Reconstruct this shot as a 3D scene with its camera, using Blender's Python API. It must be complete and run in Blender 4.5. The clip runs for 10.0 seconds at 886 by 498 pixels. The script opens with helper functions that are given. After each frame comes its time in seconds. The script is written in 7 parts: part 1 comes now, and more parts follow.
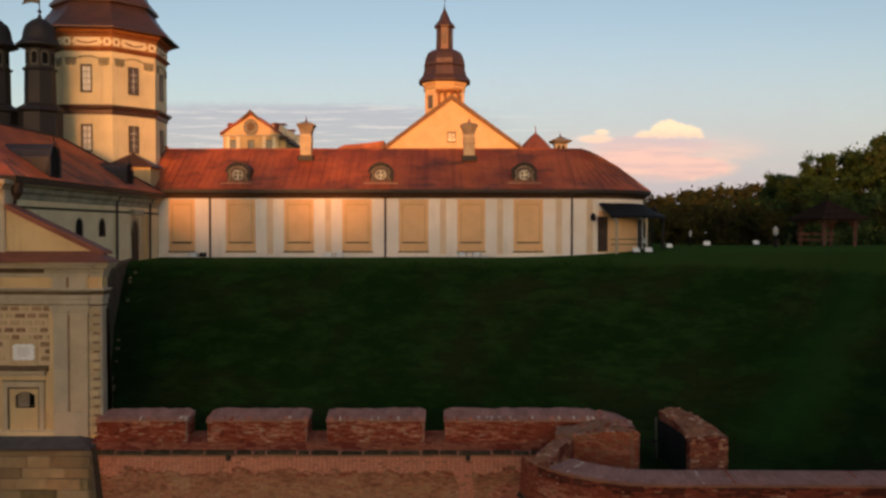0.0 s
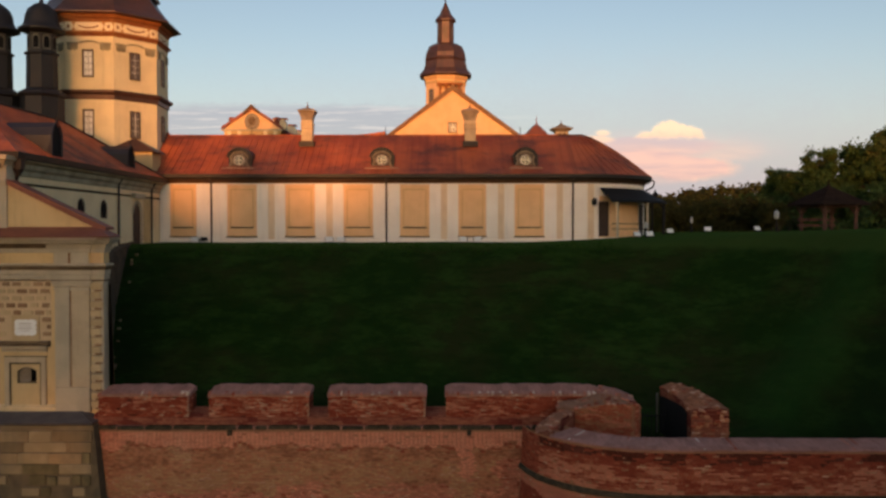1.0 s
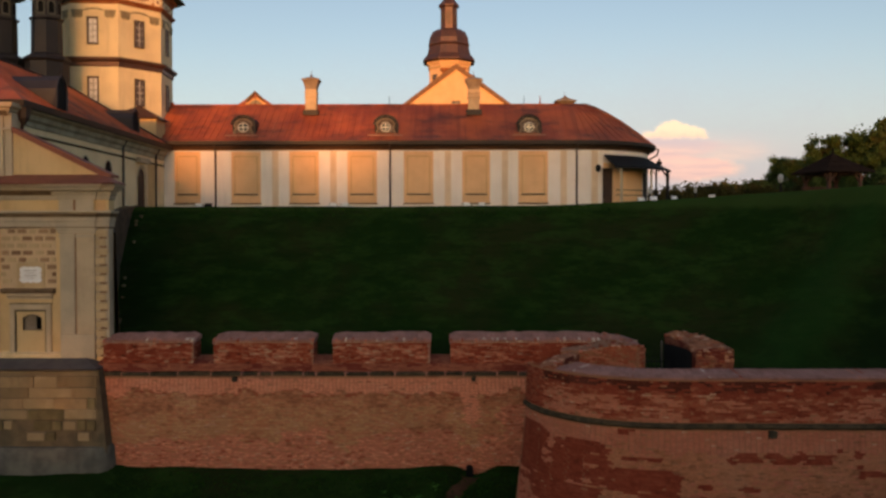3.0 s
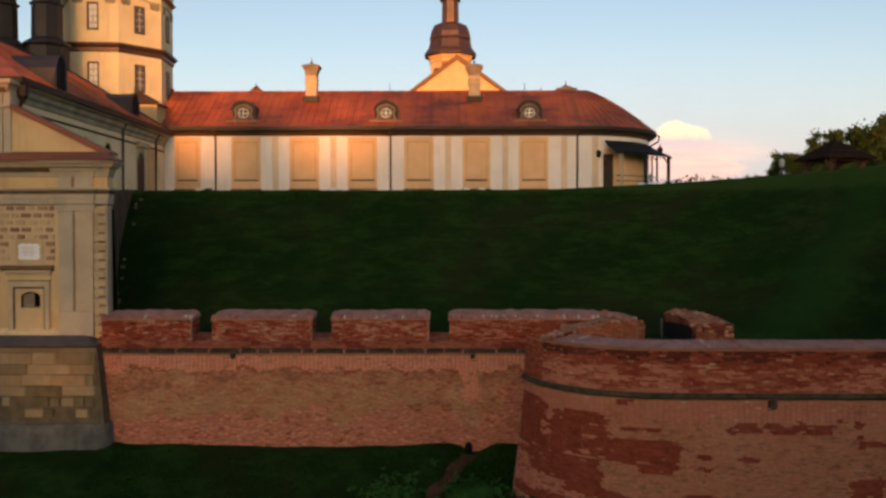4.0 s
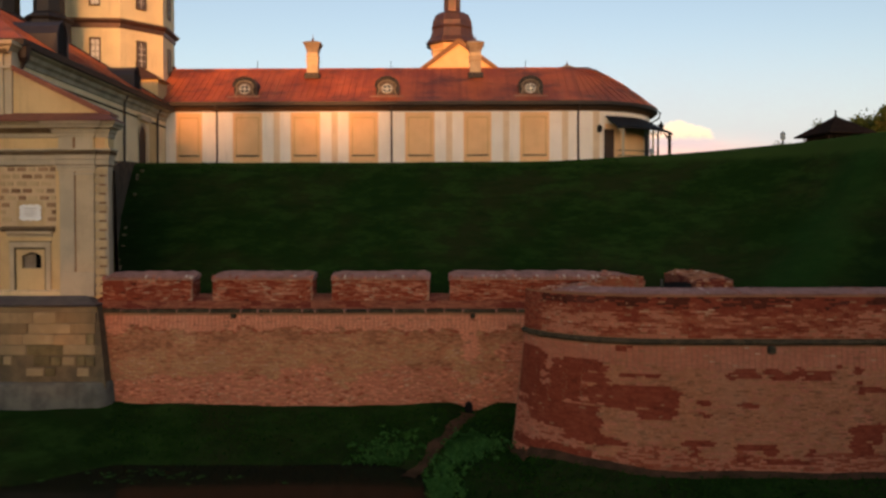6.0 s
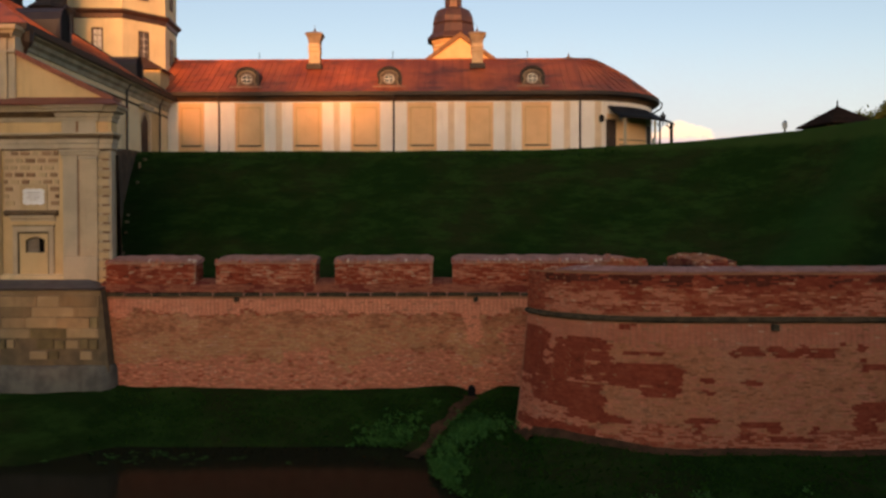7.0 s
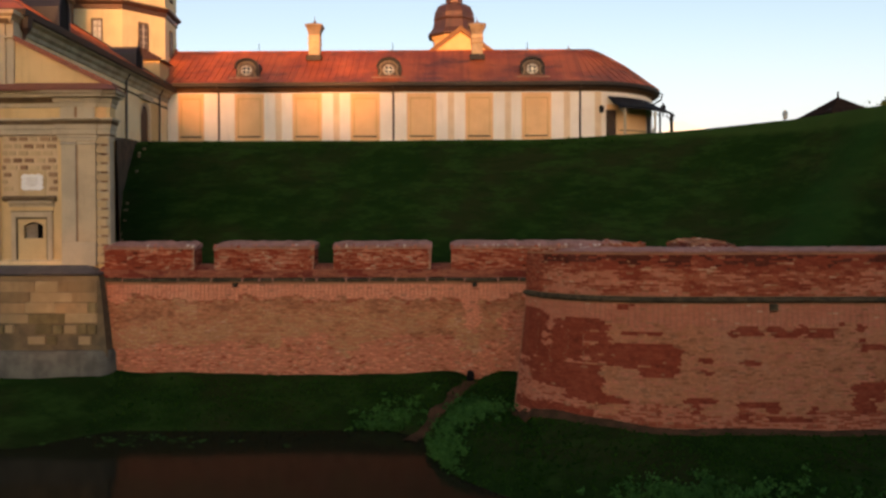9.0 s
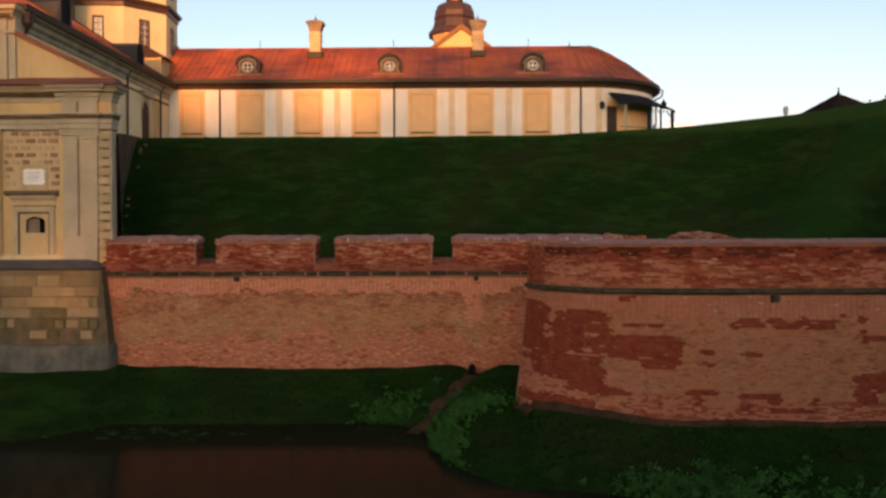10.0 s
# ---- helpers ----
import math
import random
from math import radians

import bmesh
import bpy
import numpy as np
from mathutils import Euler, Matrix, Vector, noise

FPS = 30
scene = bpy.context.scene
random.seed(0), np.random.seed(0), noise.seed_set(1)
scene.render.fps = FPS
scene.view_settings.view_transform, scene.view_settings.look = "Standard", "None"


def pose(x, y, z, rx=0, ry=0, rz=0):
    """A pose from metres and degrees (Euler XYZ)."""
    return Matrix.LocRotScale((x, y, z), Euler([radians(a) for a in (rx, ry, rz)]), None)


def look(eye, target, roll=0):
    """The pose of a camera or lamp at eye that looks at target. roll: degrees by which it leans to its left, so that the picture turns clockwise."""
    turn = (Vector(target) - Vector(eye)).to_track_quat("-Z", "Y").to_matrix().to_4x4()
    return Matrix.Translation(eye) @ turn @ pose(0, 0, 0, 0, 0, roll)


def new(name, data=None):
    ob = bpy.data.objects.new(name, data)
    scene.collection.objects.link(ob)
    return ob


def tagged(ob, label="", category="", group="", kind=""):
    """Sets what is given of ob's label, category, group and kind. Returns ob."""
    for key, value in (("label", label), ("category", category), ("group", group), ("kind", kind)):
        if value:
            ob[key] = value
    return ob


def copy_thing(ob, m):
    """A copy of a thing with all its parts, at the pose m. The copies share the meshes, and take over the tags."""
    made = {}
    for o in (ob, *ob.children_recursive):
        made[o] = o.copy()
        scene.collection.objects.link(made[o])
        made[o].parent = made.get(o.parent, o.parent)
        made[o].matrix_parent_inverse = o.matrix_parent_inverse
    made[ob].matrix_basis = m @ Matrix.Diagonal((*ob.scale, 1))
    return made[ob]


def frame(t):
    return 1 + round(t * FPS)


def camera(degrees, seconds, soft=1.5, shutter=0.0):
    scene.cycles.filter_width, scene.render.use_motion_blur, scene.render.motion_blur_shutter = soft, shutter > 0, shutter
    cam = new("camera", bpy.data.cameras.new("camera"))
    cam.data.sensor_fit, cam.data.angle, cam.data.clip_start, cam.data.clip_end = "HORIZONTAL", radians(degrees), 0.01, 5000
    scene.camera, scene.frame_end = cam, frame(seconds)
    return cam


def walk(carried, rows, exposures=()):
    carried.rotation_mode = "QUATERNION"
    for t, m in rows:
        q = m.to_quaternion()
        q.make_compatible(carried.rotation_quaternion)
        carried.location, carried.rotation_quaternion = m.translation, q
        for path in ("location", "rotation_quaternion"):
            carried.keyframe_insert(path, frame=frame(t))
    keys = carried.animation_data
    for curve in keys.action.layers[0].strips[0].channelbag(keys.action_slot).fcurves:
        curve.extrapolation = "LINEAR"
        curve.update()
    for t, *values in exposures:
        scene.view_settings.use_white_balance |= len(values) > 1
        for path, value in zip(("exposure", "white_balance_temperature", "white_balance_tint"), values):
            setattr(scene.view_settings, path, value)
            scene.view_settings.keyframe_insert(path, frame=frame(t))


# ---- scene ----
cam = camera(54.3, 10.0, soft=2.7)
METRES, EYE, TILT, LEAN, TURN = 10.6, 2.7, -1.4, 0.0, 0.0
ROWS = [
    (0.0, 0.0, 0.0, 0.0, 0.0, 0.0, 0.0),
    (0.5, 0.0008, -0.0031, -0.0677, 0.03, 0.06, 0.01),
    (1.0, -0.0002, -0.0058, -0.1407, 0.07, 0.11, 0.03),
    (1.5, -0.0029, -0.0075, -0.212, 0.12, 0.14, 0.05),
    (2.0, -0.0062, -0.01, -0.2883, 0.18, 0.19, 0.06),
    (2.5, -0.0091, -0.0113, -0.3634, 0.22, 0.22, 0.08),
    (4.0, 0.0099, 0.0063, -0.5638, 0.43, 0.33, 0.05),
    (4.5, 0.0195, 0.0105, -0.6169, 0.48, 0.36, 0.04),
    (5.0, 0.0249, 0.0108, -0.6764, 0.54, 0.38, 0.07),
    (5.5, 0.0279, 0.0067, -0.7292, 0.59, 0.4, 0.09),
    (7.0, 0.0122, 0.0003, -0.874, 0.66, 0.48, 0.12),
    (7.5, 0.0102, 0.0033, -0.8966, 0.68, 0.49, 0.15),
    (8.0, 0.0146, 0.0076, -0.9179, 0.73, 0.51, 0.15),
    (8.5, 0.0227, 0.0099, -0.9395, 0.76, 0.52, 0.14),
    (9.0, 0.0283, 0.0086, -0.9564, 0.78, 0.53, 0.15),
    (9.5, 0.0293, 0.0066, -0.9715, 0.79, 0.54, 0.17),
    (10.0, 0.0227, 0.0032, -0.9893, 0.8, 0.55, 0.2),
]
EXPOSURES = [(0.0, 0.33, 7550, 21), (2.5, 0.33, 7600, 21), (4.0, 0.65, 7660, 22), (5.0, 0.69, 7700, 23), (5.7, 0.66, 7740, 23), (7.5, 0.76, 7850, 25), (8.6, 0.96, 8000, 25), (10.0, 1.03, 7950, 24)]
walk(cam, [(t, pose(0, 0, EYE, TILT, LEAN, TURN) @ pose(METRES * x, METRES * y, METRES * z, 90 + pitch, roll, yaw)) for t, x, y, z, yaw, pitch, roll in ROWS], EXPOSURES)

# ---- sky and sun ----
SUN_UP, SUN_TURN = 2.2, 0.0  # degrees above the horizon; degrees to the right of straight behind the first view
world = bpy.data.worlds.new("evening_sky")
scene.world = world
world.use_nodes = True
wn, wl = world.node_tree.nodes, world.node_tree.links
sky = wn.new("ShaderNodeTexSky")
sky.sky_type, sky.sun_disc = "NISHITA", False
sky.sun_elevation, sky.sun_rotation = radians(7.5), radians(180 - SUN_TURN)
sky.air_density, sky.dust_density, sky.ozone_density = 1.0, 1.0, 1.8
wl.new(sky.outputs[0], wn["Background"].inputs[0])
wn["Background"].inputs[1].default_value = 0.15
sun = new("sun", bpy.data.lights.new("sun", "SUN"))
sun.data.energy, sun.data.angle, sun.data.color = 2.6, radians(1.0), (1.0, 0.42, 0.13)
sun_from = Vector((math.sin(radians(SUN_TURN)), -math.cos(radians(SUN_TURN)), math.tan(radians(SUN_UP))))
sun.matrix_world = look(sun_from * 100, (0, 0, 0))


# ---- building helpers ----
class Geo:
    """Collects faces with UVs and becomes one mesh."""

    def __init__(self):
        self.v, self.f, self.uv = [], [], []

    def face(self, pts, uv=None):
        n = len(self.v)
        self.v += [tuple(p) for p in pts]
        self.f.append(tuple(range(n, n + len(pts))))
        self.uv.append(uv or [(p[0] + p[1], p[2]) for p in pts])

    def box(self, x0, x1, y0, y1, z0, z1, c=0.0):
        """A box, with its upright and upper edges cut by c."""
        if c <= 0:
            a = [(x0, y0, z0), (x1, y0, z0), (x1, y1, z0), (x0, y1, z0), (x0, y0, z1), (x1, y0, z1), (x1, y1, z1), (x0, y1, z1)]
            for q in ((0, 3, 2, 1), (4, 5, 6, 7), (0, 1, 5, 4), (1, 2, 6, 5), (2, 3, 7, 6), (3, 0, 4, 7)):
                self.face([a[i] for i in q])
            return self
        ring = [(x0 + c, y0), (x1 - c, y0), (x1, y0 + c), (x1, y1 - c), (x1 - c, y1), (x0 + c, y1), (x0, y1 - c), (x0, y0 + c)]
        top = [(min(max(x, x0 + c), x1 - c), min(max(y, y0 + c), y1 - c)) for x, y in ring]
        for i in range(8):
            j = (i + 1) % 8
            self.face([(*ring[i], z0), (*ring[j], z0), (*ring[j], z1 - c), (*ring[i], z1 - c)])
            if ring[i] != top[i] or ring[j] != top[j]:
                self.face([(*ring[i], z1 - c), (*ring[j], z1 - c), (*top[j], z1), (*top[i], z1)])
        self.face([(x0 + c, y0 + c, z1), (x1 - c, y0 + c, z1), (x1 - c, y1 - c, z1), (x0 + c, y1 - c, z1)])
        self.face([(*p, z0) for p in reversed(ring)])
        return self

    def prism(self, outline, y0, y1):
        """An outline in x and z, counter-clockwise from the front, pushed from y0 back to y1."""
        self.face([(x, y0, z) for x, z in outline])
        self.face([(x, y1, z) for x, z in reversed(outline)])
        n = len(outline)
        for i in range(n):
            (a, b), (c, d) = outline[i], outline[(i + 1) % n]
            self.face([(a, y0, b), (a, y1, b), (c, y1, d), (c, y0, d)])
        return self

    def sweep(self, path, profile, closed=False, caps=True):
        """A profile of (offset to the right of the way, z) carried along a plan path with mitred corners."""
        n = len(path)
        P = [Vector(p) for p in path]
        offs, length = [], [0.0]
        for i in range(n):
            a = P[i] - P[i - 1] if (i or closed) else P[1] - P[0]
            b = P[(i + 1) % n] - P[i] if (i < n - 1 or closed) else a
            a, b = a.normalized(), b.normalized()
            na, nb = Vector((a.y, -a.x)), Vector((b.y, -b.x))
            m = (na + nb).normalized()
            offs.append(m / max(0.35, m.dot(na)))
            if i:
                length.append(length[-1] + (P[i] - P[i - 1]).length)
        rows = n if closed else n - 1
        for i in range(rows):
            j = (i + 1) % n
            u0, u1 = length[i], length[j] if j else length[i] + (P[j] - P[i]).length
            for (o0, z0), (o1, z1) in zip(profile, profile[1:]):
                a, b = P[i] + offs[i] * o0, P[j] + offs[j] * o0
                c, d = P[j] + offs[j] * o1, P[i] + offs[i] * o1
                v0, v1 = z0 - o0 * 0.8, z1 - o1 * 0.8
                self.face([(a.x, a.y, z0), (b.x, b.y, z0), (c.x, c.y, z1), (d.x, d.y, z1)], [(u0, v0), (u1, v0), (u1, v1), (u0, v1)])
        if caps and not closed:
            self.face([((P[0] + offs[0] * o).x, (P[0] + offs[0] * o).y, z) for o, z in reversed(profile)], [(o, z) for o, z in reversed(profile)])
            self.face([((P[-1] + offs[-1] * o).x, (P[-1] + offs[-1] * o).y, z) for o, z in profile], [(o, z) for o, z in profile])
        return self

    def lathe(self, x, y, profile, n=16, turn=0.0):
        """A profile of (radius, z), from the bottom up, turned round an upright axis."""
        for (r0, z0), (r1, z1) in zip(profile, profile[1:]):
            for k in range(n):
                a, b = turn + 2 * math.pi * k / n, turn + 2 * math.pi * (k + 1) / n
                q = [(x + r0 * math.cos(a), y + r0 * math.sin(a), z0), (x + r0 * math.cos(b), y + r0 * math.sin(b), z0),
                     (x + r1 * math.cos(b), y + r1 * math.sin(b), z1), (x + r1 * math.cos(a), y + r1 * math.sin(a), z1)]
                if r1 < 1e-4:
                    q = q[:3]
                elif r0 < 1e-4:
                    q = [q[0], q[2], q[3]]
                self.face(q)
        return self

    def tube(self, points, radii, n=6):
        """A round bar through 3D points."""
        pts = [Vector(p) for p in points]
        rings = []
        for i, p in enumerate(pts):
            d = (pts[min(i + 1, len(pts) - 1)] - pts[max(i - 1, 0)]).normalized()
            a = d.orthogonal().normalized()
            b = d.cross(a)
            r = radii[i] if isinstance(radii, (list, tuple)) else radii
            rings.append([p + (a * math.cos(2 * math.pi * k / n) + b * math.sin(2 * math.pi * k / n)) * r for k in range(n)])
        for r0, r1 in zip(rings, rings[1:]):
            for k in range(n):
                j = (k + 1) % n
                self.face([r0[k], r0[j], r1[j], r1[k]])
        self.face(list(reversed(rings[0])))
        self.face(rings[-1])
        return self

    def mesh(self, name):
        m = bpy.data.meshes.new(name)
        m.from_pydata(self.v, [], self.f)
        layer = m.uv_layers.new(name="uv")
        layer.data.foreach_set("uv", np.array([c for f in self.uv for p in f for c in p], dtype=np.float32))
        m.update()
        return m


def thing(name, at, label, category, group="", kind=""):
    """An Empty at the thing's base, for its parts."""
    ob = new(name)
    ob.location, ob.empty_display_size = at, 0.3
    return tagged(ob, label, category, group, kind)


def world_of(ob):
    return world_of(ob.parent) @ ob.matrix_parent_inverse @ ob.matrix_basis if ob.parent else ob.matrix_basis.copy()


def part(name, geo, mat, parent=None, label="", weld=False, smooth=False):
    """Links a Geo as one mesh object, a part of its parent; its points are in the place's metres."""
    m = geo.mesh(name)
    if weld or smooth:
        b = bmesh.new()
        b.from_mesh(m)
        bmesh.ops.remove_doubles(b, verts=b.verts, dist=0.0005)
        b.to_mesh(m)
        b.free()
    if smooth:
        m.polygons.foreach_set("use_smooth", [True] * len(m.polygons))
        m.set_sharp_from_angle(angle=radians(38))
    m.materials.append(mat)
    ob = new(name, m)
    if parent:
        ob.parent = parent
        ob.matrix_parent_inverse = world_of(parent).inverted()
    if label:
        ob["label"] = label
    return ob


def piece(name, mesh, parent, at, size=(1, 1, 1), turn=0.0):
    """A piece that shares its mesh with others like it."""
    ob = new(name, mesh)
    ob.parent = parent
    ob.matrix_parent_inverse = world_of(parent).inverted()
    ob.location, ob.scale, ob.rotation_euler = at, size, (0, 0, turn)
    return ob


def ring(x, y, r, n, turn=0.0):
    return [(x + r * math.cos(turn + 2 * math.pi * k / n), y + r * math.sin(turn + 2 * math.pi * k / n)) for k in range(n)]


def arch(x, w, z0, z1, n=8, rise=None):
    """An upright opening's outline with a round or flatter head."""
    rise = w / 2 if rise is None else rise
    return [(x - w / 2, z0), (x + w / 2, z0)] + [(x + w / 2 * math.cos(math.pi * k / n), z1 - rise + rise * math.sin(math.pi * k / n)) for k in range(n + 1)]


def smoothstep(a, b, x):
    t = np.clip((np.asarray(x, dtype=float) - a) / (b - a), 0, 1)
    return t * t * (3 - 2 * t)


# ---- materials ----
class Nodes:
    def __init__(self, name):
        self.m = bpy.data.materials.new(name)
        self.m.use_nodes = True
        self.t = self.m.node_tree
        self.p = self.t.nodes["Principled BSDF"]

    def node(self, kind, **inputs):
        n = self.t.nodes.new("ShaderNode" + kind)
        for k, v in inputs.items():
            self.put(n.inputs[k.replace("_", " ")], v)
        return n

    def put(self, socket, v):
        if isinstance(v, bpy.types.NodeSocket):
            self.t.links.new(v, socket)
        else:
            socket.default_value = v

    def math(self, op, a, b=0.0):
        n = self.t.nodes.new("ShaderNodeMath")
        n.operation = op
        self.put(n.inputs[0], a), self.put(n.inputs[1], b)
        return n.outputs[0]

    def mix(self, f, a, b, how="MIX"):
        n = self.t.nodes.new("ShaderNodeMix")
        n.data_type, n.blend_type = "RGBA", how
        self.put(n.inputs[0], f)
        self.put(n.inputs[6], a if isinstance(a, bpy.types.NodeSocket) else (*a, 1))
        self.put(n.inputs[7], b if isinstance(b, bpy.types.NodeSocket) else (*b, 1))
        return n.outputs[2]

    def steps(self, f, lo, hi):
        n = self.t.nodes.new("ShaderNodeMapRange")
        n.interpolation_type = "SMOOTHSTEP"
        self.put(n.inputs[0], f)
        n.inputs[1].default_value, n.inputs[2].default_value = lo, hi
        return n.outputs[0]

    def place(self, scale=(1, 1, 1)):
        g = self.t.nodes.new("ShaderNodeNewGeometry")
        n = self.t.nodes.new("ShaderNodeMapping")
        self.t.links.new(g.outputs["Position"], n.inputs[0])
        n.inputs["Scale"].default_value = scale
        return n.outputs[0]

    def noise(self, where, scale, detail=4.0, rough=0.55):
        n = self.node("TexNoise", Vector=where, Scale=scale, Detail=detail, Roughness=rough)
        return n.outputs[0]

    def bump(self, height, strength=0.3, distance=0.02):
        n = self.node("Bump", Height=height, Strength=strength, Distance=distance)
        self.t.links.new(n.outputs[0], self.p.inputs["Normal"])

    def done(self, colour, rough=0.8, metal=0.0):
        self.put(self.p.inputs["Base Color"], colour if isinstance(colour, bpy.types.NodeSocket) else (*colour, 1))
        self.put(self.p.inputs["Roughness"], rough)
        self.put(self.p.inputs["Metallic"], metal)
        if isinstance(rough, float) and rough > 0.7:
            self.p.inputs["Specular IOR Level"].default_value = 0.0 if rough > 0.94 else 0.12
        return self.m


def plain(name, c1, c2, scale=0.8, rough=0.85, metal=0.0, fine=14.0, bump=0.25, stain=0.3, streak=(1, 1, 0.12), vary=0.0):
    """Painted, plastered, stone or metal surfaces: two tones in patches, fine grain, and run-off stains."""
    n = Nodes(name)
    pos = n.place()
    big = n.steps(n.noise(pos, scale, 5), 0.36, 0.66)
    grain = n.noise(pos, fine, 4, 0.7)
    run = n.noise(n.place(streak), 2.2, 4, 0.65)
    colour = n.mix(big, c1, c2)
    colour = n.mix(n.math("MULTIPLY", n.steps(run, 0.5, 0.78), stain), colour, tuple(c * 0.45 for c in c1))
    colour = n.mix(n.math("MULTIPLY", n.steps(grain, 0.35, 0.75), 0.22), colour, tuple(min(1, c * 1.35) for c in c2))
    if vary:
        info = n.t.nodes.new("ShaderNodeObjectInfo")
        colour = n.mix(n.math("MULTIPLY", info.outputs["Random"], vary), colour, tuple(c * 0.5 for c in c2))
    n.bump(grain, bump, 0.02)
    return n.done(colour, rough, metal)


def sheet_roof(name, c1, c2):
    """Red paint on sheet metal: faded strips between the seams, rust runs and sooty smears."""
    n = Nodes(name)
    pos = n.place()
    colour = n.mix(n.steps(n.noise(pos, 0.3, 5, 0.6), 0.38, 0.64), c1, c2)
    strip = n.noise(n.place((1.6, 0.0, 0.02)), 1.0, 2, 0.5)
    colour = n.mix(n.math("MULTIPLY", n.steps(strip, 0.52, 0.66), 0.4), colour, tuple(c * 0.6 for c in c2))
    run = n.noise(n.place((3.2, 0.12, 0.12)), 1.0, 5, 0.7)
    colour = n.mix(n.math("MULTIPLY", n.steps(run, 0.56, 0.74), 0.55), colour, (0.55, 0.2, 0.1))
    colour = n.mix(n.math("MULTIPLY", n.steps(run, 0.44, 0.28), 0.6), colour, (0.12, 0.03, 0.018))
    soot = n.noise(n.place((0.5, 1, 1)), 0.42, 5, 0.65)
    colour = n.mix(n.math("MULTIPLY", n.steps(soot, 0.49, 0.68), 0.85), colour, (0.1, 0.034, 0.022))
    n.bump(n.noise(pos, 9, 4, 0.7), 0.12, 0.02)
    return n.done(colour, 0.6)


def coping_stone(name, c1, c2):
    """Worn coping bricks with crumbs of lime along the edges and joints."""
    n = Nodes(name)
    pos = n.place()
    colour = n.mix(n.steps(n.noise(pos, 1.3, 5), 0.35, 0.68), c1, c2)
    rows = n.noise(n.place((7.5, 1.2, 1)), 1.0, 3, 0.6)
    colour = n.mix(n.math("MULTIPLY", n.steps(rows, 0.5, 0.62), 0.35), colour, tuple(c * 0.62 for c in c2))
    g = n.t.nodes.new("ShaderNodeNewGeometry")
    colour = n.mix(n.math("MULTIPLY", g.outputs["Random Per Island"], 0.45), colour, tuple(c * 0.5 for c in c2))
    crumbs = n.noise(pos, 7.0, 5, 0.75)
    colour = n.mix(n.math("MULTIPLY", n.steps(crumbs, 0.66, 0.74), 0.75), colour, (0.5, 0.42, 0.36))
    n.bump(n.math("ADD", crumbs, rows), 0.7, 0.03)
    return n.done(colour, 0.9)


def bricks(name, light, dark, patch, cover, scale=0.3, wash=0.5):
    """Old brickwork: courses with mortar, and patches with stepped edges where the face has come off or was mended."""
    n = Nodes(name)
    uv = n.t.nodes.new("ShaderNodeUVMap").outputs[0]
    b = n.t.nodes.new("ShaderNodeTexBrick")
    n.put(b.inputs["Vector"], uv)
    for k, v in (("Scale", 1.0), ("Mortar Size", 0.009), ("Brick Width", 0.28), ("Row Height", 0.085), ("Bias", 0.0)):
        b.inputs[k].default_value = v
    b.inputs["Color1"].default_value, b.inputs["Color2"].default_value = (*light, 1), (*dark, 1)
    b.inputs["Mortar"].default_value = (light[0] * 0.8, light[1] * 0.95, light[2] * 1.0, 1)
    s = n.t.nodes.new("ShaderNodeSeparateXYZ")
    n.put(s.inputs[0], uv)
    u, v = s.outputs[0], s.outputs[1]
    c = n.t.nodes.new("ShaderNodeCombineXYZ")
    n.put(c.inputs[0], n.math("MULTIPLY", n.math("FLOOR", n.math("MULTIPLY", u, 1 / 0.28)), 0.28 * 0.55))
    n.put(c.inputs[1], n.math("MULTIPLY", n.math("FLOOR", n.math("MULTIPLY", v, 1 / 0.085)), 0.085 * 1.2))
    cell = n.noise(c.outputs[0], scale * 1.6, 4, 0.55)
    big = n.noise(n.place(), 0.35, 4, 0.6)
    grain = n.noise(n.place(), 26, 3, 0.7)
    spots = n.noise(n.place((1, 1, 2.5)), 4.5, 4, 0.7)
    k = n.t.nodes.new("ShaderNodeCombineXYZ")
    n.put(k.inputs[0], n.math("MULTIPLY", u, 1.1)), n.put(k.inputs[1], n.math("MULTIPLY", v, 9.0))
    course = n.noise(k.outputs[0], 1.0, 5, 0.7)
    colour = b.outputs["Color"]
    colour = n.mix(n.math("MULTIPLY", n.steps(big, 0.4, 0.7), wash), colour, tuple(x * 0.72 for x in light))
    colour = n.mix(n.math("MULTIPLY", n.steps(cell, cover, cover + 0.015), 0.92), colour, patch)
    colour = n.mix(n.math("MULTIPLY", n.steps(spots, 0.58, 0.75), 0.4), colour, tuple(min(1, x * 1.5 + 0.03) for x in light))
    colour = n.mix(n.math("MULTIPLY", n.steps(spots, 0.46, 0.3), 0.45), colour, tuple(x * 0.5 for x in dark))
    colour = n.mix(n.math("MULTIPLY", n.steps(course, 0.52, 0.68), 0.5), colour, tuple(x * 0.55 for x in dark))
    colour = n.mix(n.math("MULTIPLY", n.steps(course, 0.46, 0.3), 0.45), colour, tuple(min(1, x * 1.3 + 0.02) for x in light))
    height = n.math("ADD", n.math("MULTIPLY", b.outputs["Fac"], -1.0), n.math("MULTIPLY", grain, 0.6))
    height = n.math("SUBTRACT", height, n.math("MULTIPLY", n.steps(cell, cover, cover + 0.015), 1.2))
    n.bump(n.math("ADD", height, spots), 0.7, 0.03)
    return n.done(colour, 0.92)


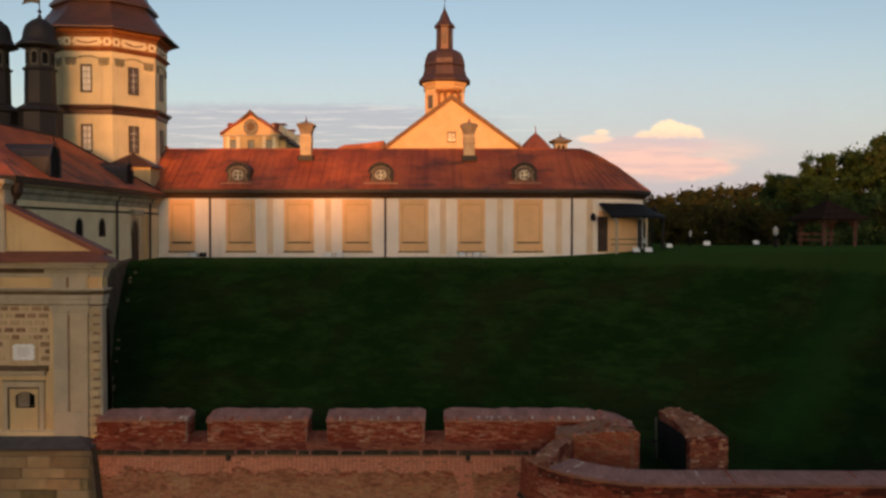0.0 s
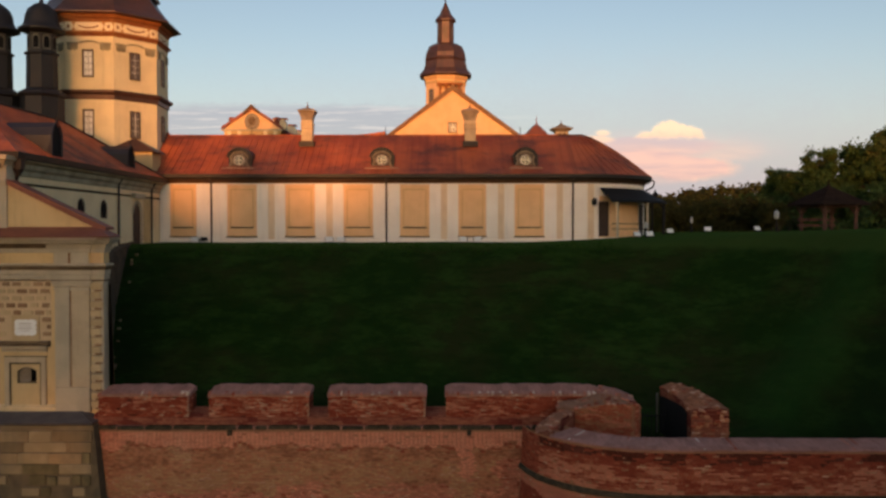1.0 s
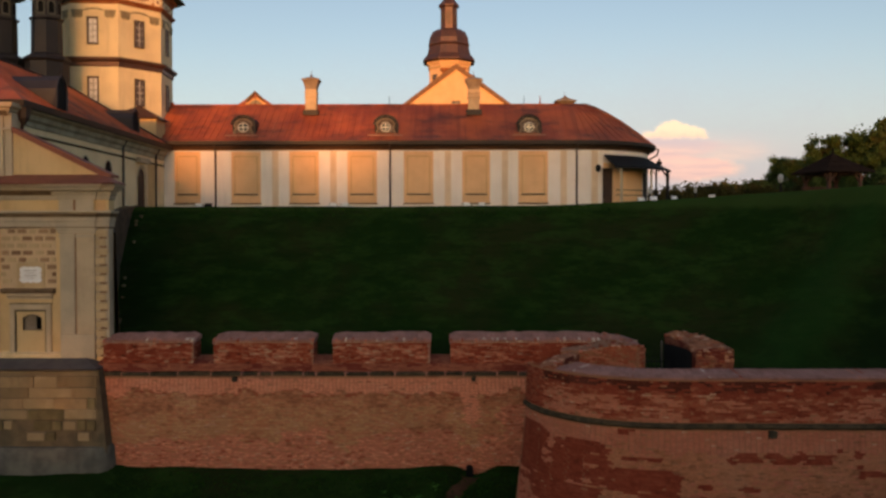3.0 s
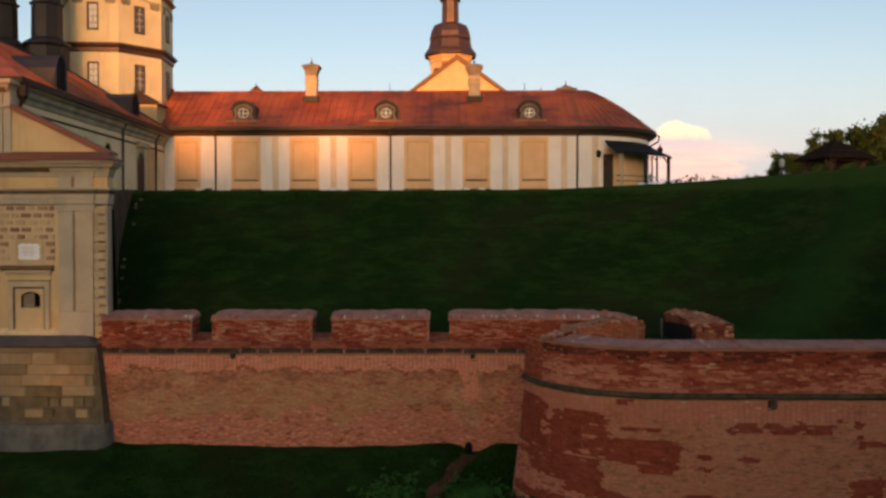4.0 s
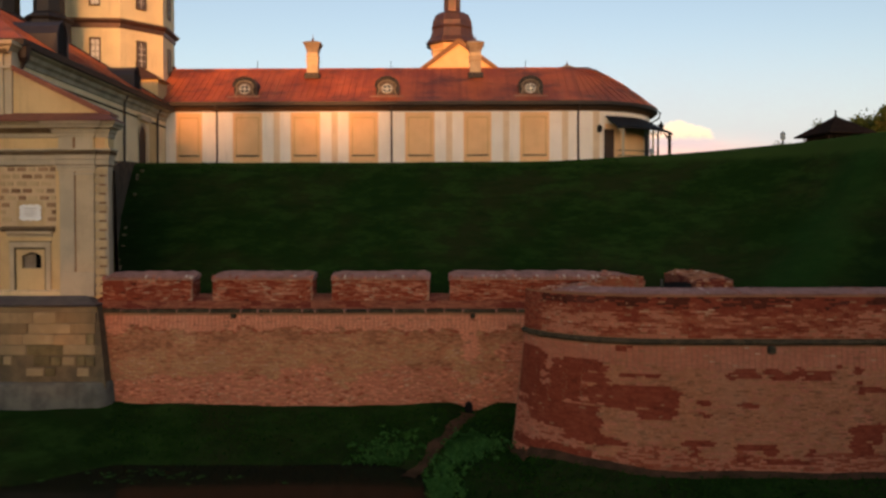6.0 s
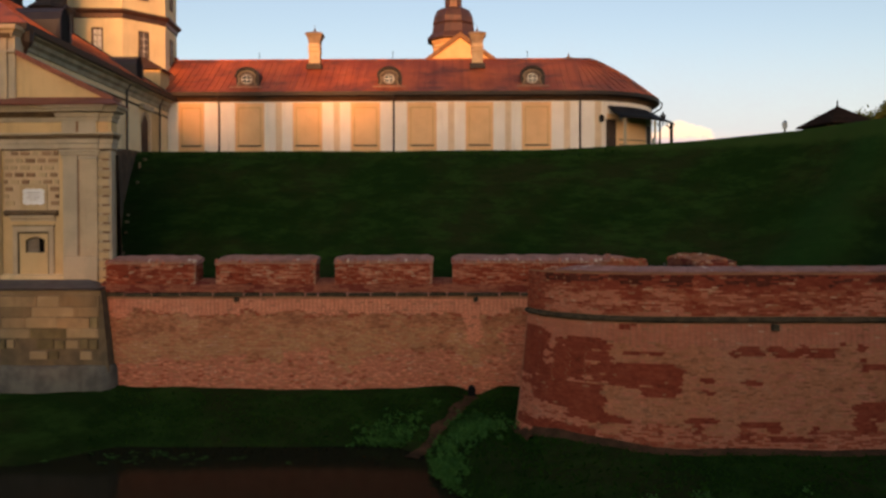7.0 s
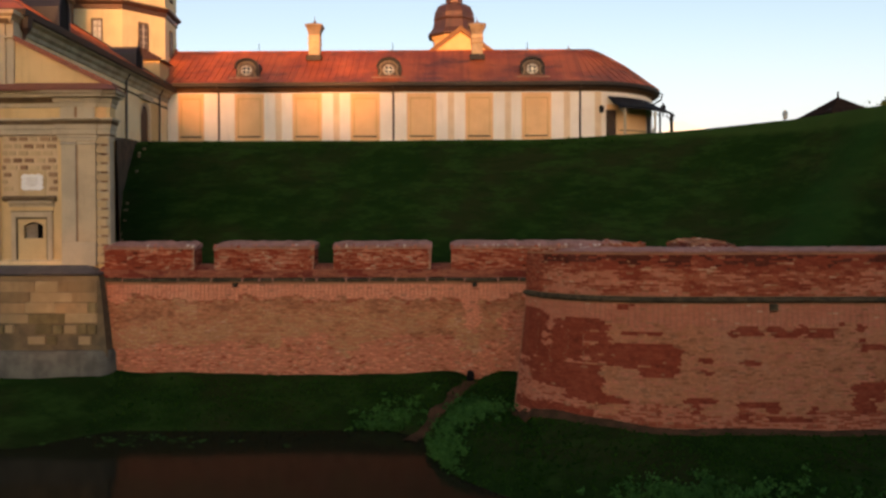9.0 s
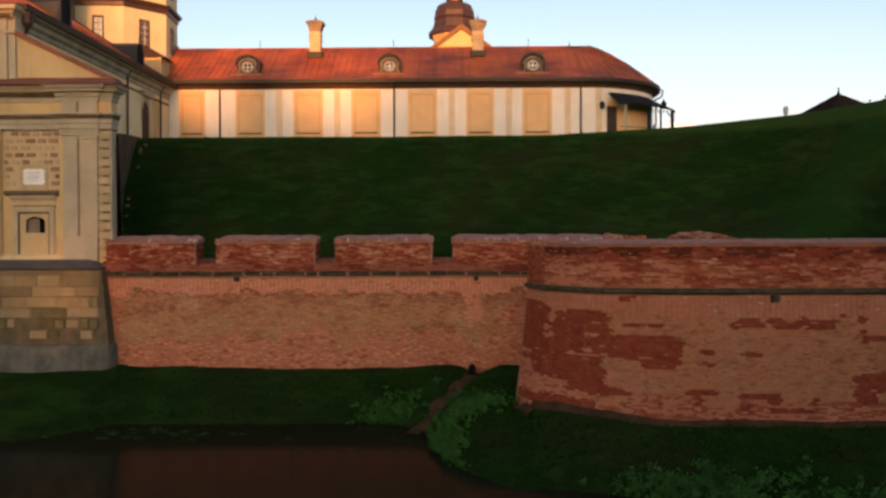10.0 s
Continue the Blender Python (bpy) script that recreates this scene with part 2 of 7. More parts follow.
def brick_stone(name, c1, c2, pale):
    """One tone of single bricks, each a little different, with lime and soot on them."""
    n = Nodes(name)
    g = n.t.nodes.new("ShaderNodeNewGeometry")
    info = n.t.nodes.new("ShaderNodeObjectInfo")
    r = n.math("FRACT", n.math("ADD", g.outputs["Random Per Island"], info.outputs["Random"]))
    grain = n.noise(n.place((1, 1, 1.6)), 7.0, 5, 0.75)
    patch = n.noise(n.place((1, 1, 1.8)), 1.3, 5, 0.65)
    colour = n.mix(r, c1, c2)
    colour = n.mix(n.math("MULTIPLY", n.steps(patch, 0.52, 0.7), 0.5), colour, pale)
    colour = n.mix(n.math("MULTIPLY", n.steps(patch, 0.45, 0.28), 0.6), colour, tuple(c * 0.5 for c in c2))
    damp = n.noise(n.place((1, 1, 0.5)), 0.4, 4, 0.6)
    colour = n.mix(n.math("MULTIPLY", n.steps(damp, 0.52, 0.7), 0.28), colour, tuple(c * 0.6 for c in c2))
    colour = n.mix(n.math("MULTIPLY", n.steps(damp, 0.46, 0.3), 0.3), colour, pale)
    colour = n.mix(n.math("MULTIPLY", n.steps(grain, 0.54, 0.7), 0.6), colour, pale)
    colour = n.mix(n.math("MULTIPLY", n.steps(grain, 0.46, 0.32), 0.6), colour, tuple(c * 0.45 for c in c2))
    n.bump(grain, 0.5, 0.02)
    return n.done(colour, 0.92)


def leaves(name, c1, c2, c3):
    n = Nodes(name)
    g = n.t.nodes.new("ShaderNodeNewGeometry")
    colour = n.mix(g.outputs["Random Per Island"], c1, c2)
    colour = n.mix(n.steps(n.noise(n.place(), 0.25, 3), 0.5, 0.75), colour, c3)
    m = n.done(colour, 0.95)
    # thin leaves let part of the light through
    thin, both = n.t.nodes.new("ShaderNodeBsdfTranslucent"), n.t.nodes.new("ShaderNodeMixShader")
    n.put(thin.inputs[0], colour)
    both.inputs[0].default_value = 0.2
    n.t.links.new(n.p.outputs[0], both.inputs[1])
    n.t.links.new(thin.outputs[0], both.inputs[2])
    n.t.links.new(both.outputs[0], n.t.nodes["Material Output"].inputs[0])
    return m


M_FACADE = plain("white_limewash", (0.87, 0.79, 0.72), (0.81, 0.725, 0.65), 0.5, stain=0.25)
M_OCHRE = plain("ochre_limewash", (0.82, 0.52, 0.285), (0.74, 0.46, 0.25), 0.6, stain=0.15)
M_YELLOW = plain("yellow_plaster", (0.68, 0.475, 0.245), (0.58, 0.395, 0.2), 0.5, stain=0.3)
M_STONE = plain("grey_dressed_stone", (0.52, 0.425, 0.3), (0.43, 0.355, 0.255), 0.9, stain=0.3)
M_STONE_WARM = plain("warm_dressed_stone", (0.56, 0.43, 0.28), (0.47, 0.36, 0.24), 0.9, stain=0.3)
M_DORMER = plain("grey_dormer_stone", (0.32, 0.25, 0.18), (0.22, 0.17, 0.12), 1.5, stain=0.4)
M_WHITE_DULL = plain("weathered_white_paint", (0.5, 0.46, 0.4), (0.4, 0.36, 0.31), 2.0, stain=0.3)
# dark stone; also the shade painted under the gatehouse mouldings
M_SOOT_SHADE = plain("soot_and_shade_stone", (0.13, 0.085, 0.05), (0.2, 0.13, 0.075), 1.6, stain=0.4)
M_LEANTO = plain("dull_red_sheet", (0.26, 0.075, 0.04), (0.2, 0.058, 0.033), 0.9, rough=0.65, stain=0.35)
M_TAN_DARK = plain("brown_weathered_brick", (0.34, 0.19, 0.105), (0.26, 0.145, 0.08), 2.0, vary=0.5)
M_CREAM_WARM = plain("warm_cream_moulding", (0.74, 0.56, 0.32), (0.66, 0.49, 0.27), 1.2)
M_TAN = plain("tan_brick", (0.46, 0.29, 0.165), (0.38, 0.23, 0.13), 2.0, vary=0.6)
M_RELIEF = plain("grey_relief_stone", (0.33, 0.27, 0.17), (0.25, 0.21, 0.13), 1.5)
M_CREAM = plain("cream_relief", (0.86, 0.73, 0.5), (0.78, 0.65, 0.44), 1.5)
M_QUOIN = plain("cream_quoin_stone", (0.62, 0.46, 0.27), (0.54, 0.39, 0.22), 1.5, vary=0.3)
M_LESENE = plain("pale_wall_strip", (0.77, 0.6, 0.42), (0.7, 0.53, 0.37), 0.8)
M_OCHRE_DEEP = plain("deep_ochre_moulding", (0.68, 0.42, 0.21), (0.6, 0.37, 0.18), 0.8)
M_CORNICE = plain("brown_timber_cornice", (0.115, 0.068, 0.042), (0.085, 0.05, 0.032), 1.2)
M_BLOCK = plain("weathered_block", (0.36, 0.245, 0.13), (0.23, 0.165, 0.092), 0.6, vary=0.55, bump=0.5, stain=0.6)
M_MOSS = plain("mossy_block", (0.25, 0.195, 0.1), (0.13, 0.11, 0.055), 0.9, vary=0.6, bump=0.6, stain=0.6)
M_BLOCK_PALE = plain("pale_weathered_block", (0.42, 0.32, 0.19), (0.3, 0.23, 0.13), 0.8, vary=0.4, bump=0.5, stain=0.5)
M_RUBBLE = plain("dark_rubble", (0.16, 0.12, 0.07), (0.1, 0.08, 0.05), 1.5, bump=0.8)
M_CONCRETE = plain("grey_concrete", (0.165, 0.155, 0.125), (0.095, 0.092, 0.078), 1.1, stain=0.5, bump=0.5)
M_SLATE = plain("dark_ledge", (0.06, 0.055, 0.06), (0.09, 0.08, 0.08), 1.5, rough=0.6)
M_ROOF = sheet_roof("red_painted_sheet_roof", (0.5, 0.112, 0.034), (0.31, 0.062, 0.024))
M_COPING = plain("red_coping", (0.33, 0.09, 0.05), (0.25, 0.07, 0.04), 1.0, rough=0.7)
M_EAVE = plain("brown_painted_gutter", (0.024, 0.014, 0.01), (0.017, 0.011, 0.008), 1.5, rough=0.6, stain=0.2)
M_PIPE = plain("dark_brown_downpipe", (0.06, 0.04, 0.03), (0.045, 0.03, 0.025), 2.0, rough=0.45, stain=0.1)
M_COPPER = plain("dark_aged_copper", (0.115, 0.055, 0.042), (0.075, 0.042, 0.034), 1.0, rough=0.45, metal=0.35, stain=0.3)
M_TAR = plain("brown_black_tarred_sheet", (0.02, 0.014, 0.011), (0.013, 0.01, 0.0085), 1.0, rough=0.6, stain=0.3)
M_BLACK = plain("black_unlit_opening", (0.008, 0.007, 0.0065), (0.006, 0.0055, 0.005), 1.0, rough=0.75, stain=0.2)
M_RUST_BROWN = plain("rust_brown_moulding", (0.34, 0.13, 0.05), (0.26, 0.09, 0.036), 1.0, stain=0.3)
M_PANE_PALE = plain("pale_window_pane", (0.78, 0.75, 0.7), (0.66, 0.63, 0.58), 2.0, rough=0.12, stain=0.0, bump=0.02)
M_PANE_GREY = plain("grey_window_pane", (0.17, 0.135, 0.11), (0.12, 0.1, 0.085), 2.0, rough=0.1, stain=0.0, bump=0.02)
M_SILL = plain("pinkish_worn_sill", (0.42, 0.25, 0.17), (0.33, 0.19, 0.13), 1.2, stain=0.3)
M_FRIEZE = plain("burnt_ochre_frieze", (0.5, 0.26, 0.11), (0.42, 0.21, 0.09), 0.9)
M_LEAD = plain("dark_lead_sheet", (0.024, 0.021, 0.024), (0.016, 0.014, 0.017), 1.2, rough=0.5, stain=0.2)
M_GLASS = plain("dark_window_glass", (0.03, 0.035, 0.04), (0.02, 0.022, 0.026), 2.0, rough=0.08, stain=0.0, bump=0.02)
M_FRAME = plain("white_window_bar", (0.7, 0.66, 0.58), (0.62, 0.58, 0.5), 2.0, rough=0.6, stain=0.1)
M_DARKFRAME = plain("dark_window_frame", (0.1, 0.065, 0.04), (0.08, 0.05, 0.03), 2.0, rough=0.6, stain=0.1)
M_WOOD = plain("red_brown_timber", (0.1, 0.032, 0.018), (0.066, 0.023, 0.013), 1.5, rough=0.7, bump=0.3)
M_SHINGLE = plain("dark_shingle", (0.035, 0.022, 0.017), (0.025, 0.016, 0.013), 2.0, rough=0.95, bump=0.5)
M_AWNING = plain("dark_sheet_awning", (0.016, 0.016, 0.018), (0.012, 0.012, 0.014), 1.0, rough=0.75, stain=0.1)
M_IRON = plain("black_iron", (0.016, 0.015, 0.015), (0.022, 0.02, 0.019), 3.0, rough=0.75, stain=0.0)
M_WHITE = plain("white_enamel", (0.78, 0.78, 0.76), (0.7, 0.7, 0.68), 3.0, rough=0.4, stain=0.1)
M_DOOR = plain("dark_brown_door", (0.05, 0.024, 0.014), (0.035, 0.018, 0.011), 2.0, rough=0.7)
M_COPETOP = coping_stone("mauve_brick_coping", (0.5, 0.235, 0.18), (0.4, 0.18, 0.135))
M_CORD = plain("mossy_stone_cordon", (0.13, 0.095, 0.058), (0.06, 0.05, 0.032), 2.5, bump=0.8, rough=0.95, vary=0.5, stain=0.6)
M_BRICK_PARAPET = bricks("parapet_brick", (0.43, 0.145, 0.08), (0.22, 0.045, 0.028), (0.2, 0.036, 0.022), 0.53, scale=0.6)
M_MORTAR = plain("lime_mortar", (0.4, 0.185, 0.1), (0.3, 0.13, 0.07), 1.2, bump=0.6)
B_TAN = brick_stone("tan_weathered_brick", (0.6, 0.235, 0.118), (0.46, 0.17, 0.083), (0.54, 0.27, 0.165))
B_RED = brick_stone("dark_red_brick", (0.32, 0.065, 0.032), (0.235, 0.043, 0.021), (0.37, 0.1, 0.052))
B_PINK = brick_stone("pink_washed_brick", (0.64, 0.215, 0.125), (0.53, 0.165, 0.097), (0.64, 0.31, 0.2))
B_BROWN = brick_stone("brown_soot_brick", (0.43, 0.162, 0.08), (0.29, 0.108, 0.055), (0.5, 0.23, 0.13))
B_PALE = brick_stone("lime_crusted_brick", (0.66, 0.36, 0.235), (0.54, 0.25, 0.145), (0.7, 0.5, 0.38))
B_RUST = brick_stone("rust_red_brick", (0.42, 0.095, 0.044), (0.31, 0.062, 0.03), (0.5, 0.21, 0.13))
B_SOOT_SHADE = brick_stone("soot_and_shade_brick", (0.13, 0.03, 0.016), (0.085, 0.021, 0.012), (0.22, 0.065, 0.044))
M_MORTAR_PALE = plain("pale_lime_mortar", (0.46, 0.29, 0.2), (0.36, 0.21, 0.14), 1.2, bump=0.6)
M_DIRT = plain("trodden_earth", (0.1, 0.05, 0.028), (0.055, 0.032, 0.018), 1.5, rough=0.95, bump=0.7)
B_BAND = brick_stone("pale_pink_brick", (0.82, 0.315, 0.19), (0.7, 0.245, 0.145), (0.74, 0.38, 0.25))
M_LIME = plain("lime_crumbs", (0.72, 0.56, 0.44), (0.56, 0.4, 0.3), 3.0, bump=0.6)
B_STRAW = brick_stone("straw_tan_brick", (0.6, 0.31, 0.15), (0.47, 0.22, 0.105), (0.63, 0.38, 0.22))
B_ALL = (B_TAN, B_RED, B_PINK, B_BROWN, B_PALE, B_RUST, B_SOOT_SHADE, B_BAND, B_STRAW)
M_BARK = plain("bark", (0.06, 0.045, 0.03), (0.04, 0.03, 0.022), 3.0, bump=0.8)
M_LEAF = leaves("dark_tree_leaf", (0.042, 0.08, 0.024), (0.06, 0.094, 0.03), (0.085, 0.09, 0.034))
M_LEAF_AUTUMN = leaves("turning_tree_leaf", (0.05, 0.055, 0.019), (0.068, 0.056, 0.022), (0.036, 0.052, 0.018))
M_WEED = leaves("bright_weed_leaf", (0.032, 0.122, 0.027), (0.062, 0.19, 0.043), (0.022, 0.075, 0.018))
M_BLADE = leaves("grass_blade", (0.014, 0.05, 0.007), (0.018, 0.06, 0.009), (0.022, 0.044, 0.01))


def make_grass():
    n = Nodes("mown_grass")
    pos = n.place()
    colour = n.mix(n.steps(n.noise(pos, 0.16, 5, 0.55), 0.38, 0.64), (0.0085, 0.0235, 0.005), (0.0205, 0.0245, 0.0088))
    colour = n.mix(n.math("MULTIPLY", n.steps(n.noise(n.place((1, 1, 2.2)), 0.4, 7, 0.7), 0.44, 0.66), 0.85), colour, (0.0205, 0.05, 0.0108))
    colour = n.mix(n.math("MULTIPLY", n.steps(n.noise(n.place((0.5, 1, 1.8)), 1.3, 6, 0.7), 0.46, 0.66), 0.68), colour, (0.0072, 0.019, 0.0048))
    # highlight along the shoulder and the dark beyond it, painted into the grass colour
    sep = n.t.nodes.new("ShaderNodeSeparateXYZ")
    n.put(sep.inputs[0], pos)
    away = n.math("SUBTRACT", n.math("MULTIPLY", n.math("SUBTRACT", sep.outputs[0], 20.0), 0.56), n.math("MULTIPLY", n.math("SUBTRACT", sep.outputs[1], 51.0), 0.83))
    away = n.math("ADD", away, n.math("MULTIPLY", n.math("SUBTRACT", n.noise(pos, 0.45, 5, 0.6), 0.5), 4.0))
    east = n.steps(sep.outputs[0], 15.0, 20.0)
    lit_band = n.math("MULTIPLY", n.math("MULTIPLY", n.steps(away, -3.4, -0.6), n.steps(away, 2.2, 0.4)), east)
    colour = n.mix(n.math("MULTIPLY", lit_band, 0.5), colour, (0.0115, 0.047, 0.0105))
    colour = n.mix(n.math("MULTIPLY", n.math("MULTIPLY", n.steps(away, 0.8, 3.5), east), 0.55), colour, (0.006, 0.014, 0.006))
    # the level mown lawn is coloured paler, for the extra sky light it gets
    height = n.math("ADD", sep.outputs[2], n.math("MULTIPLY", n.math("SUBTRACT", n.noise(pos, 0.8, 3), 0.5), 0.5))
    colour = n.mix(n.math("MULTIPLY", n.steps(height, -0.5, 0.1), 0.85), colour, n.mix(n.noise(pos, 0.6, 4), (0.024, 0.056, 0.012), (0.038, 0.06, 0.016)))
    n.bump(n.noise(pos, 7, 5, 0.7), 0.3, 0.06)
    n.p.inputs["Specular IOR Level"].default_value = 0.0
    n.p.inputs["Sheen Weight"].default_value = 0.022
    n.p.inputs["Sheen Roughness"].default_value = 0.5
    n.p.inputs["Sheen Tint"].default_value = (0.35, 0.9, 0.2, 1)
    return n.done(colour, 0.95)


def make_water():
    n = Nodes("still_moat_water")
    n.bump(n.noise(n.place((1, 2.2, 1)), 1.8, 3), 0.07, 0.02)
    n.p.inputs["IOR"].default_value = 1.33
    n.p.inputs["Specular IOR Level"].default_value = 0.042
    return n.done((0.019, 0.0155, 0.0085), 0.1)


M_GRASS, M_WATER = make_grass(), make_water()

# ---- ground ----
WATER_Z = -17.3


def wall_front(x):
    """The outer face of curtain wall and bastion at their foot, in plan."""
    x = np.asarray(x, dtype=float)
    t = np.clip((9.6 - x) / 6.0, 0, 1)
    return np.where(x < 3.6, 47.3, 41.8 - 6.0 * np.sqrt(np.maximum(0, 1 - t * t)))


def ripple(x, y, size, amount):
    return amount * (np.sin(x / size + 1.3 * np.sin(y / size * 0.7)) * np.cos(y / size * 1.1 + 0.8 * np.sin(x / size * 0.6 + 2)))


def ground_z(x, y):
    x, y = np.asarray(x, dtype=float), np.asarray(y, dtype=float)
    # the plateau, a little higher towards the gazebo, and its long grass slope
    top = 0.1 + 0.8 * smoothstep(5, 27, x) + 0.1 * smoothstep(18, 26, x) + 0.22 * smoothstep(25, 31, x) * smoothstep(80, 62, y)
    crest = 67.0 - 1.0 * smoothstep(4, 16, x) - 8.2 * smoothstep(15, 36, x) - 4.0 * smoothstep(24, 30, x)
    d = crest - y
    fall = np.where(d < -1.2, 0, np.where(d < 1.2, (d + 1.2) ** 2 / 4.8 * 0.72, d * 0.72))
    slope = np.maximum(top - fall, -10.6)
    slope = slope + np.where(d > 1.5, ripple(x, y, 2.3, 0.09) + ripple(x + 9, y, 5.1, 0.14), ripple(x, y, 3.1, 0.03))
    # a shoulder runs up the slope beyond the bastion, and the ground falls away behind it
    away = ((x - 20.0) * 0.56 - (y - 51.0) * 0.83)
    on = smoothstep(0.5, 5.0, d) * smoothstep(16, 20, x)
    slope = np.where(on > 0, slope + on * (0.75 * np.exp(-(away / 1.7) ** 2) - 1.6 * smoothstep(0.8, 5.0, away)), slope)
    # the bank outside the walls, down to the water
    foot = 47.3 - (47.3 - wall_front(x)) * smoothstep(0.8, 5.2, x) - 1.0 * smoothstep(-17.8, -18.8, x)
    shore = 39.87 + 3.55 * smoothstep(-20.5, -16.5, x) - 11.7 * smoothstep(-3.2, 3.2, x) - 3.1 * smoothstep(3, 14, x)
    foot_z = -14.9 - 0.5 * smoothstep(2, 12, x)
    s = (foot + 0.6 - y) / np.maximum(1.0, foot + 0.6 - shore)
    bank = foot_z + (WATER_Z - foot_z) * np.where(s < 0, 0, np.where(s < 1, np.abs(s) ** 1.15, s))
    bank = bank + 0.75 * np.exp(-((x - 1.3) / 2.3) ** 2 - ((y - 37.8) / 3.0) ** 2) - 0.5 * np.exp(-((x - (1.1 - (46.6 - y) * 0.5)) / 0.8) ** 2) * smoothstep(39, 43, y)
    bank = bank + ripple(x, y, 0.9, 0.05) + ripple(x + 4, y, 2.7, 0.08)
    bank = np.maximum(bank, -19.0)
    z = np.where(y > np.where(x < 5.0, 47.3, wall_front(x)) + 1.0, slope, bank)
    # behind the lawn the ground falls away to the wood
    z = z - 2.2 * smoothstep(85, 118, y) * smoothstep(23.5, 28, x)
    # the gate side: the ground behind the gatehouse lies level with the court
    inner = x < np.interp(y, [49.2, 53.0, 57.5, 62.0, 67.0, 70.0], [-19.3, -21.15, -22.7, -23.85, -24.75, -25.1])
    z = np.where((y > 49.5) & (y < 76) & inner, -2.6 + 2.6 * smoothstep(63, 68, y), z)
    # the far bank, behind the camera
    back = -19.0 + 8.5 * smoothstep(-14, -34, y)
    return np.where(y < -8, np.maximum(back, -19.0), z)


def lines(lo, hi, a, b, step):
    """Grid lines, close together from a to b and wider and wider beyond."""
    out = list(np.arange(a, b + 1e-6, step))
    g, w = out[0], step
    while g > lo:
        w *= 1.35
        g -= w
        out.insert(0, g)
    g, w = out[-1], step
    while g < hi:
        w *= 1.35
        g += w
        out.append(g)
    return np.array(out)


def build_ground():
    xs, ys = lines(-4000, 4000, -30, 48, 0.4), lines(-4000, 4600, 26, 72, 0.36)
    X, Y = np.meshgrid(xs, ys)
    Z = ground_z(X, Y)
    far = np.hypot(X, Y)
    Z = np.where((Y > 200) & (far > 250), Z - smoothstep(250, 700, far) * 6, Z)
    n, m = len(ys), len(xs)
    idx = np.arange(n * m).reshape(n, m)
    quads = np.stack([idx[:-1, :-1], idx[:-1, 1:], idx[1:, 1:], idx[1:, :-1]], -1).reshape(-1, 4)
    mesh = bpy.data.meshes.new("ground")
    mesh.from_pydata(np.stack([X, Y, Z], -1).reshape(-1, 3).tolist(), [], quads.tolist())
    mesh.polygons.foreach_set("use_smooth", [True] * len(mesh.polygons))
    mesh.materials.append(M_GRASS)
    return tagged(new("ground", mesh), "dark grass rampart slope, lawn and moat bank", "grass", kind="structure")


build_ground()
g = Geo()
g.face([(-400, -30, WATER_Z), (400, -30, WATER_Z), (400, 46, WATER_Z), (-400, 46, WATER_Z)])
tagged(part("water", g, M_WATER), "still brown moat water below the brick wall", "water", kind="structure")


# ---- brickwork ----
def brick_rows(path, lean, z0, z1, seed, choose, gone=0.02, skip=None, stacked=99.0):
    """Bricks in courses on a battered wall along a plan path. lean(z) is the face's offset; choose(u, z) names the tone.
    Returns for each brick: its middle along the path, its height, length, depth and tone."""
    r = random.Random(seed)
    total = sum((Vector(b) - Vector(a)).length for a, b in zip(path, path[1:]))
    out, z, k = [], z0, 0
    while z + 0.08 < z1:
        upper = z > stacked
        u = 0.0 if upper else -r.uniform(0, 0.2)
        while u < total:
            L = 0.24 if upper else (0.275 if (k + int(u * 3)) % 3 else 0.135) + r.uniform(-0.012, 0.012)
            a, b = max(u, 0.0), min(u + L - (0.022 if upper else 0.012), total)
            if b - a > 0.05 and r.random() > gone and not (skip and skip((a + b) / 2, z)):
                out.append(((a + b) / 2, z + 0.036, b - a, r.uniform(0.0, 0.02) + (0.015 if r.random() < 0.06 else 0), choose((a + b) / 2, z)))
            u += L
        z += 0.082
        k += 1
    return out


def along(path, u):
    """Point and outward normal at the length u of a plan path."""
    for a, b in zip(path, path[1:]):
        d = Vector(b) - Vector(a)
        if u <= d.length or b == path[-1]:
            t = d.normalized()
            return Vector(a) + t * min(u, d.length), Vector((t.y, -t.x))
        u -= d.length


def lay(name, rows, path, lean, parent, label):
    """All the bricks of a face in one mesh."""
    v, f, tones = [], [], []
    for u, z, length, out, tone in rows:
        n = len(v)
        bare = tone in (1, 6)  # worn back to the core (1) or the soot and shade tone (6), the joints filled and dark
        for grow, d in ((0.0, -0.03), (0.006 if bare else -0.008, 0.012 + out * (0.4 if bare else 1.0))):
            for du, dz in ((-1, -1), (1, -1), (1, 1), (-1, 1)):
                zz = z + dz * (0.0415 if bare else 0.035 + grow * 0.5)
                p, o = along(path, min(max(u + du * (length / 2 + grow), 0.0), 1e6))
                p = p + o * (lean(zz) + d)
                v.append((p.x, p.y, zz))
        f += [(n + 4, n + 5, n + 6, n + 7)] + [(n + i, n + (i + 1) % 4, n + 4 + (i + 1) % 4, n + 4 + i) for i in range(4)]
        tones += [tone] * 5
    m = bpy.data.meshes.new(name)
    m.from_pydata(v, [], f)
    for mat in B_ALL:
        m.materials.append(mat)
    m.polygons.foreach_set("material_index", tones)
    ob = new(name, m)
    ob.parent = parent
    ob.matrix_parent_inverse = world_of(parent).inverted()
    return tagged(ob, label, kind="stuff")


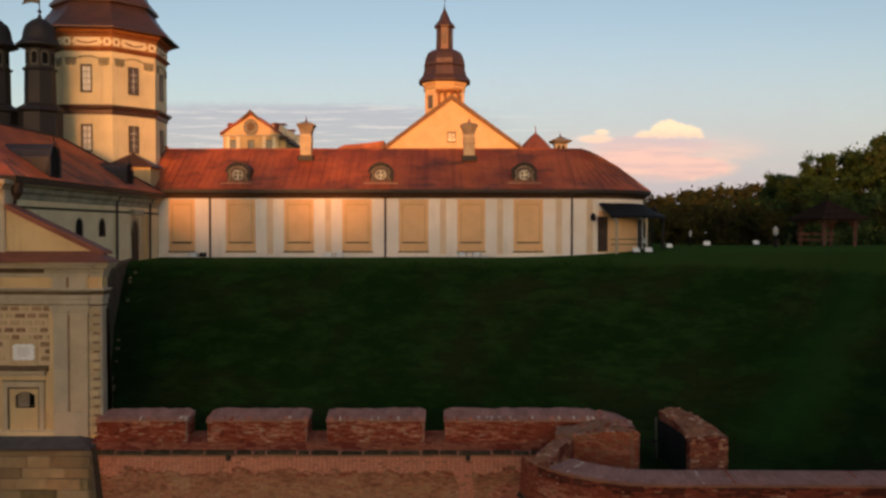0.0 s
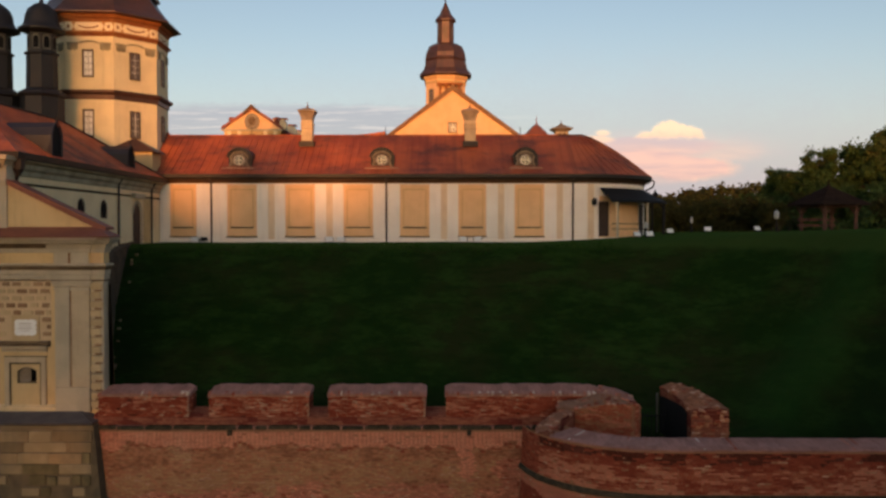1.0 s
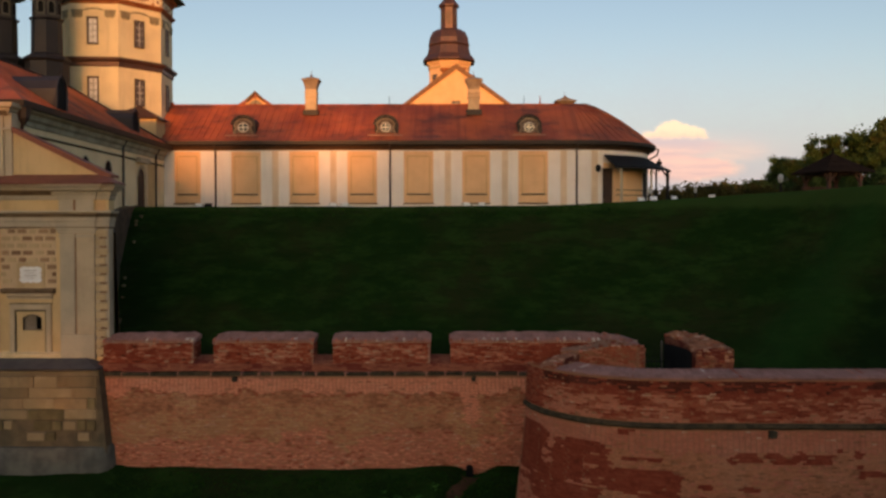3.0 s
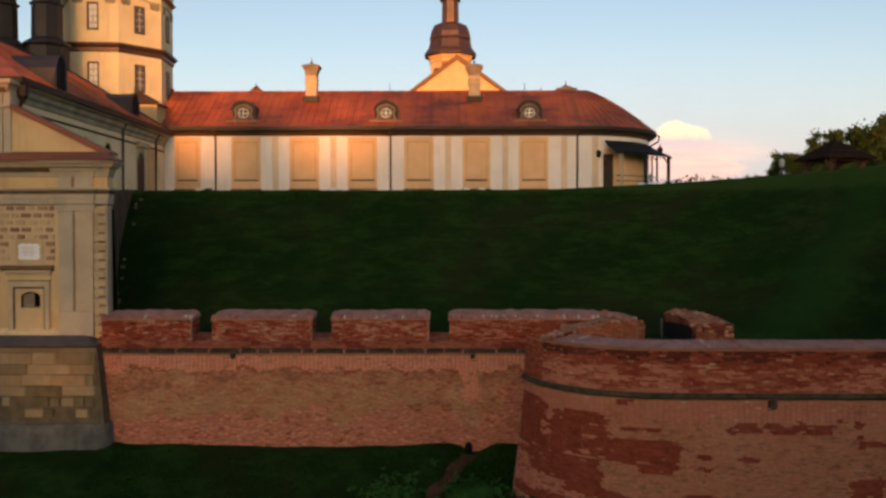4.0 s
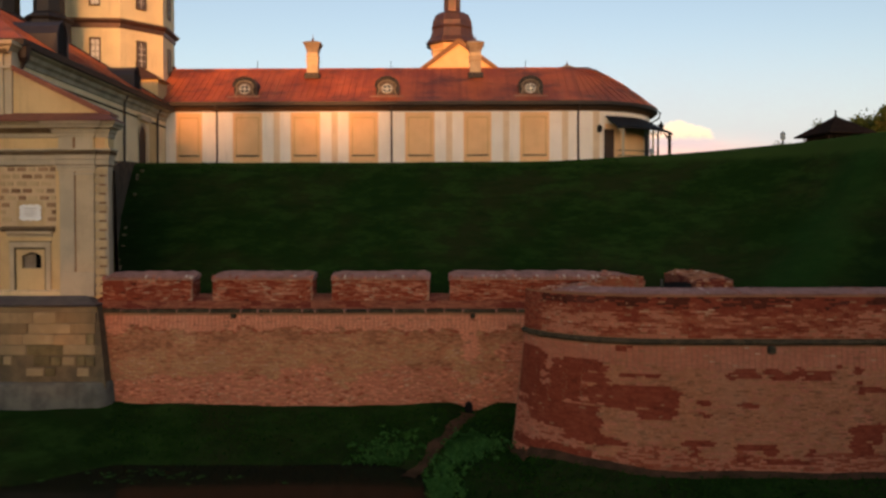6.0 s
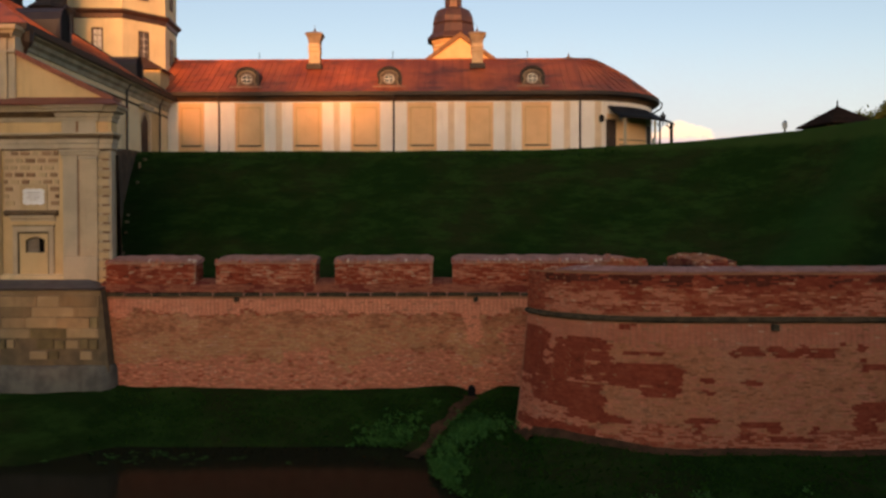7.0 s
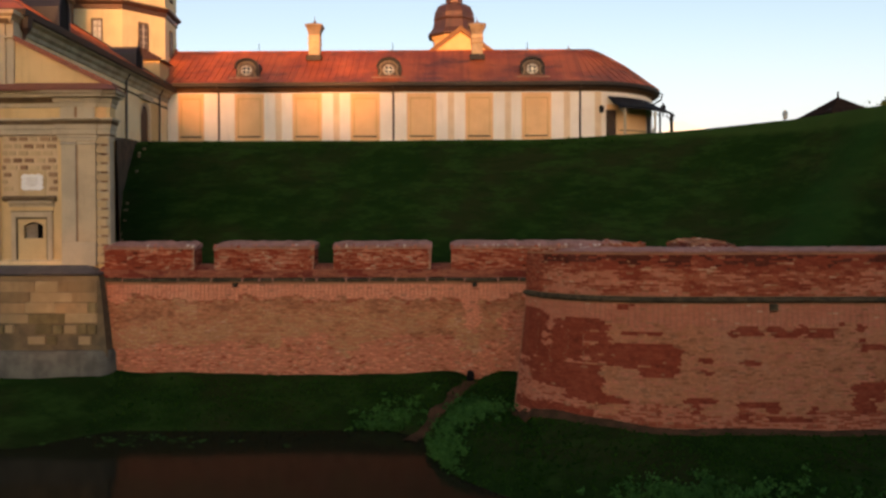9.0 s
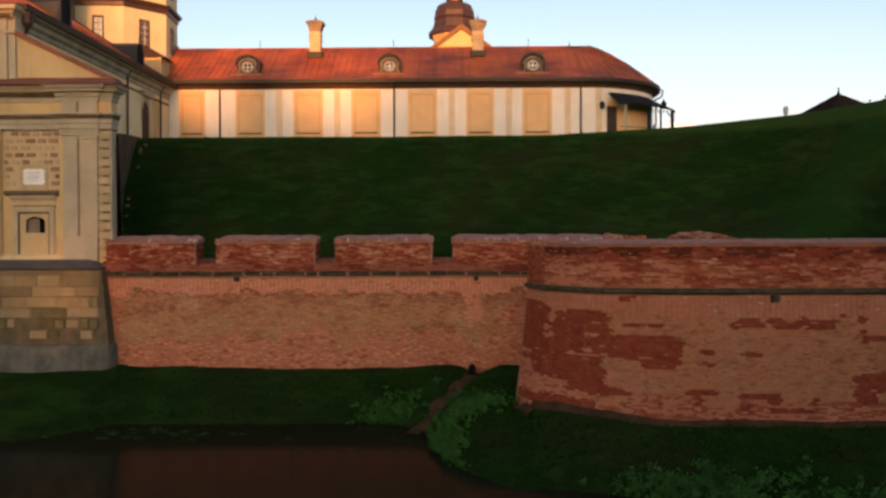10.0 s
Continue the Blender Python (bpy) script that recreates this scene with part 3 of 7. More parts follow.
def single_bricks(rows, path, lean, parent):
    """Bricks that stand as pieces of their own, alike ones on one mesh."""
    units = []
    for mat in B_ALL:
        u = Geo().box(-0.5, 0.5, -0.5, 0.5, -0.5, 0.5, 0.06).mesh("brick")
        u.materials.append(mat)
        units.append(u)
    for u, z, length, out, tone in rows:
        p, o = along(path, u)
        p = p + o * (lean(z) + out - 0.05)
        piece("brick", units[tone], parent, (p.x, p.y, z), (length + (0.012 if tone == 1 else 0), 0.12, 0.0825 if tone == 1 else 0.072), math.atan2(o.x, -o.y))


def wander(u, z, su, sz, seed):
    return noise.fractal((u * su + seed * 7.3, z * sz + seed * 3.1, seed * 1.7), 0.6, 2.0, 4)


def speck(u, z, seed=0.0):
    """An even scatter from 0 to 1, brick by brick."""
    v = math.sin(u * 12.9898 + z * 78.233 + seed * 3.7) * 43758.5453
    return v - math.floor(v)


def curtain_tone(u, z):
    streak = wander(u, z, 1.7, 7.0, 1)
    s = speck(u, z)
    edge = -10.98 + 0.42 * wander(u, z, 0.55, 0.5, 2)
    strip = abs(u - 20.9 - 0.25 * wander(u, z, 0.8, 1.2, 21)) < 0.42 and z > -12.7
    if z > edge or strip:
        return 7 if s < 0.9 or streak < 0.2 else (2 if s < 0.97 else 5)
    if z > edge - 0.14:
        return 5 if s < 0.6 else 3
    red = wander(u, z, 0.4, 0.9, 3)
    if z < -13.35 + 0.9 * red or (u > 22.6 + red and z < -11.6):
        k = streak * 0.45 + s
        return 5 if k > 0.98 else (2 if k > 0.4 else (7 if k > 0.12 else (0 if k > -0.1 else 4)))
    stain = wander(u, z, 0.9, 1.6, 19) + 0.5 * float(smoothstep(-12.1, -11.3, z))
    k = streak * 0.6 + 0.35 * red + 0.75 * stain + 0.9 * (s - 0.5)
    return 3 if k > 0.66 else (0 if k > 0.0 else (8 if k > -0.85 else 4))


# places on the bastion's face, along it and up it, where the outer skin has come off down to the dark red core,
# and islands of the skin left between them
SCARS_NOSE = ((8.4, -11.73, 1.71, 0.92), (11.7, -11.78, 1.45, 0.73), (9.9, -12.95, 2.99, 0.61), (14.4, -12.54, 1.54, 0.54), (15.1, -13.16, 0.78, 0.25), (11.1, -13.77, 1.87, 0.37), (12.3, -14.20, 0.65, 0.40),
              (13.2, -14.43, 0.63, 0.18), (11.0, -15.14, 1.53, 0.32), (8.7, -15.20, 1.30, 0.20), (11.5, -14.33, 0.26, 0.19), (14.5, -11.59, 0.83, 0.08), (13.7, -10.49, 0.24, 0.14))
SCARS_FACE = ((17.0, -12.74, 0.31, 0.16), (18.8, -12.79, 0.45, 0.14), (17.1, -13.21, 0.25, 0.08), (18.9, -11.49, 0.47, 0.21), (18.2, -11.60, 0.22, 0.17), (19.9, -11.41, 0.43, 0.11), (20.4, -11.65, 0.48, 0.15),
              (21.0, -11.42, 0.23, 0.17), (21.8, -11.59, 0.60, 0.21), (22.6, -11.26, 0.15, 0.09), (23.5, -11.36, 0.16, 0.14), (23.9, -12.15, 0.57, 0.14), (23.5, -11.84, 0.28, 0.06), (23.7, -13.92, 0.65, 0.32),
              (23.4, -14.54, 0.48, 0.30), (24.2, -13.96, 0.23, 0.46), (16.8, -14.37, 0.62, 0.12), (16.6, -14.66, 0.19, 0.23), (19.1, -14.50, 0.93, 0.11), (19.7, -14.69, 0.31, 0.19), (18.5, -15.05, 0.32, 0.16),
              (21.3, -14.74, 0.15, 0.14), (20.4, -15.14, 0.92, 0.12))
ISLANDS = ((10.1, -11.46, 0.30, 0.20), (10.9, -11.52, 0.15, 0.07), (9.9, -11.94, 0.36, 0.15), (9.9, -12.29, 0.25, 0.10), (12.2, -12.10, 0.33, 0.14), (12.2, -12.74, 0.23, 0.15), (11.9, -12.96, 0.89, 0.06),
           (12.5, -11.55, 0.16, 0.06), (8.0, -13.20, 0.91, 0.12), (9.4, -12.96, 0.35, 0.07), (14.7, -12.95, 0.31, 0.06))


def bastion_tone(u, z):
    fine = wander(u, z, 1.5, 3.4, 11)
    big = wander(u, z, 0.42, 0.85, 5)
    s = speck(u, z, 2)
    du, dz = u + 0.14 * fine, z + 0.05 * wander(u, z, 2.1, 2.0, 14)
    deep = max(1.0 - ((du - a) / w) ** 4 - ((dz - b) / h) ** 4 for a, b, w, h in SCARS_NOSE + SCARS_FACE)
    if deep > 0 and all(((du - a) / w) ** 2 + ((dz - b) / h) ** 2 > 1.0 for a, b, w, h in ISLANDS):
        return 1
    streak = wander(u, z, 1.2, 6.0, 6)
    if z > -11.3 + 0.3 * wander(u, z, 0.5, 0.5, 7):
        return 2 if streak + s < 1.2 else (4 if s < 0.75 else 0)
    if u < 12.2:
        return 2 if streak * 0.6 + s < 0.95 else (5 if s > 0.4 else 4)
    if z < -14.75 + 0.5 * big:
        return 5 if streak + 1.2 * s > 0.6 else 2
    k = 0.7 * streak + 1.1 * (s - 0.5) + 0.3 * big
    return 3 if k > 0.5 else (2 if k < -0.45 or (big > 0.5 and s > 0.5) else 0)


def parapet_tone(u, z):
    if u < 1.9:
        return 5 if speck(u, z, 5) > 0.5 else 1
    streak = wander(u, z, 1.2, 9.0, 8)
    big = wander(u, z, 0.45, 0.7, 9)
    # the coping's shadow, put into the tones of the upper courses
    high = float(smoothstep(-9.2, -8.35, z))
    k = streak + 0.8 * big + 1.5 * high
    if k > 1.35:
        return 6
    if k > 0.4:
        return 1
    if k > -0.1:
        return 5
    return 3 if streak > 0.3 else (2 if streak > -0.75 else 4)


def merlon_tone(u, z):
    streak = wander(u, z, 1.5, 9.0, 12)
    big = wander(u, z, 0.5, 0.8, 13)
    k = streak + 0.7 * big
    return 6 if k > 0.95 else (1 if k > -0.05 else (5 if k > -0.55 else (2 if k > -0.95 else 4)))


def edge_bricks(name, line, depth, z, seed, parent, label, gone=0.06, rise=0.0, rough=1.0, mixed=(0.5, 0.1, 0.3, 0.1), joint=0.012):
    """Loose and broken headers along the edge of a coping."""
    r = random.Random(seed)
    v, f, tones = [], [], []
    total = sum((Vector(b) - Vector(a)).length for a, b in zip(line, line[1:]))
    u = 0.0
    while u < total:
        w = r.uniform(0.1, 0.17)
        if r.random() > gone:
            p, o = along(line, min(u, total - 1e-4))
            t = Vector((-o.y, o.x))
            n, top = len(v), z + r.uniform(-0.05, 0.035) * rough
            out = r.uniform(-0.05, 0.035) * rough
            for zz in (z - 0.13 + r.uniform(-0.03, 0.02), top):
                for d, e in ((0.0, out), (w - joint, out + r.uniform(-0.02, 0.02)), (w - joint, -depth), (0.0, -depth)):
                    q = p + t * d + o * e
                    v.append((q.x, q.y, zz + (rise if e == -depth else 0)))
            f += [(n, n + 1, n + 5, n + 4), (n + 1, n + 2, n + 6, n + 5), (n + 3, n, n + 4, n + 7), (n + 4, n + 5, n + 6, n + 7), (n + 2, n + 3, n + 7, n + 6)]
            crusted = 1.0 if noise.noise((u * 0.9, seed * 0.37, 5.0)) > 0.12 else 0.12
            tones += [r.choices((9, 2, 10, 5), (mixed[0], mixed[1], mixed[2] * crusted * 1.3, mixed[3]))[0]] * 5
        u += w
    m = bpy.data.meshes.new(name)
    m.from_pydata(v, [], f)
    for mat in B_ALL + (M_COPETOP, M_LIME):
        m.materials.append(mat)
    m.polygons.foreach_set("material_index", tones)
    ob = new(name, m)
    ob.parent = parent
    ob.matrix_parent_inverse = world_of(parent).inverted()
    return tagged(ob, label, kind="stuff")


# ---- curtain wall and bastion ----
def merlon(x0, x1, parent_name="merlon"):
    """A merlon with a rough sloping coping, standing on the wall's string course."""
    ob = thing(parent_name, (x0, 48, -9.7), "red brick merlon with a pale sloping brick coping", "merlon", "merlons on the curtain wall")
    f, b = 48.15, 49.6
    rnd = random.Random(int(x0 * 100))
    n = max(4, int((x1 - x0) / 0.35))
    g = Geo()
    g.sweep([(x0, f), (x1, f)], [(0, -9.72), (0, -8.08)])
    g.face([(x1, f, -9.72), (x1, b, -9.72), (x1, b, -7.8), (x1, f, -8.08)])
    g.face([(x0, b, -9.72), (x0, f, -9.72), (x0, f, -8.08), (x0, b, -7.8)])
    g.face([(x1, b, -9.72), (x0, b, -9.72), (x0, b, -7.8), (x1, b, -7.8)])
    part("body", g, M_MORTAR_PALE, ob)
    face = [(x0, f), (x1, f), (x1, b)]
    lay("brickwork", brick_rows(face, None, -9.7, -8.1, int(x0 * 10) + 500, lambda u, z: merlon_tone(u + x0 * 3, z), 0.03), face, lambda z: 0.0, ob, "red brick courses with worn faces")
    g = Geo()
    rows = [(f - 0.05, -8.06), (f - 0.06, -7.98), (f + 0.25, -7.88), (b - 0.35, -7.69), (b + 0.05, -7.68), (b + 0.05, -7.9)]
    grid = [[(x0 - 0.06 + (x1 - x0 + 0.12) * i / n, y + rnd.uniform(-0.05, 0.05), z + rnd.uniform(-0.06, 0.03) - (0.12 if i in (0, n) else 0)) for y, z in rows] for i in range(n + 1)]
    for i in range(n):
        for j in range(5):
            g.face([grid[i][j], grid[i + 1][j], grid[i + 1][j + 1], grid[i][j + 1]])
    g.face([p for p in reversed(grid[0])])
    g.face([p for p in grid[n]])
    part("coping", g, M_COPETOP, ob, "mauve worn brick coping")
    edge_bricks("coping_edge", [(x0 - 0.02, f - 0.04), (x1 + 0.02, f - 0.04), (x1 + 0.02, f + 0.9)], 0.26, -7.97, int(x0 * 10) + 900, ob, "broken pale edge bricks", 0.14, 0.08)
    return ob


def build_curtain():
    wall = thing("curtain_wall", (-8, 47, -15), "long battered red brick curtain wall with worn patches", "wall", kind="structure")
    g = Geo()
    path = [(x, 48.3) for x in (-19.7, -12, -6, 0, 4.6, 9.0)]
    g.sweep(path, [(0.85, -15.8), (0.68, -13.6), (0.27, -10.05), (0.24, -9.95)])
    part("wall_face", g, M_MORTAR, wall)
    lean = lambda z: float(np.interp(z, [-15.8, -13.6, -10.05], [0.85, 0.68, 0.27]))
    rows = brick_rows(path, lean, -15.6, -10.06, 41, curtain_tone, 0.015, stacked=-10.85)
    near = [q for q in rows if 17.2 < q[0] < 20.6 and -12.5 < q[1] < -11.0]
    lay("brickwork", [q for q in rows if not (17.2 < q[0] < 20.6 and -12.5 < q[1] < -11.0)], path, lean, wall, "weathered tan and red brick courses")
    single_bricks(near, path, lean, wall)
    g = Geo()
    g.sweep(path, [(0.24, -9.98), (0.33, -9.95), (0.34, -9.86), (0.33, -9.79), (0.22, -9.76)])
    course = part("string_course", g, M_COPETOP, wall, "dark mossy stone string course")
    r = random.Random(17)
    unit = Geo().box(-0.5, 0.5, -0.5, 0.5, -0.5, 0.5, 0.12).mesh("stone")
    unit.materials.append(M_CORD)
    x = -19.65
    while x < 8.6:
        w = r.uniform(0.7, 1.9)
        piece("stone", unit, course, (x + w / 2, 48.08 + r.uniform(-0.02, 0.02), -9.865 + r.uniform(-0.012, 0.012)), (w - r.uniform(0.03, 0.16), 0.36, 0.2 + r.uniform(-0.02, 0.02)))
        x += w
    g = Geo()
    g.sweep(path, [(0.25, -9.72), (0.2, -9.32), (-0.2, -9.15), (-1.3, -9.0), (-1.3, -10.8)])
    part("wall_top", g, M_BRICK_PARAPET, wall)
    for x in (-12.0, 1.4):
        g = Geo().box(x - 0.13, x + 0.13, 47.82, 48.3, -10.28, -10.02, 0.03)
        part("drain_spout", g, M_CORD, wall, "dark stained drain spout")
    g = Geo()
    g.prism(arch(1.15, 0.42, -15.4, -14.85), 47.0, 47.9)
    part("culvert", g, M_BLACK, wall, "small dark culvert mouth at the foot")
    for a, b in ((-19.4, -14.35), (-13.2, -7.6), (-6.5, -1.05), (0.1, 8.7)):
        merlon(a, b)


BASTION = [(5.3, 48.6), (4.9, 45.2)] + [(9.6 + 5.85 * math.cos(radians(a)), 42.1 + 5.85 * math.sin(radians(a))) for a in range(188, 271, 9)] + [(13, 36.22), (18, 36.15), (24, 36.1), (32, 36.2), (48, 36.8)]


def build_bastion():
    ob = thing("bastion", (10, 38, -15.5), "rounded red brick bastion with flaking patched face", "bastion", kind="structure")
    g = Geo()
    g.sweep(BASTION, [(0.75, -16.4), (0.5, -14.3), (0.12, -10.6), (0.08, -10.28)])
    part("wall_face", g, M_MORTAR, ob)
    lean = lambda z: float(np.interp(z, [-16.4, -14.3, -10.6, -10.28], [0.75, 0.5, 0.12, 0.08]))
    short = BASTION[:-2] + [(27.0, 36.13)]
    rows = brick_rows(short, lean, -16.0, -10.34, 42, bastion_tone, 0.012, stacked=-11.25)
    # the bricks of the round nose stand as pieces of their own
    nose = [q for q in rows if 8.6 < q[0] < 12.6 and -13.0 < q[1] < -11.4]
    lay("brickwork", [q for q in rows if not (8.6 < q[0] < 12.6 and -13.0 < q[1] < -11.4)], short, lean, ob, "patched tan and dark red brick courses")
    lay("parapet_brickwork", brick_rows(short[2:], lean, -9.98, -8.22, 43, parapet_tone, 0.03), short[2:], lambda z: float(np.interp(z, [-10.02, -8.36], [0.1, 0.02])), ob, "worn red brick parapet courses, toned darker for shade under the coping")
    single_bricks(nose, short, lean, ob)
    g = Geo()
    belt = []
    for (ax, ay), (bx, by) in zip(BASTION[1:-1], BASTION[2:]):
        n = max(1, int(math.hypot(bx - ax, by - ay) / 0.25))
        belt += [(ax + (bx - ax) * k / n, ay + (by - ay) * k / n) for k in range(n)]
    belt.append(BASTION[-1])
    g.sweep(belt, [(0.06, -10.28), (0.2, -10.25), (0.25, -10.16), (0.2, -10.07), (0.04, -10.03)])
    g.v = [(x, y + 0.05 * noise.noise((x * 2.3, z * 4, y * 2.3)), z + 0.035 * noise.noise((x * 3.1, y * 3.1, z * 2))) for x, y, z in g.v]
    part("cordon", g, M_CORD, ob, "dark mossy stone cordon", weld=True, smooth=True)
    g = Geo()
    g.sweep(BASTION[2:], [(0.1, -10.02), (0.02, -8.18)])
    g.sweep(BASTION[4:], [(-1.5, -8.0), (-1.5, -10.4)])
    part("parapet", g, M_MORTAR, ob)
    rnd = random.Random(4)
    g = Geo()
    dense = []
    for (ax, ay), (bx, by) in zip(BASTION[5:], BASTION[6:]):
        n = max(1, int(math.hypot(bx - ax, by - ay) / 0.4))
        dense += [(ax + (bx - ax) * k / n, ay + (by - ay) * k / n) for k in range(n)]
    dense.append(BASTION[-1])
    g.sweep(dense, [(0.0, -8.2), (0.06, -8.18), (0.08, -8.12), (-0.3, -8.04), (-1.3, -7.96), (-1.62, -7.98), (-1.62, -8.1)])
    g.v = [(x, y, z + 0.03 * noise.noise((x * 1.7, y * 1.7, z * 3))) for x, y, z in g.v]
    part("coping", g, M_COPETOP, ob, "pale mauve sloping brick coping")
    edge_bricks("coping_brickwork", [p for p in dense if p[0] < 27], 1.38, -8.09, 77, ob, "mauve bricks laid on edge across the coping", 0.02, 0.155, 0.35, (0.95, 0.02, 0.02, 0.01), 0.04)
    # bare earth along the foot
    g = Geo()
    line = []
    for (ax, ay), (bx, by) in zip(short[2:], short[3:]):
        n = max(1, int(math.hypot(bx - ax, by - ay) / 0.3))
        line += [((ax + (bx - ax) * k / n, ay + (by - ay) * k / n), (by - ay, ax - bx)) for k in range(n)]
    strip = []
    for (x, y), o in line:
        o = Vector(o).normalized()
        wide = 1.02 + 0.22 * noise.noise((x * 1.3, y * 1.3, 2))
        strip.append([(x + o.x * d, y + o.y * d, min(max(float(ground_z(x + o.x * d, y + o.y * d)), -16.3), -15.0) + e) for d, e in ((0.5, 0.14), (0.8, 0.09), (wide, 0.0))])
    for p, q in zip(strip, strip[1:]):
        for k in range(2):
            g.face([p[k + 1], q[k + 1], q[k], p[k]])
    part("earth_strip", g, M_DIRT, ob, "bare brown earth along the foot")
    g = Geo().box(13.45, 13.75, 35.85, 36.3, -10.6, -10.3, 0.04)
    part("drain_spout", g, M_CORD, ob, "dark drain spout under the cordon")


def gorge_wall(path, tops, half, label, cap=M_COPETOP, count=50, rubble=(B_PINK, B_BROWN, B_RUST, B_PALE)):
    """A short worn parapet that bends towards the bastion: plan path, heights of its top, half widths."""
    ob = thing("parapet_wall", (*path[0], -10.5), label, "wall")
    P = [Vector(p) for p in path]
    sides = []
    for i, p in enumerate(P):
        d = (P[min(i + 1, len(P) - 1)] - P[max(i - 1, 0)]).normalized()
        sides.append(Vector((-d.y, d.x)) * half[i])
    g, c = Geo(), Geo()
    for i in range(len(P) - 1):
        A, B, z0, z1 = P[i], P[i + 1], tops[i], tops[i + 1]
        l0, l1, r0, r1 = A + sides[i], B + sides[i + 1], A - sides[i], B - sides[i + 1]
        u0, u1 = A.length, A.length + (B - A).length
        g.face([(*r0, -11.5), (*r1, -11.5), (*r1, z1 - 0.2), (*r0, z0 - 0.2)], [(u0, -11.5), (u1, -11.5), (u1, z1), (u0, z0)])
        g.face([(*l1, -11.5), (*l0, -11.5), (*l0, z0 - 0.1), (*l1, z1 - 0.1)], [(u1, -11.5), (u0, -11.5), (u0, z0), (u1, z1)])
        c.face([(*r0, z0 - 0.2), (*r1, z1 - 0.2), (*B, z1), (*A, z0)])
        c.face([(*A, z0), (*B, z1), (*l1, z1 - 0.1), (*l0, z0 - 0.1)])
        for p, q, z, shut in ((r0, l0, z0, i == 0), (l1, r1, z1, i == len(P) - 2)):
            if shut:
                g.face([(*q, -11.5), (*p, -11.5), (*p, z - 0.2), (*(p + q) / 2, z), (*q, z - 0.1)])
    part("body", g, M_BRICK_PARAPET, ob)
    part("coping", c, cap, ob)
    # loose stones and bricks left along the broken top and down the end
    r = random.Random(int(path[0][0] * 10))
    unit = Geo().box(-0.5, 0.5, -0.5, 0.5, -0.5, 0.5, 0.16)
    kinds = []
    for mat in rubble:
        m = unit.mesh("loose_stone")
        m.materials.append(mat)
        kinds.append(m)
    n = len(path) - 1
    for k in range(count):
        t = r.uniform(0, n * 0.999)
        i = int(t)
        side = r.uniform(-1, 1)
        p = P[i].lerp(P[i + 1], t - i) + sides[i].lerp(sides[i + 1], t - i) * side
        top = tops[i] + (tops[i + 1] - tops[i]) * (t - i) - (-0.2 * side if side < 0 else 0.1 * side)
        piece("loose_stone", r.choice(kinds), ob, (p.x, p.y, top + r.uniform(-0.07, 0.0)), (r.uniform(0.14, 0.34), r.uniform(0.14, 0.26), r.uniform(0.1, 0.16)), r.uniform(0, 3.1))
    d = (P[-1] - P[-2]).normalized()
    face = math.atan2(d.y, d.x) + math.pi / 2
    for k in range(int(count * 0.5)):
        p = P[-1] + sides[-1] * r.uniform(-0.98, 0.98) + d * r.uniform(-0.08, 0.03)
        piece("loose_stone", r.choice(kinds), ob, (p.x, p.y, tops[-1] - 0.1 - r.uniform(0, 1.6)), (r.uniform(0.16, 0.34), r.uniform(0.14, 0.24), r.uniform(0.07, 0.15)), face + r.uniform(-0.12, 0.12))
    return ob


def gorge_block():
    """The thick broken brick mass between the flank parapet and the gate."""
    ob = thing("gorge_block", (8, 45, -10.5), "broken red brick wall mass beside the gate opening", "wall")
    face = [(6.0, 45.9), (7.3, 45.3), (8.6, 44.7), (9.75, 44.15), (10.2, 44.6), (10.3, 46.6)]
    top = lambda u: -8.32 + 0.5 * float(smoothstep(0.6, 3.4, u)) + 0.07 * noise.noise((u * 2.1, 3, 1)) - 0.35 * float(smoothstep(4.3, 5.2, u))
    g = Geo()
    reach, us = 0.0, [0.0]
    for a, b in zip(face, face[1:]):
        reach += (Vector(b) - Vector(a)).length
        us.append(reach)
    back = [(6.4, 48.2), (7.4, 48.2), (8.6, 48.2), (9.2, 48.0), (9.5, 47.4), (9.7, 47.0)]
    for i in range(5):
        a, b, c, d = face[i], face[i + 1], back[i + 1], back[i]
        g.face([(*a, -11.5), (*b, -11.5), (*b, top(us[i + 1])), (*a, top(us[i]))])
        g.face([(*a, top(us[i])), (*b, top(us[i + 1])), (*c, top(us[i + 1]) - 0.1), (*d, top(us[i]) - 0.1)])
    part("core", g, M_MORTAR, ob)
    rows = [q for q in brick_rows(face, None, -10.6, -7.7, 611, lambda u, z: 5 if wander(u, z, 1.3, 4.0, 31) > -0.1 else (2 if wander(u, z, 1.1, 5.0, 32) > 0.1 else 3), 0.05) if q[1] + 0.05 < top(q[0])]
    lay("brickwork", rows, face, lambda z: 0.0, ob, "worn red and tan brick courses")
    r = random.Random(71)
    kinds = []
    for mat in (B_RUST, B_BROWN, B_PINK, B_RED, B_PALE):
        m = Geo().box(-0.5, 0.5, -0.5, 0.5, -0.5, 0.5, 0.14).mesh("loose_brick")
        m.materials.append(mat)
        kinds.append(m)
    for k in range(90):
        i = r.randrange(5)
        s, t = r.random(), r.random() ** 1.6
        a, b = Vector(face[i]).lerp(Vector(face[i + 1]), s), Vector(back[i]).lerp(Vector(back[i + 1]), s)
        p = a.lerp(b, t)
        u = us[i] + (us[i + 1] - us[i]) * s
        piece("loose_brick", kinds[4] if r.random() < 0.1 else r.choice(kinds[:4]), ob, (p.x, p.y, top(u) - 0.1 * t + r.uniform(-0.04, 0.02)), (r.uniform(0.16, 0.3), r.uniform(0.12, 0.2), r.uniform(0.07, 0.13)), r.uniform(0, 3.1))
    return ob


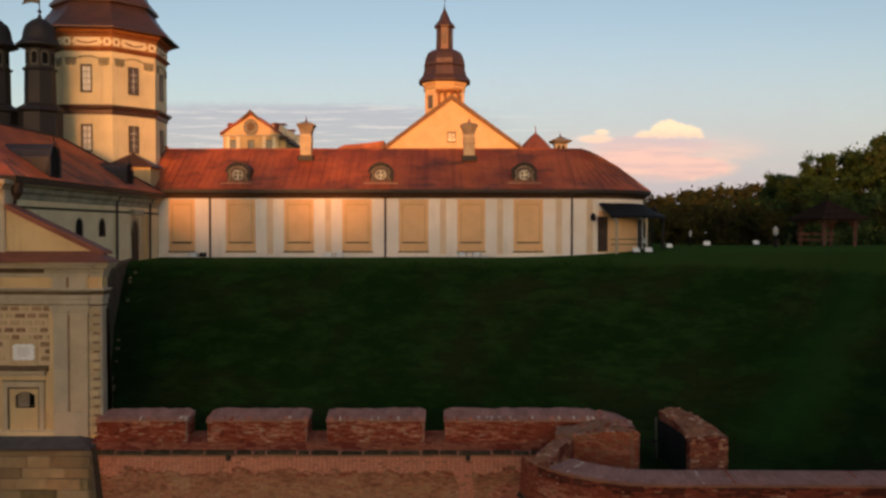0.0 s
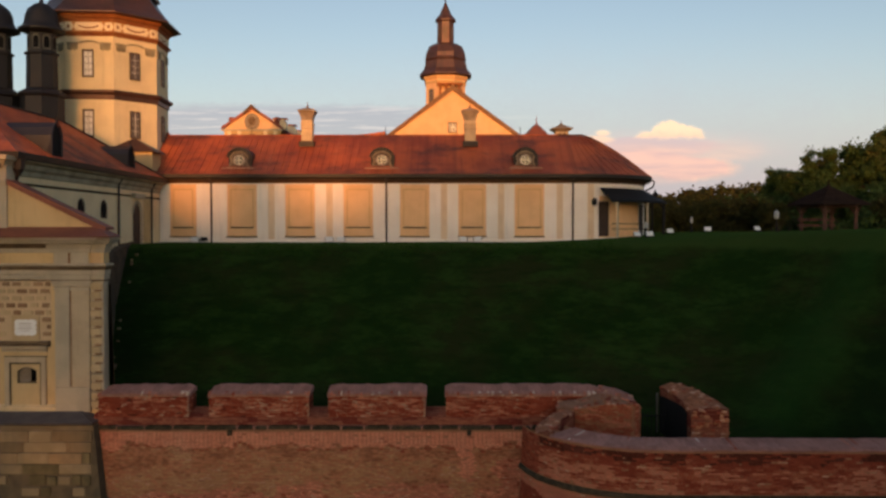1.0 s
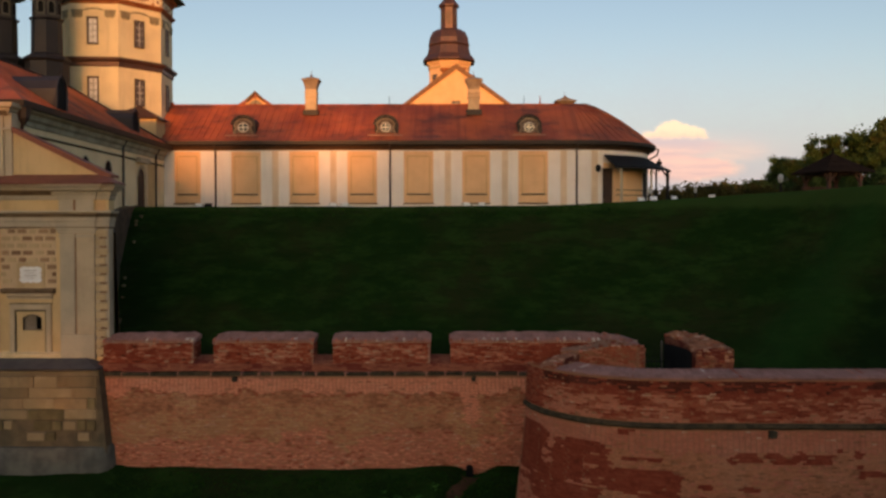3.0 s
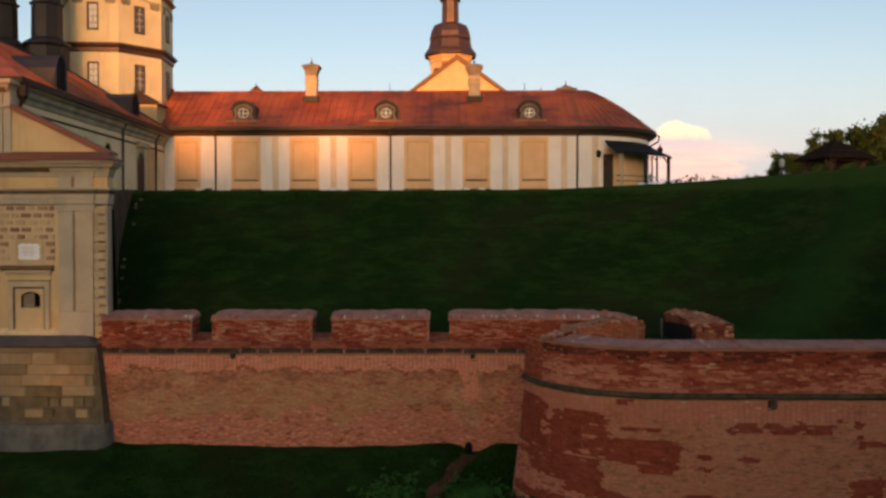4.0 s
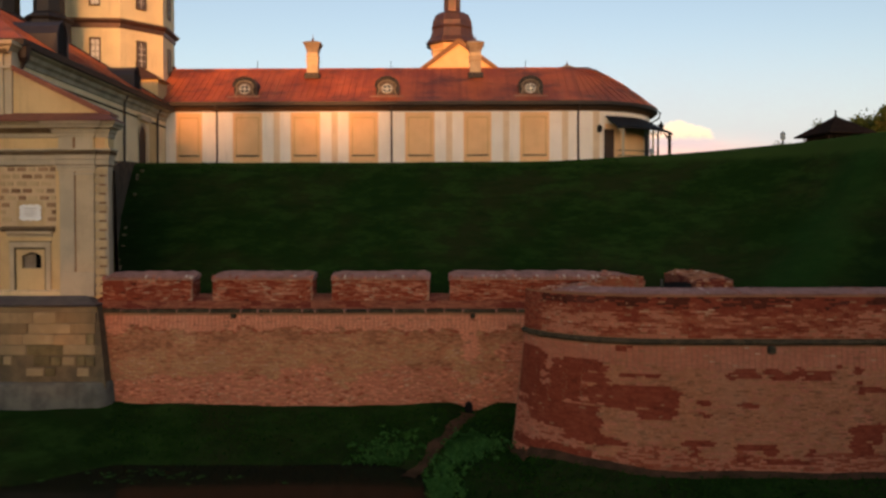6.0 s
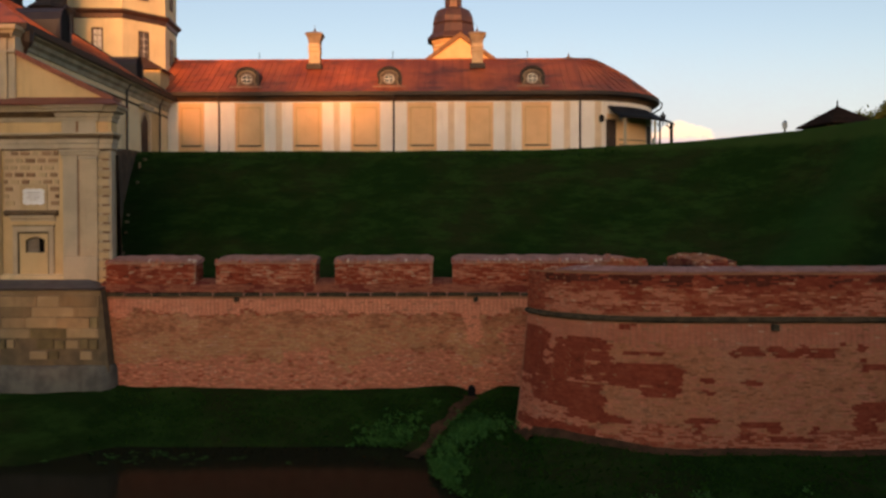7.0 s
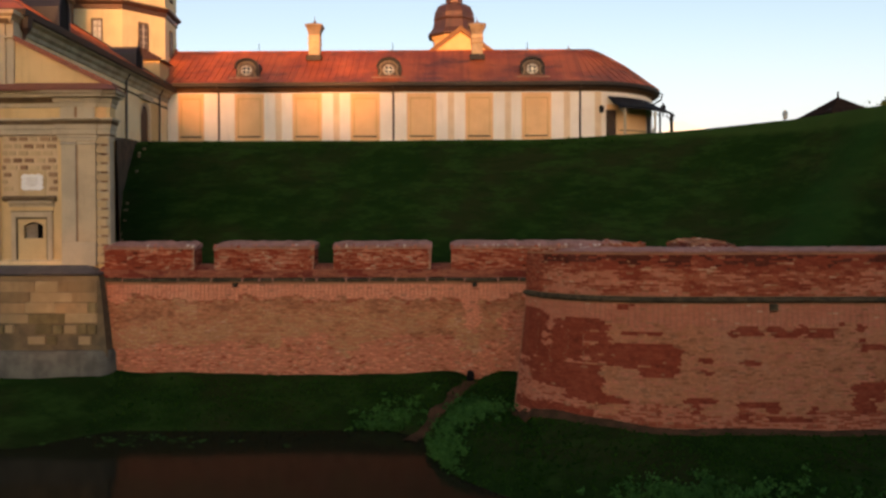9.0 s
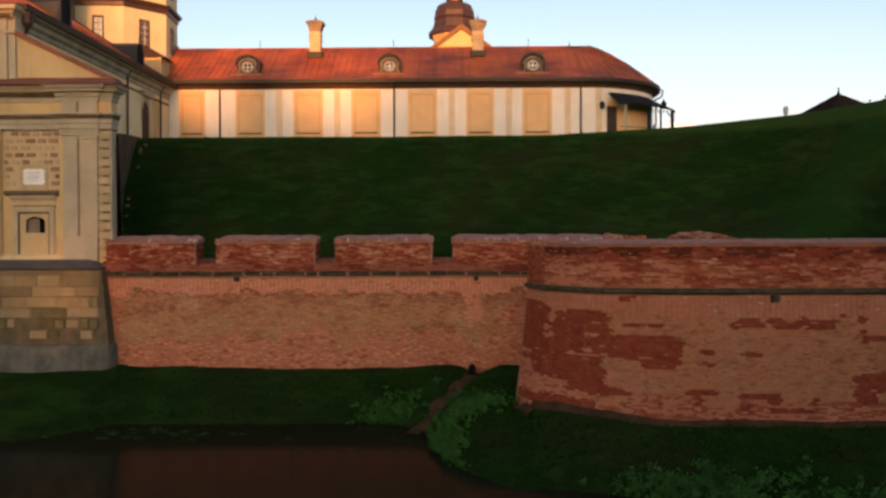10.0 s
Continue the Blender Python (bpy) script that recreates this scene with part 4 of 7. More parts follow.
build_curtain()
build_bastion()
gorge_wall([(8.75, 48.9), (9.35, 48.3), (9.8, 47.2), (10.0, 46.4)], [-7.68, -7.72, -7.8, -8.0], [0.6, 0.6, 0.5, 0.4], "worn red brick parapet bending towards the bastion", count=14)
gorge_wall([(13.1, 49.8), (13.3, 47.6), (13.45, 45.4), (13.48, 43.5)], [-7.66, -7.6, -7.66, -7.82], [0.6, 0.72, 0.85, 0.95], "broken red brick parapet stub with a rubble end", B_BROWN, 90, (B_BROWN, B_TAN, B_BROWN, B_PALE, B_RUST))
gorge_wall([(6.5, 45.6), (5.4, 43.0), (4.85, 41.0), (4.8, 39.7)], [-8.3, -8.16, -8.08, -8.1], [0.45, 0.45, 0.5, 0.5], "low red brick flank parapet behind the bastion", B_BROWN, 30)
gorge_block()
fence = thing("iron_gate", (11.8, 47.5, -10.6), "dark iron gate between the brick parapets", "gate")
for k in range(9):
    x = 10.3 + k * 0.24
    part("bar", Geo().tube([(x, 47.6, -11.2), (x, 47.6, -8.9)], 0.025, 5), M_IRON, fence)
part("gate_post", Geo().tube([(12.25, 49.4, -11.2), (12.25, 49.4, -8.2)], 0.06, 6), M_CONCRETE, fence, "grey iron gate post")
# added dark sheet that makes the stub's left face look shaded
g = Geo()
for a, b, z0, z1 in (((12.46, 49.7), (12.54, 47.6), -8.4, -8.25), ((12.54, 47.6), (12.56, 45.4), -8.25, -8.15), ((12.56, 45.4), (12.5, 44.3), -8.15, -8.2)):
    g.face([(*b, -11.4), (*a, -11.4), (*a, z0), (*b, z1)])
    g.face([(a[0] + 0.04, a[1], -11.4), (b[0] + 0.04, b[1], -11.4), (b[0] + 0.04, b[1], z1), (a[0] + 0.04, a[1], z0)])
part("shade_sheet", g, M_IRON, fence, "dark sheet standing in for shade on the stub's left face")
part("rail", Geo().box(10.25, 12.3, 47.57, 47.63, -9.15, -9.08), M_IRON, fence)

# ---- gatehouse block ----
def build_gatehouse():
    ob = thing("gatehouse", (-22, 49, -15), "yellow and grey baroque gatehouse block on a stone base", "gatehouse")
    F = 48.8  # the main wall's face
    wx0, wx1, wz0, wz1 = -24.24, -23.14, -7.5, -6.56  # the small window's opening
    g = Geo().box(-36, wx0, F, 49.4, -9.6, 0.6)
    g.box(wx1, -19.28, F, 49.4, -9.6, 0.6)
    g.box(wx0, wx1, F, 49.4, -9.6, wz0)
    g.box(wx0, wx1, F, 49.4, wz1, 0.6)
    part("wall", g, M_YELLOW, ob)
    # grey paired pilasters with a deep joint between them
    for a, b, warm in ((-22.0, -21.17, False), (-21.06, -20.04, True)):
        g = Geo().box(a, b, F - 0.22, F + 0.05, -7.75, -1.95, 0.02)
        p = part("pilaster", g, M_STONE_WARM if warm else M_STONE, ob, "grey dressed stone pilaster")
        part("necking", Geo().box(a - 0.04, b + 0.04, F - 0.3, F + 0.05, -2.2, -2.07, 0.03), M_STONE, p)
    part("joint", Geo().box(-21.2, -21.03, F - 0.15, F + 0.04, -7.72, -1.66), M_TAN_DARK, ob, "dark joint between the pilasters")
    g = Geo().box(-22.0, -20.04, F - 0.26, F + 0.05, -9.1, -7.7, 0.02)
    part("pilaster_base", g, M_STONE, ob)
    g = Geo()
    g.sweep([(-22.05, F), (-22.05, F - 0.24), (-20.0, F - 0.24), (-20.0, F)], [(0.0, -2.0), (0.05, -1.96), (0.05, -1.84), (0.1, -1.78), (0.1, -1.66), (-0.1, -1.64)])
    part("capital", g, M_STONE, ob)
    part("edge_strip", Geo().box(-22.26, -22.02, F - 0.05, F + 0.05, -9.0, -1.6), M_YELLOW, ob, "narrow yellow strip beside the pilaster")
    # entablature
    path = [(-36, F), (-22.15, F), (-22.15, F - 0.24), (-20.02, F - 0.24), (-20.02, F - 0.1), (-19.27, F - 0.1), (-19.27, 49.5)]
    g = Geo().sweep(path, [(-0.05, -1.62), (0.06, -1.6), (0.06, -1.34), (0.11, -1.3), (0.11, -1.04), (0.16, -1.0), (0.2, -0.86), (0.3, -0.8), (0.3, -0.72), (-0.05, -0.68)])
    part("architrave", g, M_STONE, ob, "grey stone architrave")
    # dark strips put the shade of the undercuts into the colour
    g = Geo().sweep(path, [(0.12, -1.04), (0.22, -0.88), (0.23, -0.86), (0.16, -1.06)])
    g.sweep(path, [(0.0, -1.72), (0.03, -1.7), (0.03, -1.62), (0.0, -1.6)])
    part("shadow_moulding", g, M_SOOT_SHADE, ob, "undercut moulding coloured dark for its shade")
    g = Geo().sweep(path, [(-0.02, -0.7), (0.02, -0.68), (0.02, 0.05), (-0.02, 0.06)])
    part("frieze", g, M_YELLOW, ob)
    g = Geo().sweep(path, [(0.0, -0.1), (0.1, -0.06), (0.12, 0.16), (0.2, 0.2), (0.22, 0.4), (0.5, 0.46), (0.52, 0.58), (0.64, 0.64), (0.66, 0.78), (-0.1, 0.84)])
    part("cornice", g, M_STONE, ob, "grey stone cornice")
    # the shadow below the cornice, as a dark strip
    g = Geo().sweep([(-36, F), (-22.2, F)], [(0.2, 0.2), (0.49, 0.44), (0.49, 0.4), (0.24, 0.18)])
    part("soffit", g, M_SOOT_SHADE, ob, "soffit coloured dark for the cornice's shade")
    for a, b, m in ((-22.0, -21.2, M_STONE), (-21.04, -20.04, M_STONE), (-19.95, -19.42, M_OCHRE_DEEP)):
        part("frieze_block", Geo().box(a, b, F - (0.32 if b < -20 else 0.16), F, -0.7, -0.06, 0.02), m, ob, "stone block in the frieze")
    part("frieze_gap", Geo().box(-21.2, -21.04, F - 0.28, F, -0.7, -0.06), M_TAN_DARK, ob)
    # red lean-to roof over the cornice
    g = Geo()
    y0, z0, y1, z1, e = F - 0.98, 0.84, 49.2, 1.42, -18.58
    g.face([(-36, y0, z0), (e, y0, z0), (-19.75, y1, z1), (-36, y1, z1)])
    g.face([(e, y0, z0), (e, 49.6, z0), (-19.75, 49.5, z1), (-19.75, y1, z1)])
    g.face([(-36, y0, z0 - 0.06), (-36, y1, z0 - 0.06), (e, 49.6, z0 - 0.06), (e, y0, z0 - 0.06)])
    g.face([(-36, y0, z0 - 0.06), (e, y0, z0 - 0.06), (e, y0, z0), (-36, y0, z0)])
    g.face([(e, y0, z0 - 0.06), (e, 49.6, z0 - 0.06), (e, 49.6, z0), (e, y0, z0)])
    part("lean_to_roof", g, M_LEANTO, ob, "dull red sheet-metal lean-to roof")
    # half gable above it
    g = Geo().prism([(-25.5, 0.9), (-19.8, 0.9), (-19.8, 1.32), (-25.5, 4.12)], 49.1, 50.15)
    part("half_gable", g, M_YELLOW, ob)
    g = Geo().prism([(-24.85, 3.8), (-19.7, 1.27), (-19.2, 1.2), (-19.2, 1.36), (-24.85, 4.1)], 48.92, 50.15)
    part("gable_coping", g, M_LEANTO, ob, "dull red sloping gable coping")
    part("attic_pilaster", Geo().box(-27.0, -25.26, 48.82, 50.15, 0.9, 4.9, 0.02), M_STONE_WARM, ob)
    part("attic_pilaster", Geo().box(-25.26, -24.84, 48.95, 50.15, 0.9, 4.9, 0.02), M_STONE, ob)
    part("attic_necking", Geo().box(-27.0, -24.8, 48.78, 50.1, 3.9, 4.04, 0.03), M_STONE, ob)
    g = Geo().sweep([(-36, 48.84), (-24.98, 48.84), (-24.98, 50.0)], [(-0.1, 4.72), (0.08, 4.78), (0.1, 4.92), (0.2, 5.0), (0.22, 5.1), (0.42, 5.2), (0.44, 5.42), (-0.1, 5.5)])
    part("attic_cornice", g, M_STONE_WARM, ob, "pale moulded attic cornice")
    # dark strip for the shadow line under the attic cornice
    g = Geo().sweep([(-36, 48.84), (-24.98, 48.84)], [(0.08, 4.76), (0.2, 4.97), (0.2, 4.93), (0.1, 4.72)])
    part("attic_shadow", g, M_SOOT_SHADE, ob)
    part("attic_wall", Geo().box(-36, -26.95, 49.45, 50.15, 0.9, 4.8), M_YELLOW, ob)
    # dark ledge and stone base
    g = Geo().sweep([(-36, 47.4), (-19.58, 47.4), (-19.58, 50)], [(0.0, -9.58), (0.18, -9.52), (0.2, -9.44), (-0.95, -9.02)])
    part("ledge", g, M_SLATE, ob, "dark sloping lead ledge")
    g = Geo().sweep([(-36, 47.4), (-19.42, 47.4), (-19.42, 50)], [(0.72, -14.0), (0.5, -12.4), (0.06, -9.66)])
    part("base_core", g, M_RUBBLE, ob, "dark mortar and rubble base")
    g = Geo().sweep([(-36, 47.4), (-19.48, 47.4), (-19.48, 50)], [(0.04, -9.88), (0.13, -9.86), (0.1, -9.6), (0.0, -9.58)])
    part("lintel_course", g, M_BLOCK, ob, "thin tan stone course under the ledge")
    g = Geo()
    line = [(-36, 46.5)] + [(-27.0 + 0.5 * k, 46.5 + 0.07 * noise.noise((k * 0.9, 2, 1))) for k in range(16)] + [(-19.1, 46.52), (-18.8, 46.72), (-18.62, 47.1), (-18.6, 49)]
    g.sweep(line, [(0.16, -15.6), (0.1, -14.7), (0.03, -13.85), (-0.06, -13.66), (-0.9, -13.58)])
    g.v = [(x, y, z + 0.05 * noise.noise((x * 1.1, y, 4))) for x, y, z in g.v]
    part("plinth", g, M_CONCRETE, ob, "grey rendered plinth", weld=True, smooth=True)
    # plaque panel
    part("panel", Geo().box(-25.45, -22.26, F - 0.03, F + 0.1, -5.1, -1.6), plain("panel_mortar", (0.64, 0.46, 0.28), (0.56, 0.4, 0.24)), ob)
    pts = []
    w, h, cx, cz = 0.62, 0.46, -23.7, -4.32
    for k in range(48):
        a = 2 * math.pi * k / 48
        c, s = math.cos(a), math.sin(a)
        r = 1.0 / max(abs(c), abs(s)) * (0.97 + 0.07 * math.cos(12 * a))
        pts.append((cx + w * r * c, cz + h * r * s))
    pl = part("plaque", Geo().prism(pts, F - 0.17, F), plain("white_marble", (0.88, 0.86, 0.82), (0.82, 0.8, 0.76), rough=0.5, stain=0.1), ob, "white scrolled marble plaque with worn writing")
    g = Geo()
    for k, l in enumerate((0.72, 0.6, 0.74, 0.5)):
        g.box(cx - l / 2, cx + l / 2, F - 0.175, F - 0.16, cz + 0.22 - k * 0.14, cz + 0.245 - k * 0.14)
    part("writing_bar", g, M_DORMER, pl)
    part("plaque_field", Geo().box(-24.5, -22.95, F - 0.1, F + 0.05, -5.12, -3.62, 0.01), plain("field_plaster", (0.58, 0.42, 0.24), (0.5, 0.35, 0.19)), ob)
    g = Geo().sweep([(-25.35, F), (-22.35, F)], [(0.0, -5.42), (0.16, -5.38), (0.34, -5.3), (0.36, -5.16), (0.0, -5.08)])
    part("panel_sill", g, M_SOOT_SHADE, ob, "stone sill with a dark lip")
    g = Geo().sweep([(-25.05, F), (-22.5, F)], [(0.0, -5.72), (0.1, -5.7), (0.12, -5.6), (0.24, -5.52), (0.25, -5.38), (0.0, -5.34)])
    part("window_hood", g, M_STONE_WARM, ob, "grey stone hood over the window")
    # window surround, open to a deep splayed reveal
    head = [(wx1 - (wx1 - wx0) * k / 8, wz1 - 0.24 + 0.24 * math.sin(math.pi * k / 8)) for k in range(9)]
    g = Geo().box(-24.9, wx0, F - 0.05, F + 0.02, -9.0, -5.6)
    g.box(wx1, -22.55, F - 0.05, F + 0.02, -9.0, -5.6)
    g.box(wx0, wx1, F - 0.05, F + 0.02, -9.0, wz0)
    g.prism([(wx0, -5.6)] + list(reversed(head)) + [(wx1, -5.6)], F - 0.05, F + 0.3)
    part("niche", g, M_YELLOW, ob)
    g = Geo()
    g.box(-24.92, -24.66, F - 0.16, F, -9.0, -6.14, 0.02), g.box(-22.86, -22.58, F - 0.16, F, -9.0, -6.14, 0.02)
    g.box(-24.92, -22.58, F - 0.17, F, -6.3, -6.0, 0.02)
    part("surround", g, M_STONE_WARM, ob, "grey stone window surround")
    g = Geo()
    for a, b, z0, z1 in ((-24.66, -24.58, -9.0, -6.38), (-22.93, -22.86, -9.0, -6.38), (-24.66, -22.86, -6.42, -6.3), (-24.96, -22.55, -6.02, -5.94)):
        g.box(a, b, F - 0.1, F, z0, z1)
    part("groove", g, M_RUBBLE, ob, "dark groove round the window surround")
    g = Geo()
    g.face([(wx0, F, wz0), (wx0, 49.42, wz0), (wx0, 49.42, wz1), (wx0, F, wz1)])
    g.face([(wx0, F, wz0), (wx1, F, wz0), (wx1, 49.42, wz0), (wx0, 49.42, wz0)])
    w = part("window", g, M_CONCRETE, ob, "small window in a deep grey reveal")
    g = Geo()
    g.face([(wx0, 49.39, wz0 - 0.1), (wx1, 49.39, wz0 - 0.1), (wx1, 49.39, wz1 + 0.1), (wx0, 49.39, wz1 + 0.1)])
    part("pane", g, M_BLACK, w, "black unlit pane")
    # added grey panel, widens the lit left jamb of the reveal
    g = Geo()
    g.face([(wx0, 48.98, wz0), (-23.62, 49.08, wz0), (-23.62, 49.08, wz1), (wx0, 48.98, wz1)])
    g.face([(-23.62, 49.12, wz0), (wx0, 49.02, wz0), (wx0, 49.02, wz1), (-23.62, 49.12, wz1)])
    part("shutter", g, M_DORMER, w, "grey panel standing in for the lit left reveal")
    part("base_moulding", Geo().sweep([(-36, F), (-22.0, F)], [(0, -9.1), (0.3, -9.05), (0.3, -8.85), (0.1, -8.74), (0, -8.7)]), M_CREAM_WARM, ob, "cream base moulding")
    # the next bay's projecting pier
    part("pier", Geo().box(-28.0, -25.57, F - 0.3, F + 0.05, -9.05, -1.62, 0.02), M_YELLOW, ob, "yellow plastered pier")
    # brick pieces of the panel: pale grid of plaster with tan blocks
    kinds = []
    for m in (M_TAN, M_QUOIN, M_TAN_DARK):
        u = Geo().box(-0.5, 0.5, -0.5, 0.5, -0.5, 0.5, 0.1).mesh("brick")
        u.materials.append(m)
        kinds.append(u)
    rnd = random.Random(7)
    z, row = -1.86, 0
    while z > -5.0:
        x = -25.45 + (0.1 if row % 2 else -0.25)
        while x < -22.3:
            L = rnd.choice((0.55, 0.62, 0.7, 0.66))
            a, b = max(x, -25.43), min(x + L - rnd.uniform(0.14, 0.22), -22.3)
            if b - a > 0.18 and not (a < -22.95 and b > -24.5 and z < -3.55):
                k = rnd.choices((0, 1, 2), ((0.35, 0.35, 0.3) if row % 2 else (0.25, 0.6, 0.15)))[0]
                piece("brick", kinds[k], ob, ((a + b) / 2, F - 0.03 - rnd.uniform(0, 0.03), z), (b - a, 0.14, rnd.uniform(0.21, 0.26)))
            x += L
        z -= 0.405
        row += 1
    # rusticated corner blocks
    part("corner_backing", Geo().box(-20.02, -19.5, F - 0.02, F + 0.1, -9.0, -1.64), M_STONE_WARM, ob)
    part("corner_strip", Geo().box(-19.5, -19.26, F - 0.12, F + 0.62, -9.05, -1.62, 0.02), M_STONE, ob)
    u = Geo().box(-0.5, 0.5, -0.5, 0.5, -0.5, 0.5, 0.14).mesh("corner_block")
    u.materials.append(M_QUOIN)
    groove = Geo().box(-0.5, 0.5, -0.5, 0.5, -0.5, 0.5).mesh("corner_joint")
    groove.materials.append(M_TAN_DARK)
    for k in range(14):
        z = -1.98 - k * 0.515
        piece("corner_block", u, ob, (-19.72 if k % 2 else -19.66, F - 0.08, z), (0.58 if k % 2 else 0.7, 0.26, 0.36))
        piece("corner_joint", groove, ob, (-19.56, F - 0.09, z - 0.25), (0.4, 0.16, 0.1))
    # stones of the base
    kinds = []
    for m, c in ((M_BLOCK, 0.06), (M_MOSS, 0.09), (M_BLOCK_PALE, 0.08)):
        u = Geo().box(-0.5, 0.5, -0.5, 0.5, -0.5, 0.5, c).mesh("stone_block")
        u.materials.append(m)
        kinds.append(u)
    z = -9.86
    for row, h in enumerate((0.62, 0.56, 0.6, 0.54, 0.62, 0.56)):
        zc = z - h / 2
        y = 47.4 - 0.07 - (-9.7 - zc) * 0.165
        x = -27.5 - rnd.uniform(0, 0.6)
        end = -19.44 + 0.05 * (-9.7 - zc)
        while x < end - 0.1:
            L = rnd.uniform(0.9, 2.7) if row < 4 else rnd.uniform(0.5, 1.15)
            b = min(x + L, end + rnd.uniform(-0.06, 0.06))
            k = rnd.choices((0, 1, 2), ((0.85, 0.05, 0.1), (0.6, 0.1, 0.3), (0.55, 0.3, 0.15), (0.35, 0.35, 0.3), (0.1, 0.5, 0.4), (0.0, 0.35, 0.65))[row])[0]
            if row < 4 or rnd.random() > (0.06 if row == 4 else 0.12):
                piece("stone_block", kinds[k], ob, ((x + b) / 2, y + 0.1 + rnd.uniform(-0.02, 0.03), zc + rnd.uniform(-0.02, 0.02)), (b - x - (0.02 if row < 4 else 0.09), 0.4, h - (0.02 if row < 4 else rnd.uniform(0.08, 0.2))))
            x += L
        z -= h
    return ob


# the gatehouse's own pieces are placed last, at the end of the file
# ---- retaining wall beside the slope ----
g, rnd = Geo(), random.Random(3)
edge = [(-19.1, 49.2, -2.0), (-20.9, 53.0, -1.6), (-22.45, 57.5, -0.9), (-23.6, 62.0, -0.4), (-24.5, 67.0, 0.1), (-24.9, 70.0, 0.15)]
for (x0, y0, z0), (x1, y1, z1) in zip(edge, edge[1:]):
    for k in range(4):
        p, q = [(x0 + (x1 - x0) * t, y0 + (y1 - y0) * t, z0 + (z1 - z0) * t) for t in (k / 4, (k + 1) / 4)]
        p, q = [(c[0] + 0.15 * noise.noise((c[0] * 2, c[1] * 2, 3)), c[1], c[2] + 0.25 * noise.noise((c[0] * 1.5, c[1] * 1.5, 8))) for c in (p, q)]
        g.face([(p[0] + 0.3, p[1], -11), (q[0] + 0.3, q[1], -11), q, p])
        g.face([p, q, (q[0] - 0.6, q[1], q[2] + 0.05), (p[0] - 0.6, p[1], p[2] + 0.05)])
tagged(part("retaining_wall", g, plain("retaining_stone", (0.14, 0.09, 0.055), (0.07, 0.05, 0.035), 1.8, bump=0.8, stain=0.5)), "rough brown stone retaining wall beside the grass slope", "wall", kind="structure")
wall_stones = bpy.data.objects["retaining_wall"]
kinds = []
for mat in (M_MOSS, M_SOOT_SHADE):
    m = Geo().box(-0.5, 0.5, -0.5, 0.5, -0.5, 0.5, 0.18).mesh("loose_stone")
    m.materials.append(mat)
    kinds.append(m)
for k in range(16):
    t = rnd.uniform(0.2, 0.98)
    y = 49.6 + 17.0 * t
    x = float(np.interp(y, [p[1] for p in edge], [p[0] for p in edge])) + rnd.uniform(0.3, 0.6) * (0.5 + t)
    piece("loose_stone", rnd.choice(kinds), wall_stones, (x, y, float(ground_z(x, y)) + rnd.uniform(-0.05, 0.1)), (rnd.uniform(0.12, 0.32), rnd.uniform(0.12, 0.32), rnd.uniform(0.1, 0.26)), rnd.uniform(0, 3))


M_TOWER = plain("cream_yellow_plaster", (0.8, 0.65, 0.39), (0.71, 0.575, 0.345), 0.5, stain=0.3)
M_CHIMNEY = plain("stained_chimney_plaster", (0.6, 0.46, 0.29), (0.45, 0.34, 0.22), 0.9, stain=0.5)


# ---- gate range, running back beside the slope ----
def sash(parent, centre, across, w, h, edge=M_DARKFRAME, bars=(2, 4), bar_mat=M_FRAME, name="window", pale=False):
    """A window on an upright wall: centre, direction along the wall, width and height. The outward side is to the right of the direction."""
    a = Vector((across[0], across[1], 0)).normalized()
    o = Vector((a.y, -a.x, 0))
    c = Vector(centre)

    def slab(g, u0, u1, z0, z1, d0, d1):
        q = [c + a * u + o * d + Vector((0, 0, z)) for u, d, z in ((u0, d1, z0), (u1, d1, z0), (u1, d0, z0), (u0, d0, z0), (u0, d1, z1), (u1, d1, z1), (u1, d0, z1), (u0, d0, z1))]
        for f in ((0, 3, 2, 1), (4, 5, 6, 7), (0, 1, 5, 4), (1, 2, 6, 5), (2, 3, 7, 6), (3, 0, 4, 7)):
            g.face([q[i] for i in f])
        return g

    win = part(name, slab(Geo(), -w / 2, w / 2, -h / 2, h / 2, -0.05, 0.02), M_DARKFRAME, parent, "glazed window with small panes in a dark frame")
    t = min(0.11, w * 0.15)
    g = Geo()
    slab(g, -w / 2 - t, -w / 2 + 0.03, -h / 2 - t, h / 2 + t, -0.05, 0.12), slab(g, w / 2 - 0.02, w / 2 + t * 0.6, -h / 2 - t, h / 2 + t, -0.05, 0.1)
    slab(g, -w / 2, w / 2, h / 2 - 0.06, h / 2 + t, -0.05, 0.12), slab(g, -w / 2, w / 2, -h / 2 - t, -h / 2, -0.05, 0.14)
    part("frame", g, edge, win)
    nx, nz = bars
    gap = 0.05 if nx > 1 else 0.08
    for i in range(nx):
        for j in range(nz):
            u0, u1 = -w / 2 + w * i / nx, -w / 2 + w * (i + 1) / nx
            z0, z1 = -h / 2 + h * j / nz, -h / 2 + h * (j + 1) / nz
            part("pane", slab(Geo(), u0 + gap, u1 - gap, z0 + gap, z1 - gap, 0.0, 0.04), M_PANE_PALE if pale else M_PANE_GREY, win)
    if nx > 1:
        g = slab(Geo(), -0.02, 0.02, -h / 2, h / 2, 0.02, 0.06)
        for j in range(1, nz):
            z = -h / 2 + h * j / nz
            slab(g, -w / 2, w / 2, z - 0.02, z + 0.02, 0.02, 0.055)
        part("glazing_grid", g, bar_mat, win)
    return win


